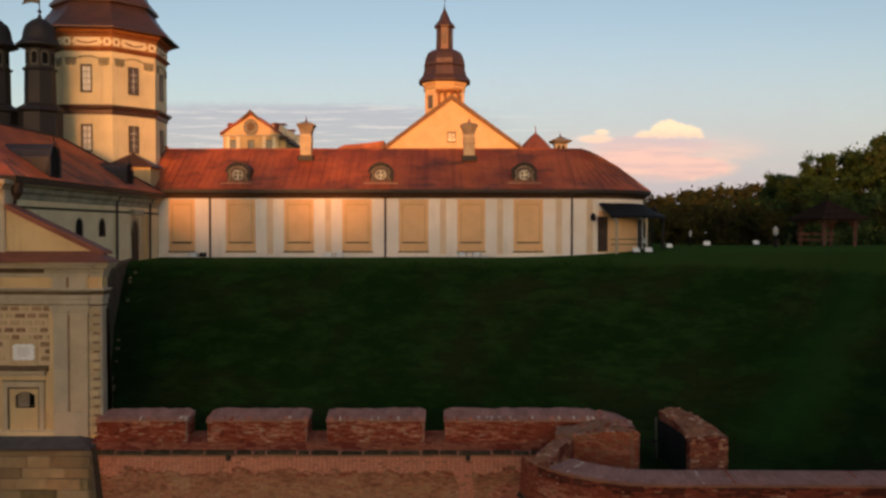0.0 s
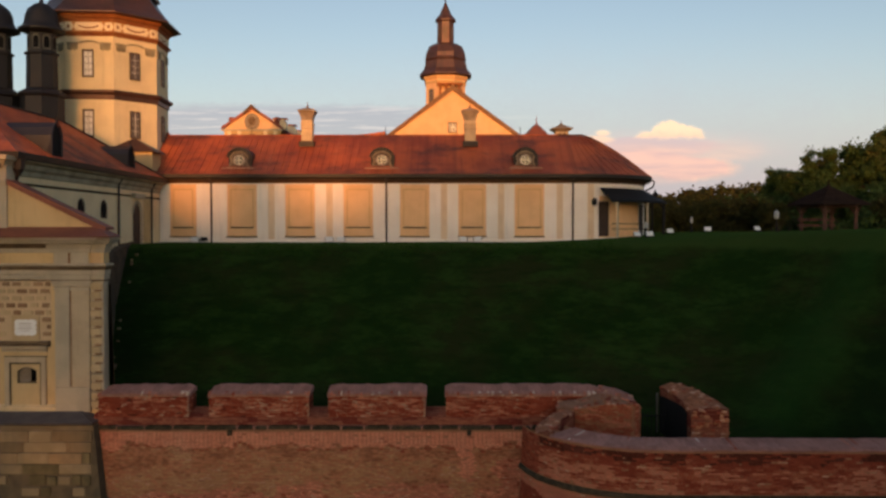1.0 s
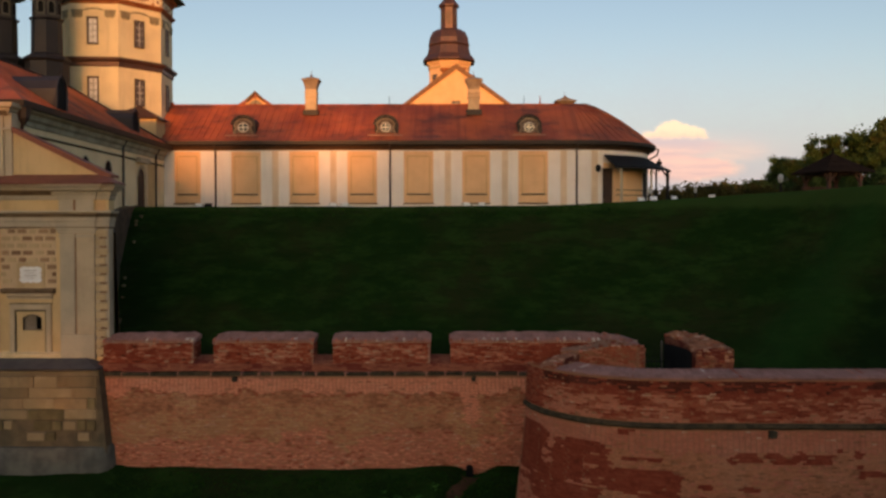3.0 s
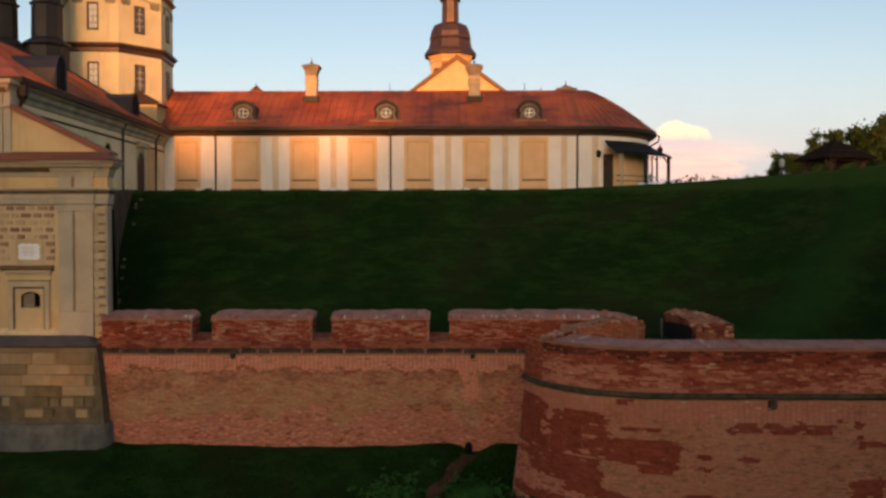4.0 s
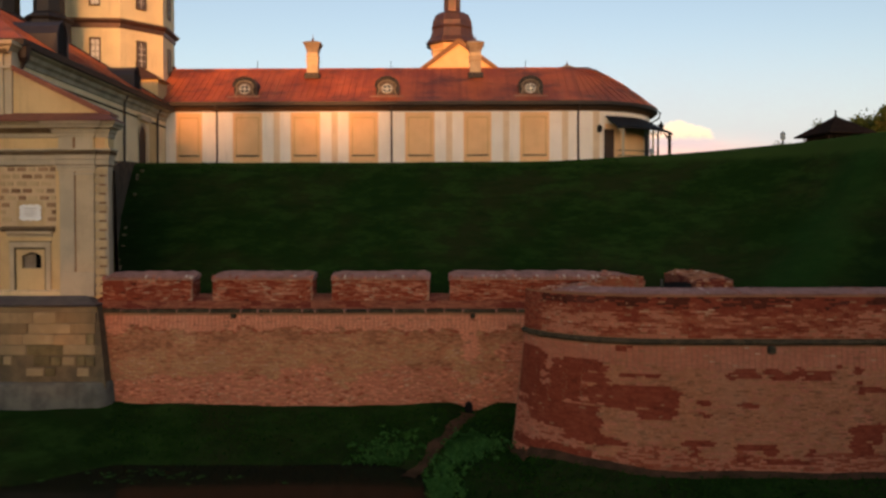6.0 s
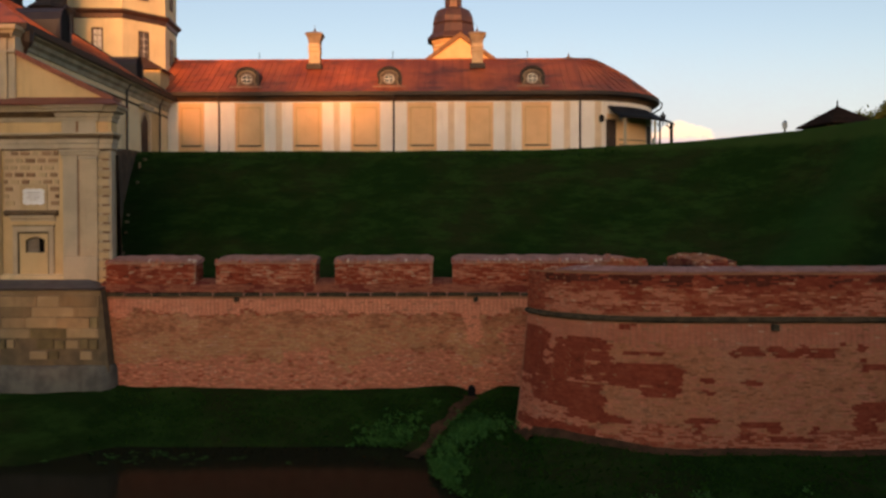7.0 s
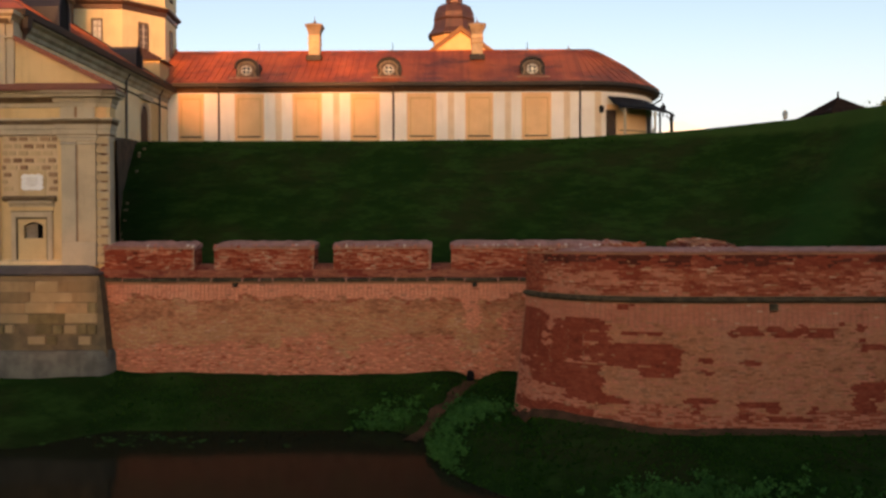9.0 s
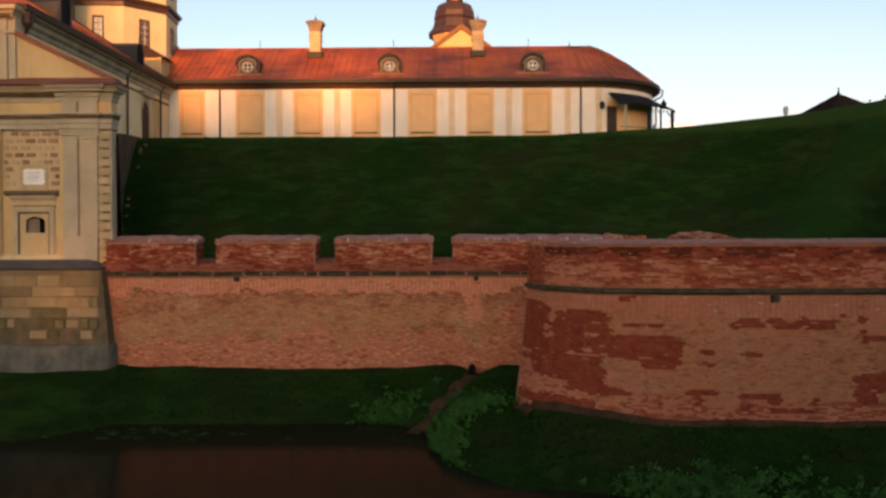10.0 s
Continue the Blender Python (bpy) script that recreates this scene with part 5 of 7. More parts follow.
def roof_dormer(parent, x, y, z, w, h, depth):
    """A dark metal roof dormer that looks along x: upright front with a pointed head, and a level ridge running back into the slope."""
    prof = [(-w / 2, 0), (w / 2, 0), (w / 2, h * 0.6), (w * 0.32, h * 0.84), (0, h), (-w * 0.32, h * 0.84), (-w / 2, h * 0.6)]
    g = Geo()
    f = [(x, y + u, z + v) for u, v in prof]
    b = [(x - depth * (v / h) ** 0.8 - 0.4, y + u * 0.9, z + v) for u, v in prof]
    for i in range(1, len(prof)):
        j = (i + 1) % len(prof)
        g.face([f[i], b[i], b[j], f[j]])
    ob = part("roof_dormer", g, M_LEAD, parent, "small dark metal roof dormer")
    g = Geo()
    g.face([(x + 0.02, q[1], q[2]) for q in f])
    part("louvre_front", g, M_BLACK, ob, "black louvred front")
    rim = [(x + 0.06, y + u * 1.12, z + v * 1.04) for u, v in prof[1:]] + [(x + 0.06, y + prof[0][0] * 1.12, z)]
    part("rim", Geo().tube(rim, 0.07, 5), M_LEAD, ob)
    part("spike", Geo().tube([(x, y, z + h), (x, y, z + h + 0.5)], 0.03, 5), M_IRON, ob)


def build_gate_range():
    ob = thing("gate_range", (-30, 62, 0), "cream gate range with a red sheet roof", "building")
    X = -25.2
    g = Geo().box(-38, X, 50.2, 76.4, -9.5, 5.1)
    part("wall", g, plain("grey_cream_plaster", (0.88, 0.7, 0.44), (0.8, 0.62, 0.38), 0.5), ob)
    path = [(-38, 50.2), (X, 50.2), (X, 76.4)]
    g = Geo().sweep(path, [(-0.02, 3.85), (0.06, 3.88), (0.06, 4.0), (-0.02, 4.02)])
    part("string_course", g, M_CORD, ob)
    g = Geo().sweep(path, [(0.0, 4.4), (0.1, 4.44), (0.12, 4.7), (0.3, 4.85), (0.34, 5.1), (0.62, 5.22), (0.66, 5.42), (0.0, 5.5)])
    part("cornice", g, plain("grey_green_cornice", (0.4, 0.36, 0.26), (0.28, 0.25, 0.18), 0.8, stain=0.6), ob, "grey weathered cornice")
    g = Geo().sweep(path, [(0.5, 5.28), (0.84, 5.34), (0.93, 5.7), (0.55, 5.66)])
    part("gutter", g, M_EAVE, ob, "dark brown gutter")
    e, z, r = 0.82, 5.64, 9.9
    a, b, c, d = (-38, 50.2 - e), (X + e, 50.2 - e), (X + e, 76.0), (-38, 76.0)
    p, q = (-30.8, 56.4), (-30.8, 69.9)
    g = Geo()
    g.face([(*b, z), (*c, z), (*q, r), (*p, r)])
    g.face([(*a, z), (*b, z), (*p, r), (-38, 56.4, r)])
    g.face([(*c, z), (*d, z), (-38, 69.9, r), (*q, r)])
    g.face([(*p, r), (*q, r), (-38, 69.9, r - 0.02), (-38, 56.4, r - 0.02)])
    roof = part("roof", g, M_ROOF, ob, "red painted sheet-metal hip roof")
    g = Geo().tube([(*c, z + 0.06), (*q, r + 0.06), (*p, r + 0.06)], 0.09, 5)
    part("hip_ridge", g, M_EAVE, roof, "dark hip and ridge capping")
    g = Geo()
    for k in range(34):
        y = 51.4 + k * 0.72
        t = min(1.0, (y - 49.4) / 7.0, (76.0 - y) / 6.1)
        x1, z1 = X + e + (-30.8 - X - e) * t, z + (r - z) * t
        g.tube([(X + e, y, z + 0.02), (x1, y, z1 + 0.02)], 0.03, 4)
    part("roof_seam", g, M_ROOF, roof)
    for x, y, base, h, back in ((-24.75, 55.1, 5.9, 2.15, 3.7), (-25.3, 69.7, 6.2, 1.75, 2.9)):
        roof_dormer(ob, x, y, base, 1.35, h, back)
    for y in (59.8, 63.8):
        g = Geo()
        o = arch(0, 1.05, 2.12, 3.3, 6)
        n0 = [(X + 0.02, y + u, v) for u, v in o]
        g.face(n0)
        w = part("arched_window", g, M_BLACK, ob, "small dark arched window")
        g = Geo()
        out = arch(0, 1.25, 2.05, 3.42, 6)
        for i in range(len(o)):
            j = (i + 1) % len(o)
            g.face([(X + 0.05, y + out[i][0], out[i][1]), (X + 0.05, y + out[j][0], out[j][1]), (X + 0.03, y + o[j][0], o[j][1]), (X + 0.03, y + o[i][0], o[i][1])])
        part("frame", g, M_DARKFRAME, w)
    g = Geo()
    g.face([(X + 0.03, 70.6 + u, v) for u, v in arch(0, 1.6, -0.1, 3.35, 8)])
    dr = part("door", g, M_DOOR, ob, "dark brown arched door")
    g = Geo()
    o, out = arch(0, 1.6, -0.1, 3.35, 8), arch(0, 2.05, -0.1, 3.62, 8)
    for i in range(1, len(o) - 1):
        g.face([(X + 0.12, 70.6 + out[i][0], out[i][1]), (X + 0.12, 70.6 + out[i + 1][0], out[i + 1][1]), (X + 0.12, 70.6 + o[i + 1][0], o[i + 1][1]), (X + 0.12, 70.6 + o[i][0], o[i][1])])
    part("surround", g, M_STONE, dr)
    part("door_hood", Geo().box(X, X + 0.4, 69.5, 71.8, 3.75, 4.15, 0.05), M_STONE, dr, "stone hood on brackets over the door")
    for y in (66.5, 74.0):
        g = Geo().tube([(X + 0.7, y, 5.6), (X + 0.15, y, 4.7), (X + 0.12, y, -0.2)], 0.09, 6)
        part("downpipe", g, M_PIPE, ob)
    hop = part("corner_hopper", Geo().lathe(X + 0.55, 50.0, [(0.1, 4.35), (0.34, 4.7), (0.4, 5.2), (0.46, 5.45)], 8), M_EAVE, ob, "dark ornate rainwater hopper at the eaves corner")
    part("elbow_pipe", Geo().tube([(X + 0.55, 50.0, 4.5), (X + 0.4, 50.05, 4.1), (X - 0.3, 50.08, 3.6), (X - 0.3, 50.08, 3.0)], 0.1, 6), M_EAVE, hop)
    part("scroll_bracket", Geo().tube([(X + 0.7, 50.1, 5.3), (X + 0.55, 50.1, 4.9), (X + 0.15, 50.1, 4.75), (X + 0.1, 50.1, 4.3)], 0.12, 6), M_EAVE, hop)
    g = Geo()
    g.face([(X + 0.06, 72.2, 0.0), (X + 0.06, 74.3, 0.0), (X + 0.06, 74.3, 3.8), (X + 0.06, 72.2, 3.8)])
    part("yellow_panel", g, M_YELLOW, ob)
    return ob


build_gate_range()


def lantern(x, y, s=1.0):
    """A tall black metal lantern turret on the gate roof."""
    ob = thing("lantern_turret", (x, y, 8), "tall black metal lantern turret with a domed cap", "turret", "gate lantern turrets")
    t = math.pi / 8
    part("base", Geo().lathe(x, y, [(1.72, 7.5), (1.72, 12.2), (1.95, 12.4), (1.82, 12.65), (1.25, 13.0)], 8, t), M_TAR, ob)
    part("shaft", Geo().lathe(x, y, [(1.24, 12.9), (1.2, 15.7), (1.36, 15.8), (1.36, 15.95), (1.12, 16.05)], 8, t), M_TAR, ob)
    part("lantern_stage", Geo().lathe(x, y, [(1.12, 16.0), (1.12, 17.5), (1.35, 17.65)], 8, t), M_TAR, ob)
    for k in range(8):
        a = 2 * math.pi * k / 8
        o = Vector((math.cos(a), math.sin(a)))
        s2 = Vector((-o.y, o.x))
        c = (x + 1.07 * math.cos(a), y + 1.07 * math.sin(a))
        g = Geo()
        outer, inner = arch(0, 0.68, 16.12, 17.42, 6), arch(0, 0.44, 16.28, 17.24, 6)
        for i in range(len(outer)):
            j = (i + 1) % len(outer)
            g.face([(c[0] + s2.x * u, c[1] + s2.y * u, v) for u, v in (outer[i], outer[j], inner[j], inner[i])])
        win = part("opening_frame", g, M_CONCRETE, ob, "pale grey frame of a lantern opening")
        g = Geo()
        g.face([(c[0] - 0.02 * o.x + s2.x * u, c[1] - 0.02 * o.y + s2.y * u, v) for u, v in inner])
        part("louvre", g, M_BLACK, win)
    part("dome", Geo().lathe(x, y, [(1.45, 17.6), (1.85, 17.75), (1.85, 17.88), (1.5, 18.15), (1.34, 18.5), (1.28, 19.0), (1.1, 19.5), (0.6, 19.95), (0.2, 20.15), (0.12, 20.4), (0.05, 20.5)], 16), M_TAR, ob, smooth=True, weld=True)
    rod = part("finial", Geo().tube([(x, y, 20.3), (x, y, 22.5)], 0.045, 5), M_IRON, ob)
    part("collar", Geo().lathe(x, y, [(0.05, 20.55), (0.22, 20.7), (0.05, 20.85)], 8), M_TAR, rod)
    g = Geo()
    for y0, flip in ((y - 0.03, False), (y + 0.03, True)):
        q = [(x, y0, 21.35), (x, y0, 21.95), (x - 0.7, y0, 21.82), (x - 1.5, y0, 22.0), (x - 1.3, y0, 21.6), (x - 1.5, y0, 21.3), (x - 0.7, y0, 21.48)]
        g.face(q if flip else q[::-1])
    part("weather_vane", g, M_CONCRETE, rod, "pale metal weather vane")
    return ob


lantern(-33.6, 72.4)
lantern(-37.4, 72.4)


# ---- octagonal gate tower ----
def build_tower():
    cx, cy, ap, skew = -31.35, 80.7, 5.02, radians(4)
    R = ap / math.cos(math.pi / 8)
    t = math.pi / 8 + skew
    ob = thing("gate_tower", (cx, cy, 0), "octagonal yellow gate tower under a dark bell roof", "tower")
    path = ring(cx, cy, R, 8, t)
    part("wall", Geo().sweep(path, [(0, -1), (0, 20.0)], closed=True), M_TOWER, ob)
    g = Geo().sweep(path, [(-0.02, 12.6), (0.1, 12.68), (0.14, 13.0), (0.42, 13.22), (0.45, 13.38), (-0.02, 13.5)], closed=True)
    part("moulding", g, M_COPPER, ob, "dark string moulding")
    g = Geo().sweep(path, [(-0.02, 18.1), (0.08, 18.16), (0.1, 18.26), (0.3, 18.36), (0.32, 18.46), (-0.02, 18.52)], closed=True)
    part("moulding", g, M_RUST_BROWN, ob, "thin brown moulding under the frieze")
    part("frieze", Geo().sweep(path, [(0.0, 18.5), (0.05, 18.52), (0.05, 19.4), (0.0, 19.42)], closed=True), M_FRIEZE, ob, "deep ochre frieze")
    # copper-brown cove; the shade of the roof's overhang is in its colour too
    g = Geo().sweep(path, [(0.0, 19.38), (0.14, 19.42), (0.2, 19.6), (0.42, 19.72), (0.5, 19.95), (0.9, 20.02), (-0.02, 20.06)], closed=True)
    part("cornice", g, M_RUST_BROWN, ob, "rust-brown coved cornice, darkened for shade under the eaves")
    g = Geo().sweep(path, [(0.45, 19.95), (1.15, 20.0), (1.15, 20.1), (0.45, 20.75), (-0.2, 21.5), (-0.7, 22.2), (-0.95, 22.65), (-0.62, 22.7), (-0.62, 22.9), (-1.4, 23.9), (-2.1, 25.2), (-2.4, 26.6), (-2.0, 26.9), (-3.6, 30.0), (-4.95, 33.0)], closed=True)
    part("bell_roof", g, M_COPPER, ob, "dark copper bell-shaped roof")
    # frieze cartouches and hanging reliefs, and the windows
    for k in range(8):
        a = math.pi / 4 * k + skew
        o = Vector((math.cos(a), math.sin(a)))
        s = Vector((-o.y, o.x))
        m = Vector((cx, cy)) + o * ap

        def slab(g, u0, u1, z0, z1, d):
            q = [(m + s * u + o * e, z) for u, e, z in ((u0, d, z0), (u1, d, z0), (u1, 0, z0), (u0, 0, z0), (u0, d, z1), (u1, d, z1), (u1, 0, z1), (u0, 0, z1))]
            q = [(p.x, p.y, z) for p, z in q]
            for f in ((0, 3, 2, 1), (4, 5, 6, 7), (0, 1, 5, 4), (1, 2, 6, 5), (2, 3, 7, 6), (3, 0, 4, 7)):
                g.face([q[i] for i in f])

        def carved(outline, d):
            g = Geo()
            f = [((m + s * u + o * d), z) for u, z in outline]
            back = [((m + s * u), z) for u, z in outline]
            g.face([(p.x, p.y, z) for p, z in f])
            for i in range(len(outline)):
                j = (i + 1) % len(outline)
                g.face([(p.x, p.y, z) for p, z in (f[j], f[i], back[i], back[j])])
            return g

        if k in (4, 3, 2):
            continue
        for u0, u1 in ((-1.12, 1.12), (-2.0, -1.42), (1.42, 2.0)):
            wide = u1 - u0 > 1
            g = Geo()
            slab(g, u0, u1, 18.6, 19.3, 0.1)
            slab(g, u0 - (0.14 if wide else 0.08), u1 + (0.14 if wide else 0.08), 18.78, 19.12, 0.09)
            fr = part("frieze_panel", g, M_CREAM, ob, "pale relief cartouche in the frieze")
            if wide:
                bow = [(-0.85 + 0.17 * i, 18.82 + 0.2 * (-1 + 0.2 * i) ** 2) for i in range(11)]
                g = carved(list(reversed([(u, z + 0.06) for u, z in bow])) + [(u, z - 0.06) for u, z in bow], 0.14)
            else:
                g = carved([(u0 + 0.2, 18.8), (u1 - 0.2, 18.8), (u1 - 0.2, 19.1), (u0 + 0.2, 19.1)], 0.13)
            part("swag", g, M_RUST_BROWN, fr)
        for u in (-1.4, 1.4):
            comb = [(u + 0.5, 17.44), (u + 0.5, 17.56), (u - 0.5, 17.56), (u - 0.5, 17.44)]
            for i in range(5):
                a0 = u - 0.44 + 0.18 * i
                low = 16.85 + 0.09 * ((i + 1) % 2)
                comb += [(a0, 17.4), (a0 + 0.02, low), (a0 + 0.14, low), (a0 + 0.16, 17.4)]
            part("swag_relief", carved(comb, 0.1), M_RELIEF, ob, "grey-brown hanging stone relief")
        bow = [(-0.8 + 0.2 * i, 17.74 - 0.14 * (-1 + 0.25 * i) ** 2) for i in range(9)]
        part("window_crest", carved(list(reversed(bow)) + [(u, z - 0.12) for u, z in bow], 0.07), M_RELIEF, ob, "thin arched moulding over the window")
        for z, h in ((15.75, 2.2), (10.55, 2.2)):
            sash(ob, (m.x - s.x * 0.08, m.y - s.y * 0.08, z), (s.x, s.y), 0.78, h, pale=k == 6)
    return ob


build_tower()
# low hipped roof between the tower and the wing
lean = thing("stair_porch", (-27.5, 76, 0), "small hipped stair porch at the foot of the tower", "porch")
part("wall", Geo().box(-29.2, -25.4, 75.2, 77.5, 0.0, 8.1), M_YELLOW, lean)
g = Geo()
g.face([(-29.6, 74.9, 8.0), (-25.0, 74.9, 8.0), (-27.3, 76.3, 9.3)]), g.face([(-25.0, 74.9, 8.0), (-25.0, 77.6, 8.0), (-27.3, 76.3, 9.3)])
g.face([(-29.6, 77.6, 8.0), (-29.6, 74.9, 8.0), (-27.3, 76.3, 9.3)]), g.face([(-29.6, 74.9, 7.95), (-29.6, 77.6, 7.95), (-25.0, 77.6, 7.95), (-25.0, 74.9, 7.95)])
part("roof", g, M_COPPER, lean, "dark hipped porch roof")


# ---- long wing across the court, with a rounded end ----
APSE_X, APSE_Y, APSE_R = 11.75, 84.0, 7.5
RIDGE_Y = 82.3


def apse_path(r, first, last, n):
    return [(APSE_X + r * math.cos(radians(first + (last - first) * k / n)), APSE_Y + r * math.sin(radians(first + (last - first) * k / n))) for k in range(n + 1)]


def build_wing():
    ob = thing("long_wing", (-5, 80, 0), "long white wing with ochre blind windows and red roof", "building")
    F = APSE_Y - APSE_R
    path = [(-25.2, F), (-10, F), (5, F)] + apse_path(APSE_R, -90, 90, 24) + [(-25.2, APSE_Y + APSE_R)]
    g = Geo().sweep(path, [(0, -1.0), (0, 5.6)])
    part("wall", g, M_FACADE, ob)
    g = Geo().sweep(path, [(-0.02, 5.3), (0.1, 5.34), (0.12, 5.46), (0.3, 5.56), (0.34, 5.72), (0.5, 5.78), (0.52, 5.9), (0.0, 5.95)])
    part("cornice", g, M_CORNICE, ob, "brown moulded timber cornice")
    g = Geo().sweep(path, [(0.36, 5.62), (0.5, 5.62), (0.72, 5.8), (0.74, 6.1), (0.4, 6.12)])
    part("gutter", g, M_EAVE, ob, "dark brown eaves gutter", weld=True, smooth=True)
    part("footing", Geo().sweep(path, [(0.0, -0.6), (0.07, -0.6), (0.07, 0.3), (0.0, 0.36)]), M_FACADE, ob)
    # roof: eave line lofted to the ridge, with a soft kick at the eaves
    e = APSE_R + 0.72
    eave = [(-25.9 + k * 0.6, APSE_Y - e) for k in range(int((APSE_X + 25.9) / 0.6))] + apse_path(e, -90, 90, 30) + [(-25.3, APSE_Y + e)]
    g, seams = Geo(), Geo()
    rows = []
    for x, y in eave:
        rx = min(x - 1.1 if x < -25.8 else x, 14.0) if abs(y - APSE_Y) > e - 0.01 and x < APSE_X + 0.1 else APSE_X + 1.7 * math.cos(math.atan2(y - APSE_Y, x - APSE_X))
        row = []
        for s in (0, 0.08, 0.25, 0.5, 0.75, 0.93, 1.0):
            z = 6.1 + 4.08 * (s ** 1.12 * 0.94 + 0.06 * math.sin(s * math.pi / 2)) + 0.45 * math.sin(math.pi * s) * max(0.0, (x - APSE_X) / e)
            row.append((x + (rx - x) * s, y + (RIDGE_Y - y) * s, z))
        rows.append(row)
    for r0, r1 in zip(rows, rows[1:]):
        for k in range(6):
            g.face([r0[k], r1[k], r1[k + 1], r0[k + 1]])
    roof = part("roof", g, M_ROOF, ob, "red painted sheet-metal roof with standing seams", weld=True, smooth=True)
    for row in rows[1:-1]:
        seams.tube([(p[0], p[1], p[2] + 0.03) for p in row[:6]], 0.042, 4)
    part("roof_seam", seams, M_ROOF, roof)
    part("ridge_cap", Geo().tube([(-27.0, RIDGE_Y, 10.16), (APSE_X + 1.5, RIDGE_Y, 10.16)], 0.09, 6), M_ROOF, roof)
    part("verge", Geo().tube([(-25.95, APSE_Y - e - 0.05, 6.15), (-26.2, APSE_Y - 6.0, 7.3), (-27.0, RIDGE_Y, 10.3)], 0.15, 5), M_EAVE, roof, "dark verge capping")
    part("ridge_finial", Geo().tube([(-27.0, RIDGE_Y, 10.2), (-27.1, RIDGE_Y, 10.7), (-26.6, RIDGE_Y, 10.45), (-26.1, RIDGE_Y, 10.3)], 0.13, 5), M_LEANTO, roof, "small red ridge-end finial")
    # blind windows
    for k, (x, w) in enumerate(((-23.1, 2.3), (-17.9, 2.6), (-12.75, 2.6), (-7.6, 2.6), (-2.6, 2.6), (2.5, 2.45), (7.55, 2.6))):
        g = Geo()
        z0, z1 = 0.62, 5.22
        g.box(x - w / 2, x + w / 2, F - 0.05, F + 0.1, z0, z1)
        b = part("blind_window", g, M_OCHRE, ob, "ochre plastered blind window panel")
        g = Geo()
        i = w / 2 - 0.36
        for q in ((x - i - 0.09, x - i, 1.5, 4.72), (x + i, x + i + 0.09, 1.5, 4.72), (x - i - 0.09, x + i + 0.09, 4.72, 4.82)):
            g.box(q[0], q[1], F - 0.09, F, q[2], q[3])
        part("frame", g, M_OCHRE_DEEP, b)
        part("inner_sill", Geo().box(x - i - 0.1, x + i + 0.1, F - 0.16, F, 1.34, 1.45, 0.02), M_EAVE, b, "thin dark sill")
        part("sill", Geo().box(x - w / 2 - 0.06, x + w / 2 + 0.06, F - 0.16, F, 0.53, 0.63, 0.02), M_CORNICE, b)
    for x in (-15.3, -10.15, 0.0, 5.05, 10.25, 13.0):
        part("lesene", Geo().box(x - 0.27, x + 0.27, F - 0.05, F + 0.1, 0.36, 5.25), M_LESENE, ob, "narrow ochre wall strip")
    for x in (-20.6, -5.1, 11.4):
        g = Geo().tube([(x, F - 0.6, 6.0), (x, F - 0.5, 5.75), (x, F - 0.12, 5.2), (x, F - 0.12, 0.0)], 0.085, 7)
        p = part("downpipe", g, M_PIPE, ob, "dark brown downpipe")
        part("hopper", Geo().lathe(x, F - 0.55, [(0.08, 5.6), (0.17, 5.85), (0.17, 6.0)], 8), M_PIPE, p)
    g = Geo().tube([(19.3, 81.2, 6.0), (19.7, 80.9, 5.7), (19.6, 81.0, 5.2), (18.9, 81.3, 4.8)], 0.08, 6)
    part("spout_pipe", g, M_IRON, ob)
    # dormers
    for x in (-18.3, -5.55, 7.25):
        wing_dormer(ob, x)
    # chimneys on the roof
    chimney(ob, -12.85, 81.5, 9.22, 12.4)
    chimney(ob, 2.45, 81.5, 9.22, 12.35)
    flue_turret(ob, 12.52, 92.5)
    # sheet flashing below the chimneys
    for x in (-12.75, 2.45):
        part("flashing", Geo().box(x - 0.72, x + 0.72, 80.1, 81.6, 8.9, 9.42, 0.05), M_EAVE, ob)
    for x in (-18.3, -5.55, 7.25):
        part("roof_spike", Geo().tube([(x, RIDGE_Y, 10.1), (x, RIDGE_Y, 10.95)], 0.03, 5), M_IRON, ob)
    return ob


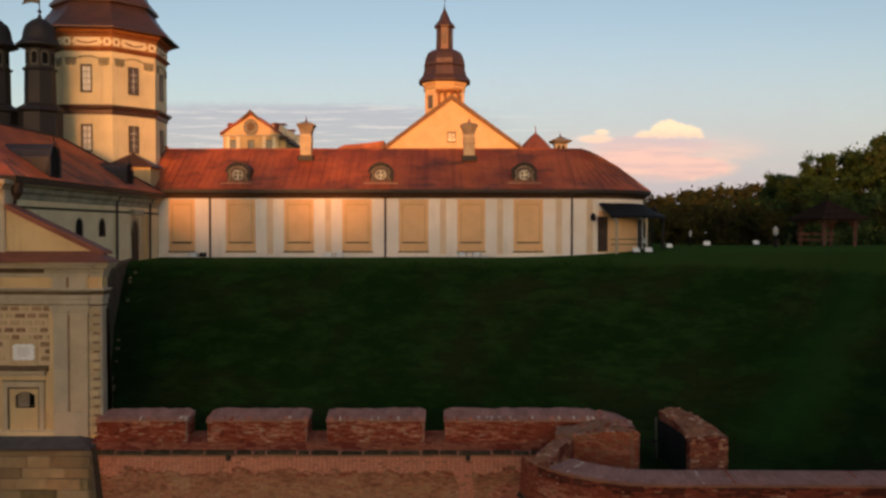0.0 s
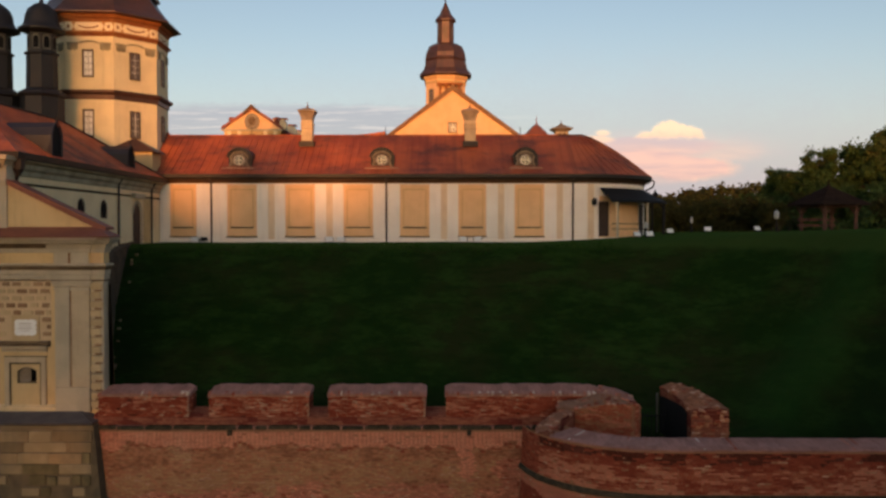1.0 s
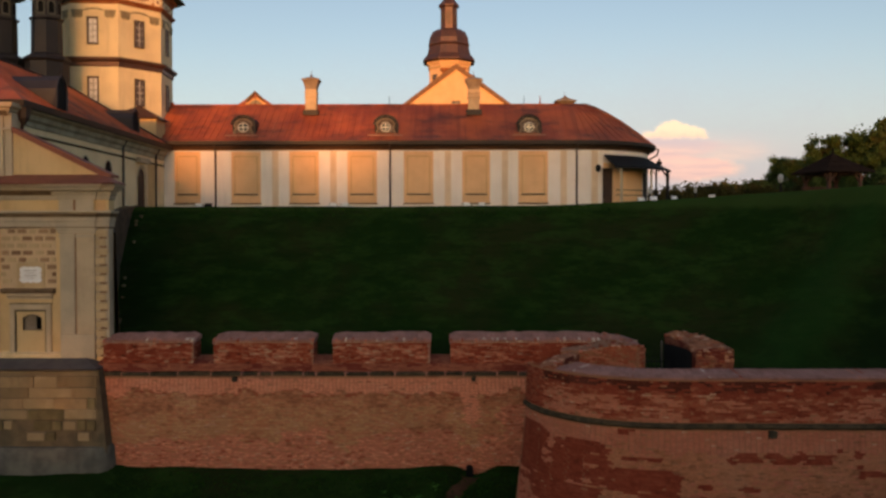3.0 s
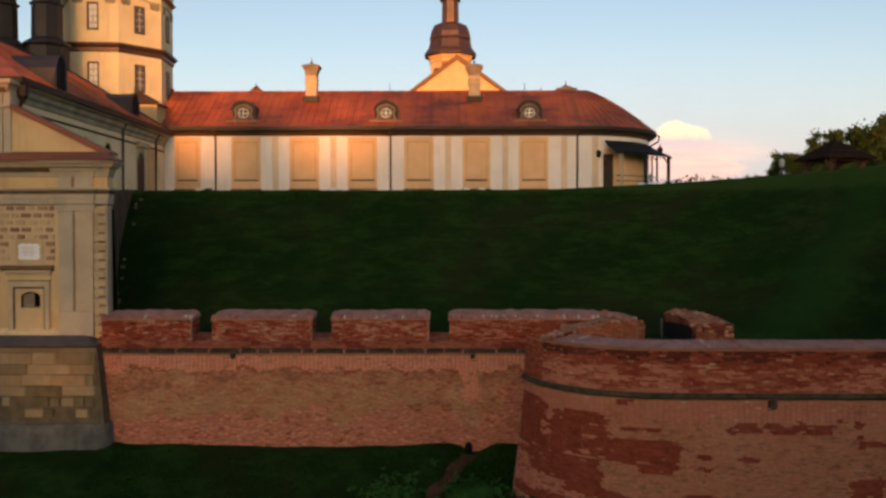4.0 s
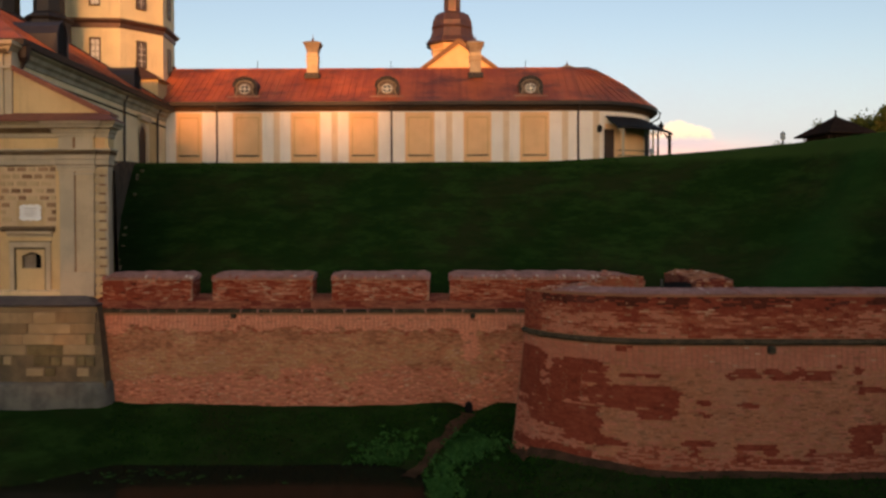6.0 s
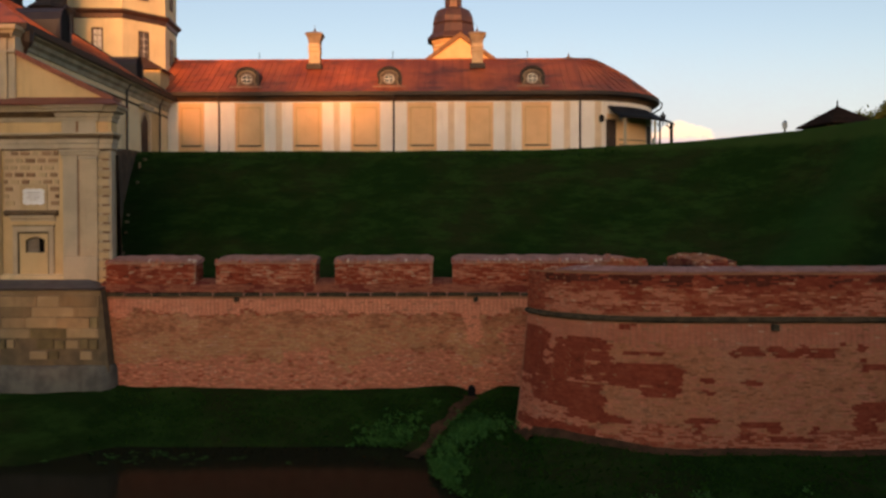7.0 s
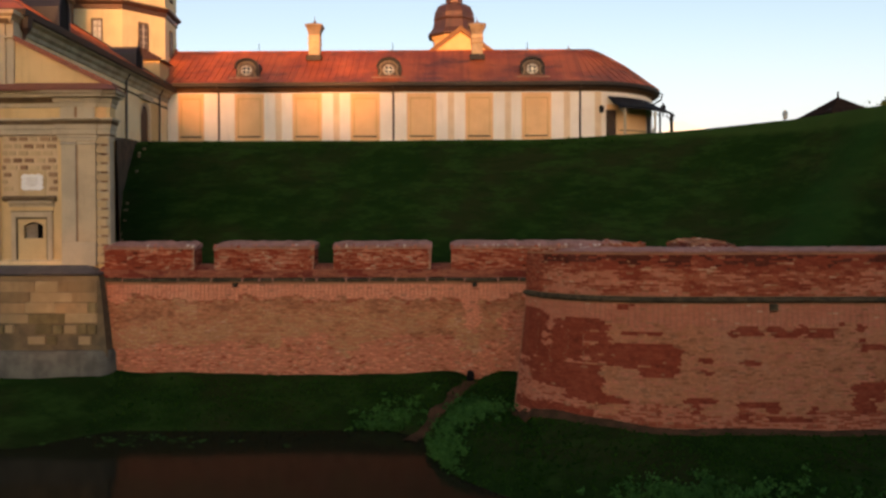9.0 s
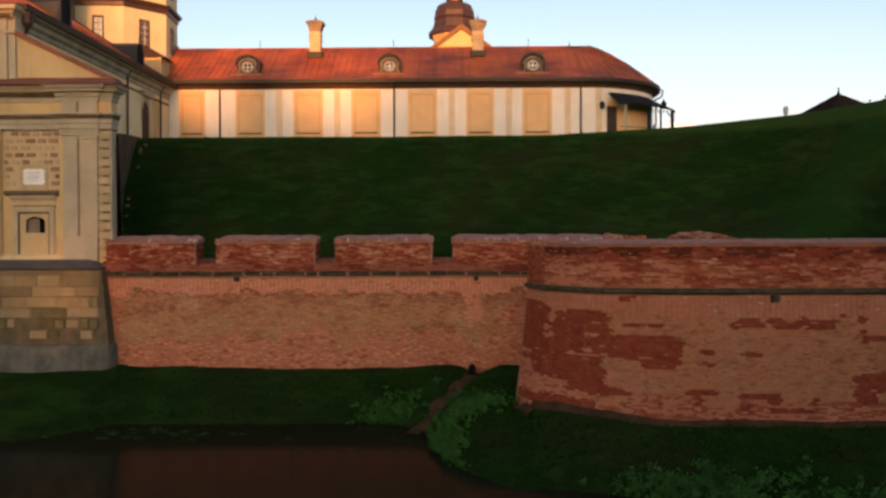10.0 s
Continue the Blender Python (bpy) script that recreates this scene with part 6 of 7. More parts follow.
def wing_dormer(parent, x):
    """A dark round-headed roof dormer with a pale scrolled stone front round an oval light."""
    y = 77.35
    ob = part("dormer", Geo().prism(arch(x, 2.0, 6.6, 8.42, 10, 0.75), y + 0.05, y + 3.4), M_EAVE, parent, "round-headed dormer with an oval light in a pale scrolled frame")
    g = Geo()
    outer, inner = arch(x, 2.22, 6.75, 8.56, 12, 0.88), arch(x, 1.9, 6.75, 8.42, 12, 0.75)
    for i in range(1, len(outer) - 1):
        a, b, c, d = outer[i], outer[i + 1], inner[i + 1], inner[i]
        for q in (((a, y - 0.25), (b, y - 0.25), (c, y - 0.25), (d, y - 0.25)), ((a, y - 0.25), (a, y + 2.4), (b, y + 2.4), (b, y - 0.25)), ((d, y - 0.25), (c, y - 0.25), (c, y + 0.2), (d, y + 0.2))):
            g.face([(p[0], yy, p[1]) for p, yy in q])
    part("hood", g, M_EAVE, ob, "dark metal hood")
    part("base", Geo().box(x - 1.5, x + 1.5, y - 0.6, y + 0.4, 6.42, 6.74, 0.05), M_SILL, ob, "pale worn sill slab")
    # the scrolled front: wide foot, drawn-in waist, round head
    half = ((0.86, 6.72), (0.88, 6.95), (0.74, 7.12), (0.7, 7.45), (0.84, 7.62), (0.84, 7.8), (0.66, 7.98), (0.4, 8.14), (0.0, 8.22))
    prof = [(x - w, z) for w, z in half] + [(x + w, z) for w, z in reversed(half[:-1])]
    part("front", Geo().prism(list(reversed(prof)), y - 0.16, y + 0.1), M_DARKFRAME, ob, "dark scrolled front")
    for side in (-1, 1):
        g = Geo().tube([(x + side * w, y - 0.18, v) for w, v in ((0.84, 6.8), (0.78, 7.05), (0.68, 7.3), (0.72, 7.55), (0.8, 7.72), (0.62, 7.95), (0.36, 8.12), (0.0, 8.18))], 0.075, 5)
        part("scroll", g, M_DORMER, ob, "pale scrolled moulding")
    n = 16
    g = Geo()
    for k in range(n):
        a, b = 2 * math.pi * k / n, 2 * math.pi * (k + 1) / n
        pts = [(x + r * 1.12 * math.cos(t), y - 0.24, 7.42 + r * math.sin(t)) for r, t in ((0.45, a), (0.45, b), (0.36, b), (0.36, a))]
        g.face(list(reversed(pts)))
        g.face([(pts[0][0], y - 0.1, pts[0][2]), (pts[1][0], y - 0.1, pts[1][2]), pts[1], pts[0]])
        g.face([pts[3], pts[2], (pts[2][0], y - 0.1, pts[2][2]), (pts[3][0], y - 0.1, pts[3][2])])
    part("oval_frame", g, M_WHITE_DULL, ob, "pale oval frame")
    g = Geo()
    g.face([(x + 0.48 * math.cos(2 * math.pi * k / n), y - 0.172, 7.42 + 0.43 * math.sin(2 * math.pi * k / n)) for k in range(n)])
    part("oval_light", g, M_GLASS, ob, "dark oval pane")
    g = Geo().box(x - 0.03, x + 0.03, y - 0.2, y - 0.165, 7.0, 7.84)
    g.box(x - 0.46, x + 0.46, y - 0.195, y - 0.165, 7.39, 7.45)
    part("glazing_cross", g, M_FRAME, ob)


def flue_turret(parent, x, y):
    """A squat plastered flue with small arched openings under a flared pyramid cap."""
    w = 0.68
    path = [(x - w, y - w), (x + w, y - w), (x + w, y + w), (x - w, y + w)]
    c = part("flue_turret", Geo().box(x - w, x + w, y - w, y + w, 6.0, 11.8, 0.02), M_CHIMNEY, parent, "squat plastered flue with arched openings and a flared cap")
    part("cap", Geo().sweep(path, [(0.0, 11.6), (0.12, 11.72), (0.42, 11.86), (0.44, 11.96), (0.0, 12.12), (-0.5, 12.42), (-0.66, 12.5)], closed=True), M_DORMER, c, "flared pyramid cap")
    part("finial", Geo().lathe(x, y, [(0.1, 12.4), (0.12, 12.55), (0.03, 12.65), (0.02, 12.95)], 6), M_COPPER, c)
    for u in (-0.24, 0.24):
        part("opening", Geo().prism(arch(x + u, 0.26, 11.02, 11.46, 6), y - w - 0.012, y - w + 0.1), M_BLACK, c, "dark arched smoke opening")


def chimney(parent, x, y, z0, z1):
    g = Geo().box(x - 0.52, x + 0.52, y - 0.52, y + 0.52, z0, z1 - 0.9, 0.02)
    c = part("chimney", g, M_CHIMNEY, parent, "tall plastered chimney with a flared cap")
    path = [(x - 0.52, y - 0.52), (x + 0.52, y - 0.52), (x + 0.52, y + 0.52), (x - 0.52, y + 0.52)]
    for lower in (1.75, 1.35):
        part("band", Geo().sweep(path, [(-0.02, z1 - lower), (0.07, z1 - lower + 0.04), (0.07, z1 - lower + 0.16), (-0.02, z1 - lower + 0.2)], closed=True), M_CHIMNEY, c)
    part("flare", Geo().sweep(path, [(0.0, z1 - 0.92), (0.03, z1 - 0.7), (0.2, z1 - 0.22), (0.3, z1 - 0.12), (0.3, z1), (-0.2, z1 + 0.2), (-0.5, z1 + 0.3)], closed=True), M_DORMER, c, "flared cap")
    part("foot", Geo().sweep(path, [(0.0, z0 - 0.3), (0.04, z0 - 0.2), (0.04, z0 + 0.16), (0.0, z0 + 0.2)], closed=True), M_COPING, c)
    part("finial", Geo().lathe(x, y, [(0.12, z1 + 0.25), (0.1, z1 + 0.45), (0.03, z1 + 0.55), (0.02, z1 + 0.85)], 6), M_COPPER, c)


build_wing()


def build_porch():
    """A sheet awning that follows the rounded end, on thin posts, with a rail."""
    ob = thing("porch", (18, 77, 0.5), "dark sheet awning porch on thin posts round the wing's end", "porch")
    n = 14
    a0, a1 = -73.5, -15.0
    g = Geo()
    angle = [a0 + (a1 - a0) * k / n for k in range(n + 1)]
    top = [[(APSE_X + r * math.cos(radians(a)), APSE_Y + r * math.sin(radians(a)), z) for r, z in ((7.45, 4.95), (8.5, 4.35), (9.6, 3.8))] for a in angle]
    for p, q in zip(top, top[1:]):
        for k in range(2):
            g.face([p[k + 1], q[k + 1], q[k], p[k]])
            g.face([(x, y, z - 0.07) for x, y, z in (p[k], q[k], q[k + 1], p[k + 1])])
        g.face([(p[2][0], p[2][1], p[2][2] - 0.22), (q[2][0], q[2][1], q[2][2] - 0.22), q[2], p[2]])
    part("awning", g, M_AWNING, ob, "dark grey sheet awning")
    for a, thick, mat in ((-69, 0.12, M_STONE), (-47, 0.1, M_STONE), (-42, 0.09, M_IRON), (-24, 0.11, M_IRON), (-19, 0.1, M_IRON)):
        x, y = APSE_X + 9.4 * math.cos(radians(a)), APSE_Y + 9.4 * math.sin(radians(a))
        post = part("post", Geo().tube([(x, y, float(ground_z(x, y)) - 0.2), (x, y, 3.8)], thick, 6), mat, ob)
        part("brace", Geo().tube([(x, y, 3.1), (x - 0.45, y + 0.2, 3.75)], thick * 0.5, 5), mat, post)
    g = Geo()
    for z in (1.25, 1.7):
        g.tube([(APSE_X + 9.3 * math.cos(radians(a)), APSE_Y + 9.3 * math.sin(radians(a)), z) for a in range(-72, -40, 6)], 0.035, 5)
    part("railing", g, M_IRON, ob)
    for a, w, h, m, nm in ((-71, 0.5, 3.1, M_DOOR, "door"), (-30, 0.6, 2.9, M_DOOR, "door")):
        o = Vector((math.cos(radians(a)), math.sin(radians(a))))
        s = Vector((-o.y, o.x))
        c = Vector((APSE_X, APSE_Y)) + o * (APSE_R + 0.04)
        g = Geo()
        q = [(c + s * u, z) for u, z in ((-w, 0.6), (w, 0.6), (w, 0.6 + h), (-w, 0.6 + h))]
        g.face([(p.x, p.y, z) for p, z in q])
        part(nm, g, m, ob, "dark panelled door under the awning")
    g = Geo().sweep(apse_path(APSE_R, -74, -35, 8), [(-0.01, 0.5), (0.03, 0.5), (0.03, 4.2), (-0.01, 4.2)])
    part("ochre_wall_panel", g, M_OCHRE, ob)
    lamp = thing("wall_lamp", (13.3, 76.2, 3.6), "dark wall lantern on a bracket", "lamp")
    part("bracket", Geo().tube([(13.35, 76.6, 3.9), (13.3, 76.0, 3.95), (13.2, 75.9, 3.8)], 0.03, 5), M_IRON, lamp)
    part("lantern", Geo().lathe(13.2, 75.9, [(0.05, 3.3), (0.2, 3.4), (0.24, 3.8), (0.05, 4.0)], 6), M_IRON, lamp)
    lamp2 = thing("awning_lamp", (19.7, 80.6, 4.0), "small dark lantern standing on the awning", "lamp")
    part("lantern", Geo().lathe(19.7, 80.6, [(0.06, 3.6), (0.06, 4.1), (0.22, 4.15), (0.28, 4.5), (0.07, 4.75), (0.02, 4.95)], 6), M_IRON, lamp2)


build_porch()


# ---- buildings behind the wing ----
def build_palace():
    y = 115.0
    ob = thing("palace_block", (1, 125, 0), "yellow palace block with a wide gable and red roof", "building")
    gx0, gx1, ax, az, bz = -8.6, 11.2, 1.15, 19.75, 12.4
    part("gable_wall", Geo().prism([(gx0, 0), (gx1, 0), (gx1, bz), (ax, az), (gx0, bz)], y, y + 1), M_OCHRE, ob)
    part("raking_coping", Geo().prism([(gx0 - 0.6, bz - 0.35), (ax, az - 0.05), (gx1 + 0.6, bz - 0.35), (gx1 + 0.6, bz + 0.1), (ax, az + 0.6), (gx0 - 0.6, bz + 0.1)], y - 0.5, y + 0.8), M_TAN_DARK, ob, "brown raking coping")
    g = Geo()
    g.face([(gx0 - 0.5, y, bz), (ax, y, az + 0.3), (ax, y + 25, az + 0.3), (gx0 - 0.5, y + 25, bz)])
    g.face([(ax, y, az + 0.3), (gx1 + 0.5, y, bz), (gx1 + 0.5, y + 25, bz), (ax, y + 25, az + 0.3)])
    part("roof", g, M_ROOF, ob)
    sash(ob, (1.15, y, 14.75), (1, 0), 1.0, 1.2, bars=(2, 2))
    g = Geo().prism([(-14.2, 10.5), (gx0 + 0.6, 10.5), (gx0 + 0.6, 14.5), (-10.5, 14.15), (-13.4, 13.9), (-14.2, 13.5)], y + 2, y + 12)
    part("side_roof", g, M_ROOF, ob)
    part("roof_edge", Geo().box(gx1 - 0.4, gx1 + 3.5, y + 1, y + 9, 10.0, 12.9), M_ROOF, ob)


def build_spire():
    x, y = 0.3, 163.0
    ob = thing("church_tower", (x, y, 0), "slim yellow tower under a dark copper dome, lantern and spire", "tower")
    t = math.pi / 8
    part("drum", Geo().lathe(x, y, [(3.95, 0), (3.95, 28.9), (4.3, 29.2), (4.5, 29.65)], 8, t), M_OCHRE, ob)
    part("frieze", Geo().lathe(x, y, [(4.0, 28.3), (4.2, 28.4), (4.2, 28.6), (4.0, 28.7)], 8, t), M_YELLOW, ob)
    part("dome", Geo().lathe(x, y, [(4.75, 29.6), (5.2, 29.8), (5.15, 30.05), (4.35, 31.0), (3.95, 32.6), (4.15, 32.9), (4.0, 33.2), (3.9, 34.0), (3.3, 35.3), (2.3, 35.9), (1.75, 36.0)], 8, t), M_COPPER, ob, "dark copper bell dome")
    part("lantern_stage", Geo().lathe(x, y, [(1.7, 35.9), (1.65, 40.0), (1.95, 40.3)], 8, t), M_COPPER, ob)
    for k in range(8):
        a = math.pi / 4 * k
        o = Vector((math.cos(a), math.sin(a)))
        s = Vector((-o.y, o.x))
        c = Vector((x, y)) + o * 1.6
        g = Geo()
        g.face([(c.x + s.x * u, c.y + s.y * u, v) for u, v in arch(0, 0.6, 36.8, 39.2, 6)])
        part("lantern_opening", g, M_DARKFRAME, ob, "dark lantern opening")
    part("spire", Geo().lathe(x, y, [(2.05, 40.2), (2.05, 40.4), (1.2, 41.4), (0.6, 42.8), (0.12, 43.8), (0.2, 44.0), (0.05, 44.2)], 8, t), M_COPPER, ob)
    part("cross", Geo().tube([(x, y, 44.1), (x, y, 45.6)], 0.06, 5), M_IRON, ob)
    for a in (-math.pi / 2, -math.pi / 4, -3 * math.pi / 4):
        o = Vector((math.cos(a), math.sin(a)))
        m = Vector((x, y)) + o * 3.67
        sash(ob, (m.x, m.y, 26.0), (-o.y, o.x), 0.9, 2.2, bars=(1, 1))
    # an ornate aedicule before the drum
    bay = part("pedimented_bay", Geo().prism([(-0.9, 20), (3.0, 20), (3.0, 27.0), (-0.9, 27.0)], y - 4.6, y - 3.4), M_OCHRE_DEEP, ob, "carved ochre aedicule")
    part("bay_cornice", Geo().prism([(-1.3, 27.6), (3.4, 27.6), (3.4, 28.0), (-1.3, 28.0)], y - 5.0, y - 3.4), M_RUST_BROWN, bay)
    for cx in (-0.7, 0.4, 1.6, 2.8):
        part("colonnette", Geo().lathe(cx, y - 4.7, [(0.28, 24.5), (0.22, 25.0), (0.22, 27.0), (0.36, 27.6)], 6), M_RUST_BROWN, bay)


def build_far_pediment():
    y = 173.0
    ob = thing("pediment_block", (-38, y, 0), "distant yellow block with a carved pediment", "building")
    cx, w, bz, az = -38.3, 5.6, 21.3, 25.6
    part("wall", Geo().box(cx - w, cx + w, y, y + 14, 0, bz), M_YELLOW, ob)
    part("tympanum", Geo().prism([(cx - w, bz), (cx + w, bz), (cx, az)], y - 0.1, y + 1), M_OCHRE, ob)
    part("raking_cornice", Geo().prism([(cx - w - 0.5, bz - 0.1), (cx, az - 0.5), (cx + w + 0.5, bz - 0.1), (cx + w + 0.5, bz + 0.4), (cx, az + 0.25), (cx - w - 0.5, bz + 0.4)], y - 0.6, y + 0.6), M_COPING, ob)
    part("cornice", Geo().box(cx - w - 0.5, cx + w + 0.5, y - 0.5, y + 0.2, bz - 0.35, bz - 0.05), M_STONE, ob)
    for r, z, mat in ((1.5, 22.75, M_DORMER), (0.75, 22.85, M_SOOT_SHADE)):
        g = Geo().lathe(0, 0, [(r, -0.1), (r, 0.12), (r * 0.8, 0.2), (0.0001, 0.24)], 12)
        g.v = [(cx + a, y - 0.35 - d - (0.1 if r < 1 else 0), z + b * 1.15) for a, b, d in g.v]
        g.f = [tuple(reversed(f)) for f in g.f]
        part("relief", g, mat, ob, "carved round coat relief")
    part("crest_moulding", Geo().tube([(cx - 1.7, y - 0.7, 24.3), (cx, y - 0.7, 25.95), (cx + 1.7, y - 0.7, 24.3)], 0.32, 5), M_SOOT_SHADE, ob, "dark weathered crest of the pediment")
    for q in (-4.6, -2.6, 2.6, 4.6):
        part("lesene", Geo().box(cx + q - 0.35, cx + q + 0.35, y - 0.2, y + 0.1, 10, bz - 0.3), M_CREAM, ob)
    g = Geo()
    g.face([(cx - w - 0.4, y, bz + 0.3), (cx, y, az + 0.2), (cx, y + 16, az + 0.2), (cx - w - 0.4, y + 16, bz + 0.3)])
    g.face([(cx, y, az + 0.2), (cx + w + 0.4, y, bz + 0.3), (cx + w + 0.4, y + 16, bz + 0.3), (cx, y + 16, az + 0.2)])
    part("roof", g, M_ROOF, ob)
    for x in (cx - 4.6, cx + 4.6):
        part("roof_urn", Geo().lathe(x, y + 2, [(0.5, 22.0), (0.5, 23.2), (0.75, 23.4), (0.5, 23.9)], 8), M_COPING, ob)
    for x in (cx - 3.6, cx, cx + 3.6):
        sash(ob, (x, y, 19.2), (1, 0), 1.1, 1.9, bars=(1, 1))
    part("side_range", Geo().box(cx + w, cx + w + 1.2, y + 1, y + 40, 0, 20.3), M_YELLOW, ob)
    g = Geo()
    g.face([(cx + w + 1.6, y + 0.5, 20.2), (cx + w + 1.6, y + 40, 20.2), (cx + 1.0, y + 40, 25.0), (cx + 1.0, y + 0.5, 25.0)])
    part("side_roof", g, M_ROOF, ob)
    part("side_gutter", Geo().box(cx + w + 1.1, cx + w + 1.8, y + 0.4, y + 40, 19.9, 20.3), M_EAVE, ob, "dark gutter")
    for k in range(3):
        dy = y + 5 + k * 11
        dm = part("attic_dormer", Geo().prism([(cx + w - 2.2, 21.6), (cx + w + 0.4, 21.6), (cx + w + 0.4, 23.2), (cx + w - 0.4, 23.9), (cx + w - 2.2, 23.9)], dy - 0.9, dy + 0.9), M_CREAM, ob, "small pale attic dormer")
        part("roof", Geo().box(cx + w - 2.4, cx + w + 0.6, dy - 1.1, dy + 1.1, 23.8, 24.05, 0.1), M_ROOF, dm)


def build_turret():
    x, y = 12.6, 118.0
    ob = thing("corner_turret", (x, y, 0), "small red pointed turret roof", "turret")
    part("wall", Geo().lathe(x, y, [(1.9, 0), (1.9, 12.4)], 8), M_YELLOW, ob)
    part("roof", Geo().lathe(x, y, [(3.0, 12.3), (2.9, 12.7), (1.6, 14.2), (0.6, 15.2), (0.1, 15.6), (0.04, 16.6)], 8), M_LEANTO, ob, "dull red pointed sheet roof")


build_palace(), build_spire(), build_far_pediment(), build_turret()


# ---- on the lawn ----
def build_gazebo():
    cx, cy = 35.85, 80.6
    z = float(ground_z(cx, cy))
    ob = thing("gazebo", (cx, cy, z), "open timber gazebo with a dark pyramid roof", "gazebo")
    turn = radians(14)

    def at(u, v):
        return (cx + u * math.cos(turn) - v * math.sin(turn), cy + u * math.sin(turn) + v * math.cos(turn))

    g = Geo()
    e = 2.55
    c = [at(-e, -e), at(e, -e), at(e, e), at(-e, e)]
    for k in range(4):
        a, b = c[k], c[(k + 1) % 4]
        for s in range(4):
            t0, t1 = s / 4, (s + 1) / 4
            m = [(p[0] + (cx - p[0]) * t, p[1] + (cy - p[1]) * t, 3.56 + 1.78 * t - 0.02 * (t == t1)) for p, t in ((a, t0), (b, t0), (b, t1), (a, t1))]
            g.face(m if s < 3 else m[:3])
        g.face([(*b, 3.42), (*a, 3.42), (*a, 3.56), (*b, 3.56)][::-1])
    g.face([(*p, 3.42) for p in reversed(c)])
    part("roof", g, M_SHINGLE, ob, "dark shingled pyramid roof")
    part("finial", Geo().lathe(cx, cy, [(0.16, 5.24), (0.09, 5.42), (0.06, 5.85)], 6), M_SHINGLE, ob)
    for u in (-1.65, 1.65):
        for v in (-1.65, 1.65):
            x, y = at(u, v)
            p = part("post", Geo().box(x - 0.14, x + 0.14, y - 0.14, y + 0.14, z - 0.1, 3.45, 0.03), M_WOOD, ob)
            for du, dv in ((-0.8 * np.sign(u), 0), (0.55 * np.sign(u), 0), (0, -0.8 * np.sign(v))):
                x2, y2 = at(u + du, v + dv)
                part("brace", Geo().tube([(x, y, 2.5), (x2, y2, 3.4)], 0.09, 5), M_WOOD, p)
    g = Geo()
    for k in range(4):
        (u0, v0), (u1, v1) = [((-1.65, -1.65), (1.65, -1.65)), ((1.65, -1.65), (1.65, 1.65)), ((1.65, 1.65), (-1.65, 1.65)), ((-1.65, 1.65), (-1.65, -1.65))][k]
        g.tube([(*at(u0, v0), 3.3), (*at(u1, v1), 3.3)], 0.1, 4)
    part("wall_plate", g, M_WOOD, ob)
    p0, p1 = at(-2.0, 1.65), at(2.0, 1.65)
    part("bench", Geo().tube([(*p0, z + 0.55), (*p1, z + 0.55)], 0.16, 4), M_WOOD, ob)
    part("back_panel", Geo().tube([(*p0, z + 1.1), (*p1, z + 1.1)], 0.2, 4), M_WOOD, ob)


M_LAMP = plain("dull_white_glass", (0.42, 0.43, 0.42), (0.34, 0.35, 0.34), 3.0, rough=0.4, stain=0.1)


def bollard(x, y, h, head):
    z = float(ground_z(x, y))
    ob = thing("garden_lamp", (x, y, z), "pale garden lamp with a white lantern on the lawn", "lamp", "garden lamps")
    part("post", Geo().lathe(x, y, [(0.14, z - 0.1), (0.1, z + 0.15), (0.07, z + h * 0.6)], 8), M_IRON, ob)
    part("lantern", Geo().lathe(x, y, [(0.1, z + h * 0.58), (head, z + h * 0.65), (head * 1.1, z + h * 0.9), (0.05, z + h)], 8), M_LAMP, ob, "white lantern head")


def floodlight(x, y, turn, white=True):
    z = float(ground_z(x, y))
    ob = thing("floodlight", (x, y, z), "small box floodlight standing on the grass", "floodlight", "floodlights on the lawn")
    c, s = math.cos(turn), math.sin(turn)
    g = Geo().box(-0.3, 0.3, -0.12, 0.12, 0.14, 0.5, 0.03)
    g.v = [(x + a * c - (b + (d - 0.16) * 0.5) * s, y + a * s + (b + (d - 0.16) * 0.5) * c, z + d) for a, b, d in g.v]
    part("housing", g, M_WHITE if white else M_IRON, ob, "white enamel housing" if white else "dark metal housing")
    part("yoke", Geo().tube([(x - 0.36, y, z + 0.42), (x - 0.36, y, z + 0.02), (x + 0.36, y, z + 0.02), (x + 0.36, y, z + 0.42)], 0.03, 5), M_IRON, ob)


build_gazebo()
bollard(27.45, 71.3, 1.75, 0.2)
bollard(24.2, 84.5, 1.5, 0.12)
bollard(17.6, 75.2, 1.3, 0.18)
for x, y, t, w in ((-21.6, 74.6, 0.2, True), (-20.7, 74.2, -0.2, False), (-9.9, 74.4, 0.5, True), (-8.9, 74.4, 0.0, True), (1.65, 74.4, 0.5, True), (2.9, 74.4, -0.1, True),
                   (16.6, 74.0, 0.3, True), (17.4, 73.0, 0.1, True), (20.6, 78.5, 0.4, True), (24.6, 80.5, -0.3, True), (29.6, 81.5, 0.4, True)):
    floodlight(x, y, t, w)


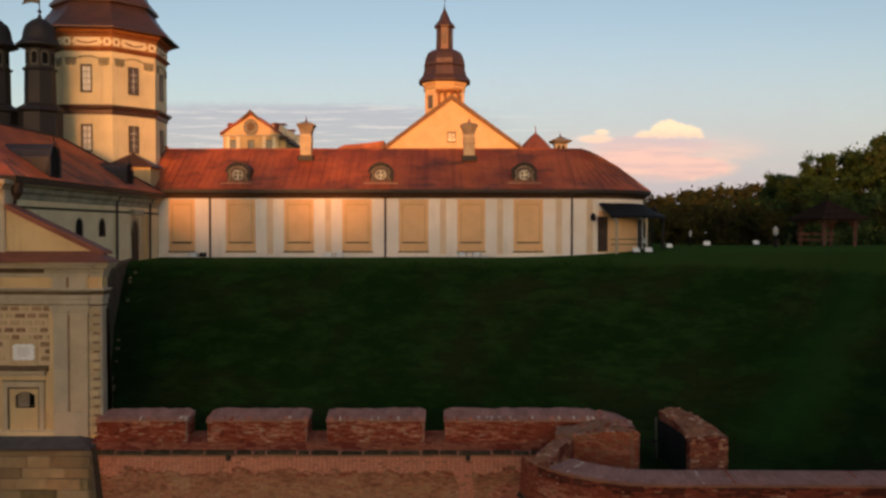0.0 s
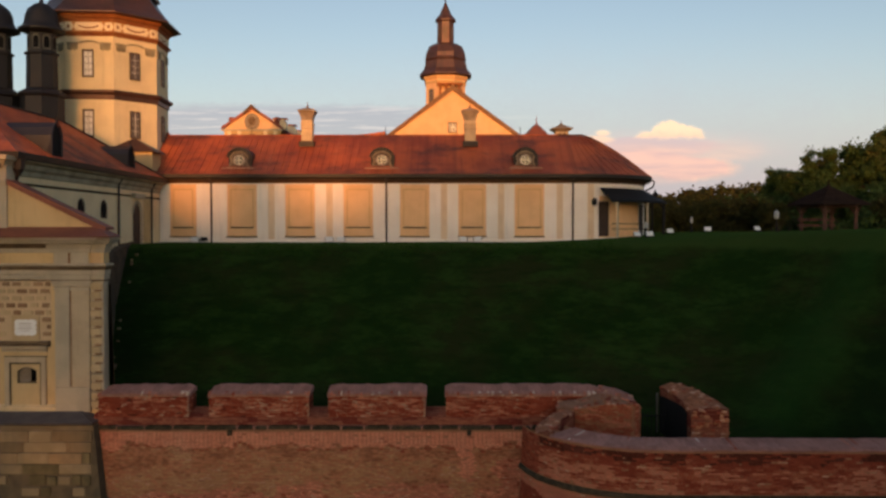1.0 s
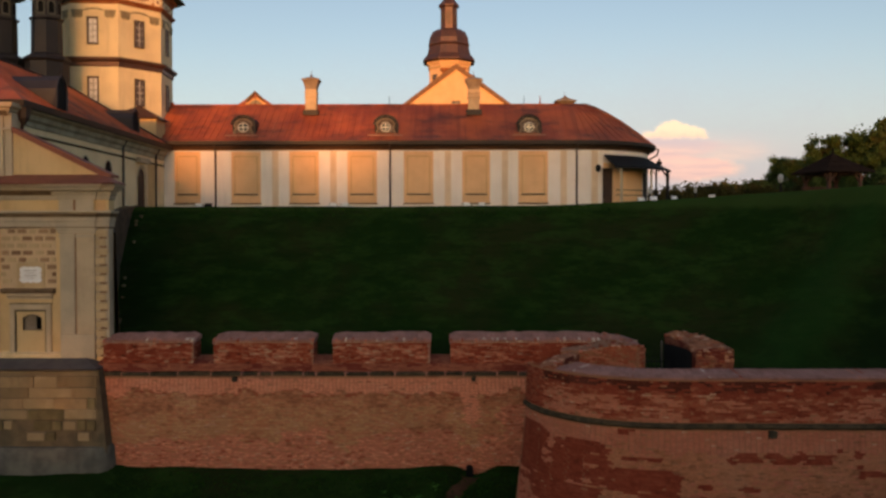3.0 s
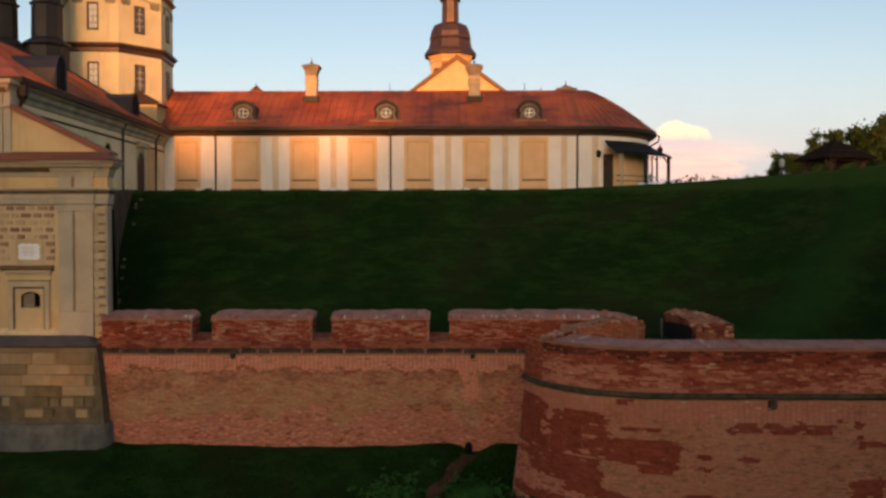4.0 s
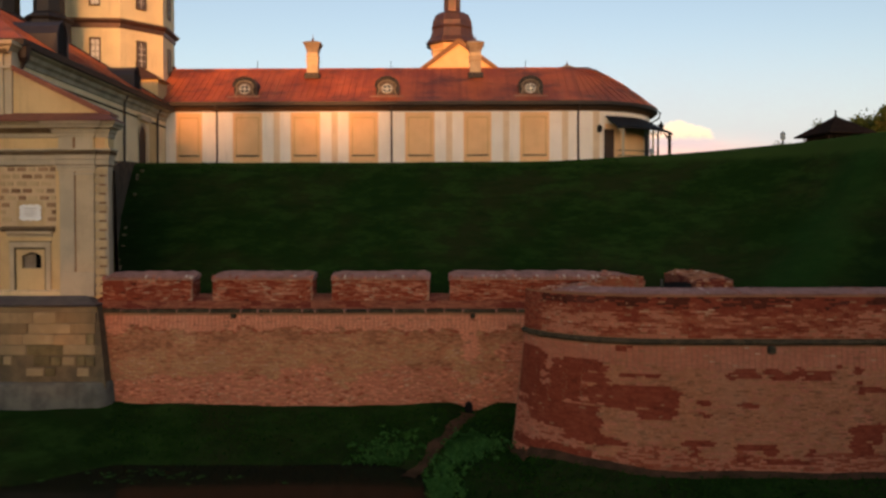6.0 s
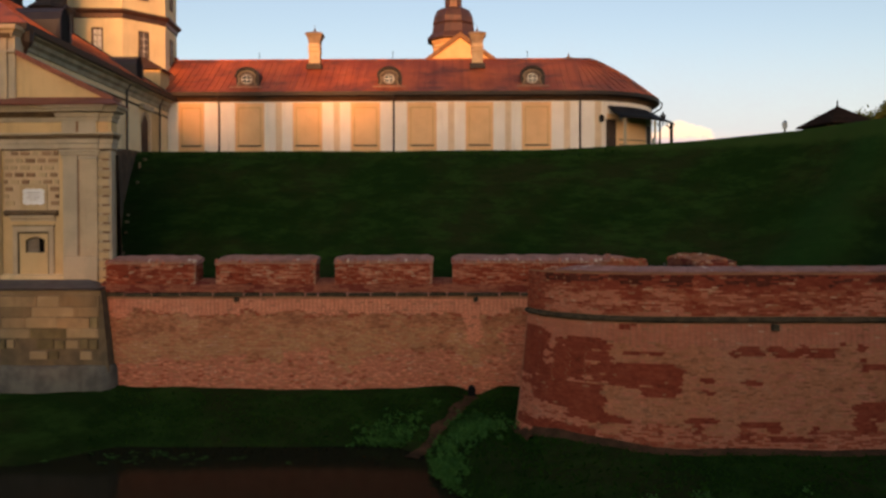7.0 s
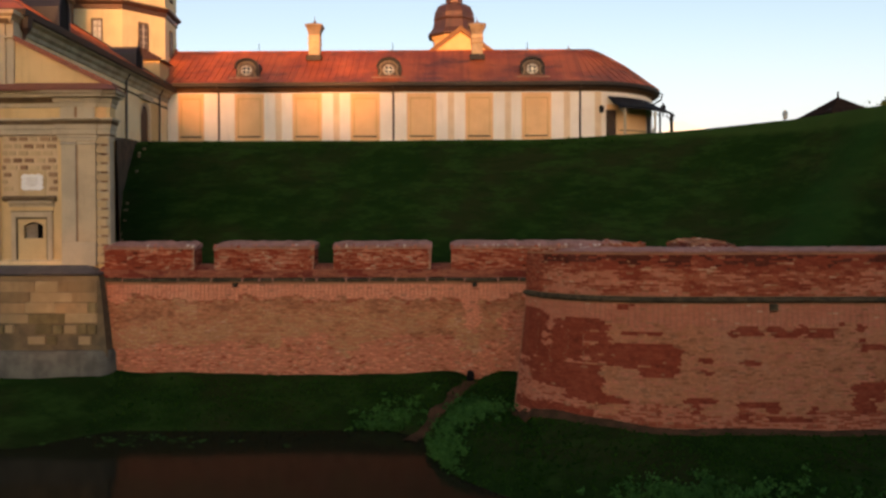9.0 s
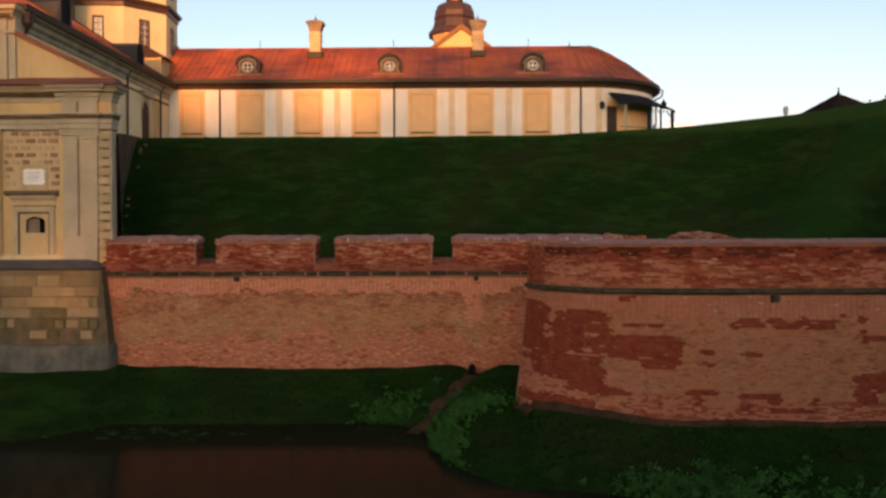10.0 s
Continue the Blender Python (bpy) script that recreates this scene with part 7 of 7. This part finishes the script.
# ---- trees ----
def leaf_cloud(rnd, centres, per, size):
    """Many small leaf quads scattered over clumps."""
    c = np.repeat(np.array(centres), per, axis=0)
    n = len(c)
    d = rnd.normal(size=(n, 3))
    d /= np.linalg.norm(d, axis=1)[:, None]
    p = c[:, :3] + d * (c[:, 3] * (0.15 + 0.7 * np.minimum(np.abs(rnd.normal(size=n)), 2.0)))[:, None] * np.array([1, 1, 0.75])
    a = rnd.normal(size=(n, 3))
    a /= np.linalg.norm(a, axis=1)[:, None]
    b = np.cross(a, rnd.normal(size=(n, 3)))
    b /= np.linalg.norm(b, axis=1)[:, None]
    s = (size * rnd.uniform(0.6, 1.4, n))[:, None]
    v = np.stack([p - a * s, p + b * s * 0.6, p + a * s, p - b * s * 0.6], 1).reshape(-1, 3)
    f = np.arange(4 * n).reshape(-1, 4)
    m = bpy.data.meshes.new("leaves")
    m.from_pydata(v.tolist(), [], f.tolist())
    return m


def make_tree(seed, height, spread, mat, label, per=70, leaf=0.42, low=0.26):
    rnd = np.random.default_rng(seed)
    ob = thing("tree", (0, 0, 0), label, "tree", "trees beside the lawn")
    ob.empty_display_size = 1
    g = Geo()
    bend = rnd.uniform(-0.4, 0.4, 2)
    trunk = [(0, 0, -1.5), (bend[0] * 0.3, bend[1] * 0.3, height * 0.25), (bend[0], bend[1], height * 0.55), (bend[0] * 1.5, bend[1] * 1.5, height * 0.9)]
    r = height * 0.022
    g.tube(trunk, [r * 1.5, r, r * 0.7, r * 0.2], 8)
    centres = [(bend[0] * 1.5, bend[1] * 1.5, height * 0.92, spread * 0.3)]
    for k in range(26):
        t = low + (0.9 - low) * k / 25
        a = k * 2.4 + rnd.uniform(-0.4, 0.4)
        reach = spread * (0.45 + 0.75 * math.sin(math.pi * min(1, (t - 0.1) / 0.9)) * rnd.uniform(0.6, 1.0))
        z0, z1 = height * (t - 0.06), height * (t + rnd.uniform(0.0, 0.08))
        ex, ey = reach * math.cos(a), reach * math.sin(a)
        g.tube([(bend[0] * t, bend[1] * t, z0), (ex * 0.55, ey * 0.55, (z0 + z1) / 2 + 0.4), (ex, ey, z1)], [r * 0.5, r * 0.3, r * 0.1], 5)
        for q in range(6):
            f = rnd.uniform(0.45, 1.1)
            centres.append((ex * f + rnd.normal() * 0.8, ey * f + rnd.normal() * 0.8, z0 + (z1 - z0) * f + rnd.uniform(-0.6, 1.2), spread * rnd.uniform(0.1, 0.26)))
    part("trunk", g, M_BARK, ob)
    m = leaf_cloud(rnd, centres, per, leaf)
    m.materials.append(mat)
    crown = new("crown", m)
    crown.parent = ob
    return ob


green = make_tree(11, 20.0, 6.0, M_LEAF, "tall dark green deciduous tree with an uneven crown", 170, 0.3)
broad = make_tree(12, 17.0, 7.5, M_LEAF, "broad dark green deciduous tree", 170, 0.3)
tall = make_tree(14, 20.0, 5.5, M_LEAF, "unseen tall tree with a high crown, blocks low sun from the outer bank", 170, 0.34, 0.5)
airy = make_tree(15, 20.0, 5.5, M_LEAF, "unseen tall tree with a thin high crown, dims low sun from the outer bank", 12, 0.32, 0.5)
brown = make_tree(13, 14.0, 5.0, M_LEAF_AUTUMN, "smaller tree turning olive and brown", 150, 0.28)
rnd = random.Random(21)


def plant(ob, x, y, s, z=None):
    z = float(ground_z(x, y)) if z is None else z
    return copy_thing(ob, pose(x, y, z, 0, 0, rnd.uniform(0, 360)) @ Matrix.Diagonal((s, s, s * rnd.uniform(0.92, 1.1), 1)))


for x, y, s, k in ((103, 190, 1.3, 0), (93, 184, 1.22, 1), (112, 200, 1.3, 0), (84, 186, 0.98, 0), (76, 180, 0.84, 1), (99, 172, 0.9, 1), (88, 170, 0.7, 1), (72, 172, 0.62, 2),
                   (120, 186, 1.15, 1), (80, 205, 0.78, 0), (68, 190, 0.47, 0), (64, 176, 0.5, 2), (108, 165, 0.85, 1), 
                   (94, 150, 0.62, 1), (76, 148, 0.48, 2), (70, 155, 0.5, 1), (85, 146, 0.52, 0), (60, 158, 0.42, 2)):
    plant((green, broad, brown)[k], x, y, s * 0.97, float(ground_z(x, y)) + 1.3)
# unseen trees added on the outer bank, behind the camera, to shade the walls from the low sun
BACK_Z = -10.5
for k in range(34):
    x = -96 + k * 5.8
    top = np.interp(x, [-96, -52, -40, -34, -29, -26, -24, -9, 3, 14, 26, 40, 120], [25, 25, 24, 22.5, 21, 17, 12.6, 12.6, 13, 14, 22, 28, 28])
    copy_thing(tall if x < -27 else airy, pose(x + rnd.uniform(-1, 1), -242 + rnd.uniform(-5, 5), BACK_Z, 0, 0, rnd.uniform(0, 360)) @ Matrix.Diagonal((0.95, 0.95, (top - BACK_Z) / 20.0, 1)))
copy_thing(tall, pose(-17.2, -242, BACK_Z, 0, 0, 40) @ Matrix.Diagonal((0.42, 0.5, 1.6, 1)))
# more trees close by on the outer bank, out of view, added to darken the bastion's end
for x, y, s in ((20, -31, 0.95), (29, -29, 1.05), (38, -27, 1.1), (48, -26, 1.2), (17, -19, 1.1), (26, -16, 1.25), (35, -15, 1.3), (45, -14, 1.35), (59, -24, 1.25), (70, -22, 1.25), (33, -40, 1.15), (46, -38, 1.2), (62, -36, 1.3)):
    plant(broad, x, y, s)
r = np.random.default_rng(31)
def wood_top(x):
    return float(np.interp(x, [-110, -34, -26, -23, -8, -3, 6, 115], [15, 15, 15, 11.6, 11.6, 11.4, 12, 13]))


clumps = [(x, r.uniform(-240, -228), r.uniform(-10, wood_top(x)), r.uniform(1.5, 3)) for x in r.uniform(-110, 115, 6200)]
clumps = [c for c in clumps if ((c[0] + 21.0) / 3.4) ** 2 + ((c[2] - 0.6) / 3.0) ** 2 > 1]  # a gap that lets a low beam through
def thin_crowns(x0, x1, z0, z1, depth):
    """Clumps of an added, unseen leaf screen that lets part of the low light through."""
    n = int((x1 - x0) * (z1 - z0) * depth * 0.45)
    return [(r.uniform(x0, x1), r.uniform(-246, -232), r.uniform(z0, z1), r.uniform(0.8, 1.6)) for k in range(n)]


# unseen leaf screens, their density set for the sunlight on each building
m = leaf_cloud(r, thin_crowns(-41, -32.2, 20, 36, 4.2) + thin_crowns(-32.2, -30, 20, 34, 1.4) + thin_crowns(-30, -27.5, 20, 31, 0.6) + thin_crowns(-28, -6, 10.5, 15.4, 3.6) + thin_crowns(-6, 44, 10.5, 17, 4.2) + thin_crowns(-6, 44, 17, 23.5, 2.7) + thin_crowns(11, 27, 10.5, 22, 2.2) + thin_crowns(44, 125, 14, 22, 0.9), 11, 0.5)
m.materials.append(M_LEAF)
tagged(new("tree_tops", m), "unseen thin leaf clumps that dim the low sun", "trees", kind="stuff")
# unseen thicket added to keep the sun off the lower walls
m = leaf_cloud(r, clumps, 20, 1.0)
m.materials.append(M_LEAF)
tagged(new("thicket", m), "unseen dense thicket that blocks the low sun on the outer bank", "bushes", kind="stuff")
for ob in (green, broad, brown, tall, airy):
    ob.location = {airy: (108, -240, BACK_Z), tall: (-104, -240, BACK_Z), green: (130, 178, 1), broad: (126, 160, 1), brown: (128, 190, 1)}[ob]

m = leaf_cloud(r, [(x, y, -1.0 + (h + 1.3) * r.uniform(0, 1), 2.2) for x, y, h in zip(r.uniform(64, 150, 800), r.uniform(140, 215, 800), r.uniform(2, 8.5, 900))], 90, 0.34)
m.materials.append(M_LEAF)
tagged(new("underwood", m), "dark underwood below the trees beyond the lawn", "bushes", kind="stuff")

for x, y, size in ((32.0, 82.5, 0.75), (33.4, 83.5, 1.0)):
    z = float(ground_z(x, y))
    shrub = thing("shrub", (x, y, z), "thin dark green shrub beside the gazebo", "shrub", "shrubs by the gazebo")
    g = Geo()
    for k in range(5):
        g.tube([(x, y, z - 0.1), (x + size * 0.5 * math.cos(k * 1.26), y + size * 0.5 * math.sin(k * 1.26), z + size * 1.3)], [0.03, 0.01], 4)
    part("stems", g, M_BARK, shrub)
    m = leaf_cloud(r, [(x + r.normal() * size * 0.4, y + r.normal() * size * 0.4, z + size * r.uniform(0.4, 1.7), 0.28) for k in range(22)], 26, 0.08)
    m.materials.append(M_LEAF)
    new("foliage", m).parent = shrub

# a brown and olive belt of wood between the porch and the tall trees
m = leaf_cloud(r, [(x, y, -1 + h * r.uniform(0.1, 0.94), 1.5) for x, y, h in zip(r.uniform(43, 72, 520), r.uniform(176, 198, 520), r.uniform(6.5, 9.6, 520))], 90, 0.27)
m.materials.append(M_LEAF_AUTUMN)
tagged(new("wood_edge", m), "olive and brown wood edge beyond the lawn", "woods", kind="stuff")


# far woods to the horizon
def far_woods():
    r = np.random.default_rng(5)
    centres = []
    for k in range(420):
        x = r.uniform(90, 420)
        y = r.uniform(520, 640)
        top = float(np.interp(x, [110, 143, 165, 192, 240, 420], [20, 25, 30, 33, 37, 42])) + r.uniform(-3, 1.5)
        for q in range(4):
            centres.append((x + r.normal() * 3, y + r.normal() * 3, -4 + top * r.uniform(0.3, 1.0), r.uniform(3, 5)))
    m = leaf_cloud(r, centres, 26, 1.5)
    m.materials.append(M_LEAF_AUTUMN)
    return tagged(new("far_woods", m), "distant olive and brown woods along the skyline", "woods", kind="stuff")


far_woods()


# ---- moat-side growth ----
def weed_bed(x, y, w, d, h, n, seed, label):
    r = np.random.default_rng(seed)
    px, py = x + r.normal(size=n) * w * 0.45, y + r.normal(size=n) * d * 0.45
    pz = ground_z(px, py)
    keep = pz > WATER_Z - 0.05
    centres = [(a, b, c + h * r.uniform(0.15, 0.9), r.uniform(0.12, 0.3)) for a, b, c in zip(px[keep], py[keep], pz[keep])]
    m = leaf_cloud(r, centres, 26, 0.07)
    m.materials.append(M_WEED)
    return tagged(new("weed_bed", m), label, "weeds", kind="stuff")


weed_bed(1.1, 40.6, 1.5, 2.2, 0.4, 230, 1, "bright green weeds on the mound by the wall's foot")
weed_bed(-0.6, 37.4, 1.4, 2.6, 0.4, 260, 4, "bright green weeds down the mound to the water")
weed_bed(8.2, 30.2, 3.6, 1.4, 0.6, 480, 2, "leafy green weeds on the moat bank")
weed_bed(15.2, 29.6, 3.6, 1.0, 0.35, 70, 5, "thin leafy weeds on the moat bank")
weed_bed(-3.2, 43.6, 1.65, 1.65, 0.3, 170, 3, "low green weeds on the bank")


def gully():
    """Bare wet earth that runs from the culvert down to the water."""
    g, strip = Geo(), []
    for k in range(21):
        t = k / 24
        x, y = 1.15 - 4.0 * t ** 1.2 + 0.15 * math.sin(k), 46.7 - 6.6 * t
        w = 0.55 - 0.2 * t + 0.15 * noise.noise((k * 0.7, 1, 3))
        strip.append([(x + d * w, y - 0.4 * d * w, max(float(ground_z(x + d * w, y - 0.4 * d * w)), WATER_Z) + e) for d, e in ((-1, -0.02), (-0.5, 0.05), (0.5, 0.05), (1, -0.02))])
    for p, q in zip(strip, strip[1:]):
        for k in range(3):
            g.face([q[k], q[k + 1], p[k + 1], p[k]])
    return tagged(part("gully", g, M_DIRT, None, weld=True, smooth=True), "bare wet earth gully below the culvert", "earth", kind="structure")


gully()


r = np.random.default_rng(77)
m = leaf_cloud(r, [(r.normal(-14.5, 2.6), r.normal(41.3, 0.7), WATER_Z + 0.02, 0.25) for k in range(34)], 8, 0.09)
m.transform(Matrix.Translation((0, 0, WATER_Z + 0.03)) @ Matrix.Diagonal((1, 1, 0.12, 1)) @ Matrix.Translation((0, 0, -WATER_Z)))
m.materials.append(M_WEED)
tagged(new("floating_weed", m), "thin floating weed on the moat", "weeds", kind="stuff")


def grass_tufts():
    """Short blades over slope, crest and moat bank."""
    r = np.random.default_rng(9)
    n = 24000
    x = np.concatenate([r.uniform(-25, 40, n), r.uniform(-20, 20, n)])
    y = np.concatenate([r.uniform(48, 69, n), r.uniform(28, 47, n)])
    z = ground_z(x, y)
    foot = wall_front(x)
    left = np.interp(y, [49.0, 57.5, 70.0], [-19.0, -21.3, -24.2])
    crest = 67.0 - 1.0 * smoothstep(4, 16, x) - 8.2 * smoothstep(15, 36, x)
    keep = (z > WATER_Z) & (((y > crest - 1.2) & (y < crest + 0.4) & (x > left) & (x < 13)) | (y < foot - 0.3)) & ~((y < 52) & (x < -18.3))
    x, y, z = x[keep], y[keep], z[keep]
    n = len(x)
    a = r.uniform(0, 6.28, n)
    h, w = r.uniform(0.05, 0.14, n), r.uniform(0.05, 0.14, n)
    lean = r.normal(size=(n, 2)) * 0.08
    v = np.stack([np.stack([x - np.cos(a) * w, y - np.sin(a) * w, z - 0.03], 1), np.stack([x + np.cos(a) * w, y + np.sin(a) * w, z - 0.03], 1), np.stack([x + lean[:, 0], y + lean[:, 1], z + h], 1)], 1).reshape(-1, 3)
    m = bpy.data.meshes.new("grass_tufts")
    m.from_pydata(v.tolist(), [], np.arange(3 * n).reshape(-1, 3).tolist())
    m.materials.append(M_BLADE)
    return tagged(new("grass_tufts", m), "short dark grass on slope and bank", "grass", kind="stuff")


grass_tufts()


# ---- evening clouds, far away ----
def build_clouds():
    y = 1500.0
    n = Nodes("evening_cloud")
    t = n.t
    pos = n.place()
    warp = n.noise(n.place((1, 1, 1.6)), 0.012, 7, 0.6)
    fine = n.noise(n.place((1, 1, 1.6)), 0.05, 7, 0.7)
    s = t.nodes.new("ShaderNodeSeparateXYZ")
    n.put(s.inputs[0], pos)
    x, z = s.outputs[0], s.outputs[2]

    def blob(cx, cz, rx, rz, soft, wob):
        dx = n.math("DIVIDE", n.math("SUBTRACT", x, cx), rx)
        dz = n.math("DIVIDE", n.math("SUBTRACT", z, cz), rz)
        d = n.math("SQRT", n.math("ADD", n.math("MULTIPLY", dx, dx), n.math("MULTIPLY", dz, dz)))
        d = n.math("ADD", d, n.math("MULTIPLY", n.math("SUBTRACT", warp, 0.5), wob))
        d = n.math("ADD", d, n.math("MULTIPLY", n.math("SUBTRACT", fine, 0.5), wob * 0.7))
        return n.steps(n.math("MULTIPLY", d, -1.0), -1.0 - soft, -1.0 + soft)

    def union(*parts):
        out = parts[0]
        for p in parts[1:]:
            out = n.math("MAXIMUM", out, p)
        return out

    def scaled(v, k):
        return n.math("MULTIPLY", v, k)

    layer = n.noise(n.place((0.35, 1, 3.2)), 0.022, 6, 0.6)
    streaks = n.noise(n.place((0.22, 1, 4.0)), 0.03, 5, 0.65)
    ragged = n.math("ADD", z, n.math("MULTIPLY", n.math("SUBTRACT", fine, 0.5), 16.0))
    # a heaped head on a flat foot, a smaller one beside it, and the flat pink body below them
    dome = union(blob(392, 161, 44, 28, 0.12, 0.9), blob(424, 159, 30, 23, 0.14, 0.9), blob(355, 157, 26, 16, 0.25, 1.0))
    dome = n.math("MULTIPLY", dome, n.steps(ragged, 155.0, 163.0))
    small = union(blob(264, 157, 30, 7, 0.35, 0.7), blob(275, 168, 13, 6, 0.4, 0.7))
    mantle = scaled(union(blob(370, 143, 170, 26, 0.6, 0.5), blob(350, 150, 130, 16, 0.5, 0.7)), 0.8)
    body = union(blob(350, 118, 125, 30, 0.45, 0.5), blob(425, 108, 82, 22, 0.22, 0.6), scaled(blob(480, 136, 62, 16, 0.6, 0.8), 0.6))
    west = n.math("MULTIPLY", n.steps(ragged, 236.0, 205.0), blob(-270, 150, 430, 95, 0.35, 0.4))
    wisps = n.math("MULTIPLY", west, n.steps(streaks, 0.5, 0.62))
    speck_cloud = scaled(blob(475, 191, 17, 6, 0.5, 0.7), 0.4)
    haze = blob(380, 10, 1100, 190, 0.95, 0.3)
    alpha = union(scaled(dome, 0.97), scaled(small, 0.85), mantle, scaled(body, 0.86), scaled(west, 0.72), scaled(haze, 0.9), speck_cloud)
    lit = n.steps(n.math("ADD", z, n.math("MULTIPLY", n.math("SUBTRACT", fine, 0.5), 30.0)), 155, 178)
    pink = n.mix(n.steps(layer, 0.35, 0.65), (0.66, 0.46, 0.48), (0.86, 0.55, 0.49))
    warm = union(dome, small)
    colour = n.mix(west, (0.44, 0.45, 0.54), (0.37, 0.40, 0.49))
    colour = n.mix(scaled(wisps, 0.85), colour, (0.58, 0.57, 0.62))
    colour = n.mix(mantle, colour, (0.62, 0.48, 0.53))
    colour = n.mix(body, colour, pink)
    colour = n.mix(warm, colour, n.mix(lit, (0.94, 0.64, 0.5), (1.0, 0.8, 0.57)))
    e = t.nodes.new("ShaderNodeEmission")
    n.put(e.inputs[0], colour)
    e.inputs[1].default_value = CLOUD_GLOW
    tr = t.nodes.new("ShaderNodeBsdfTransparent")
    mx = t.nodes.new("ShaderNodeMixShader")
    n.put(mx.inputs[0], alpha)
    t.links.new(tr.outputs[0], mx.inputs[1])
    t.links.new(e.outputs[0], mx.inputs[2])
    t.links.new(mx.outputs[0], t.nodes["Material Output"].inputs[0])
    g = Geo()
    g.face([(-1500, y, -20), (1500, y, -20), (1500, y, 420), (-1500, y, 420)])
    tagged(part("backdrop", g, n.m), "distant pink and mauve evening clouds low in the sky", "cloud", kind="structure")


CLOUD_GLOW = 0.9
build_clouds()

# ---- the gatehouse with its bricks and stones ----
build_gatehouse()
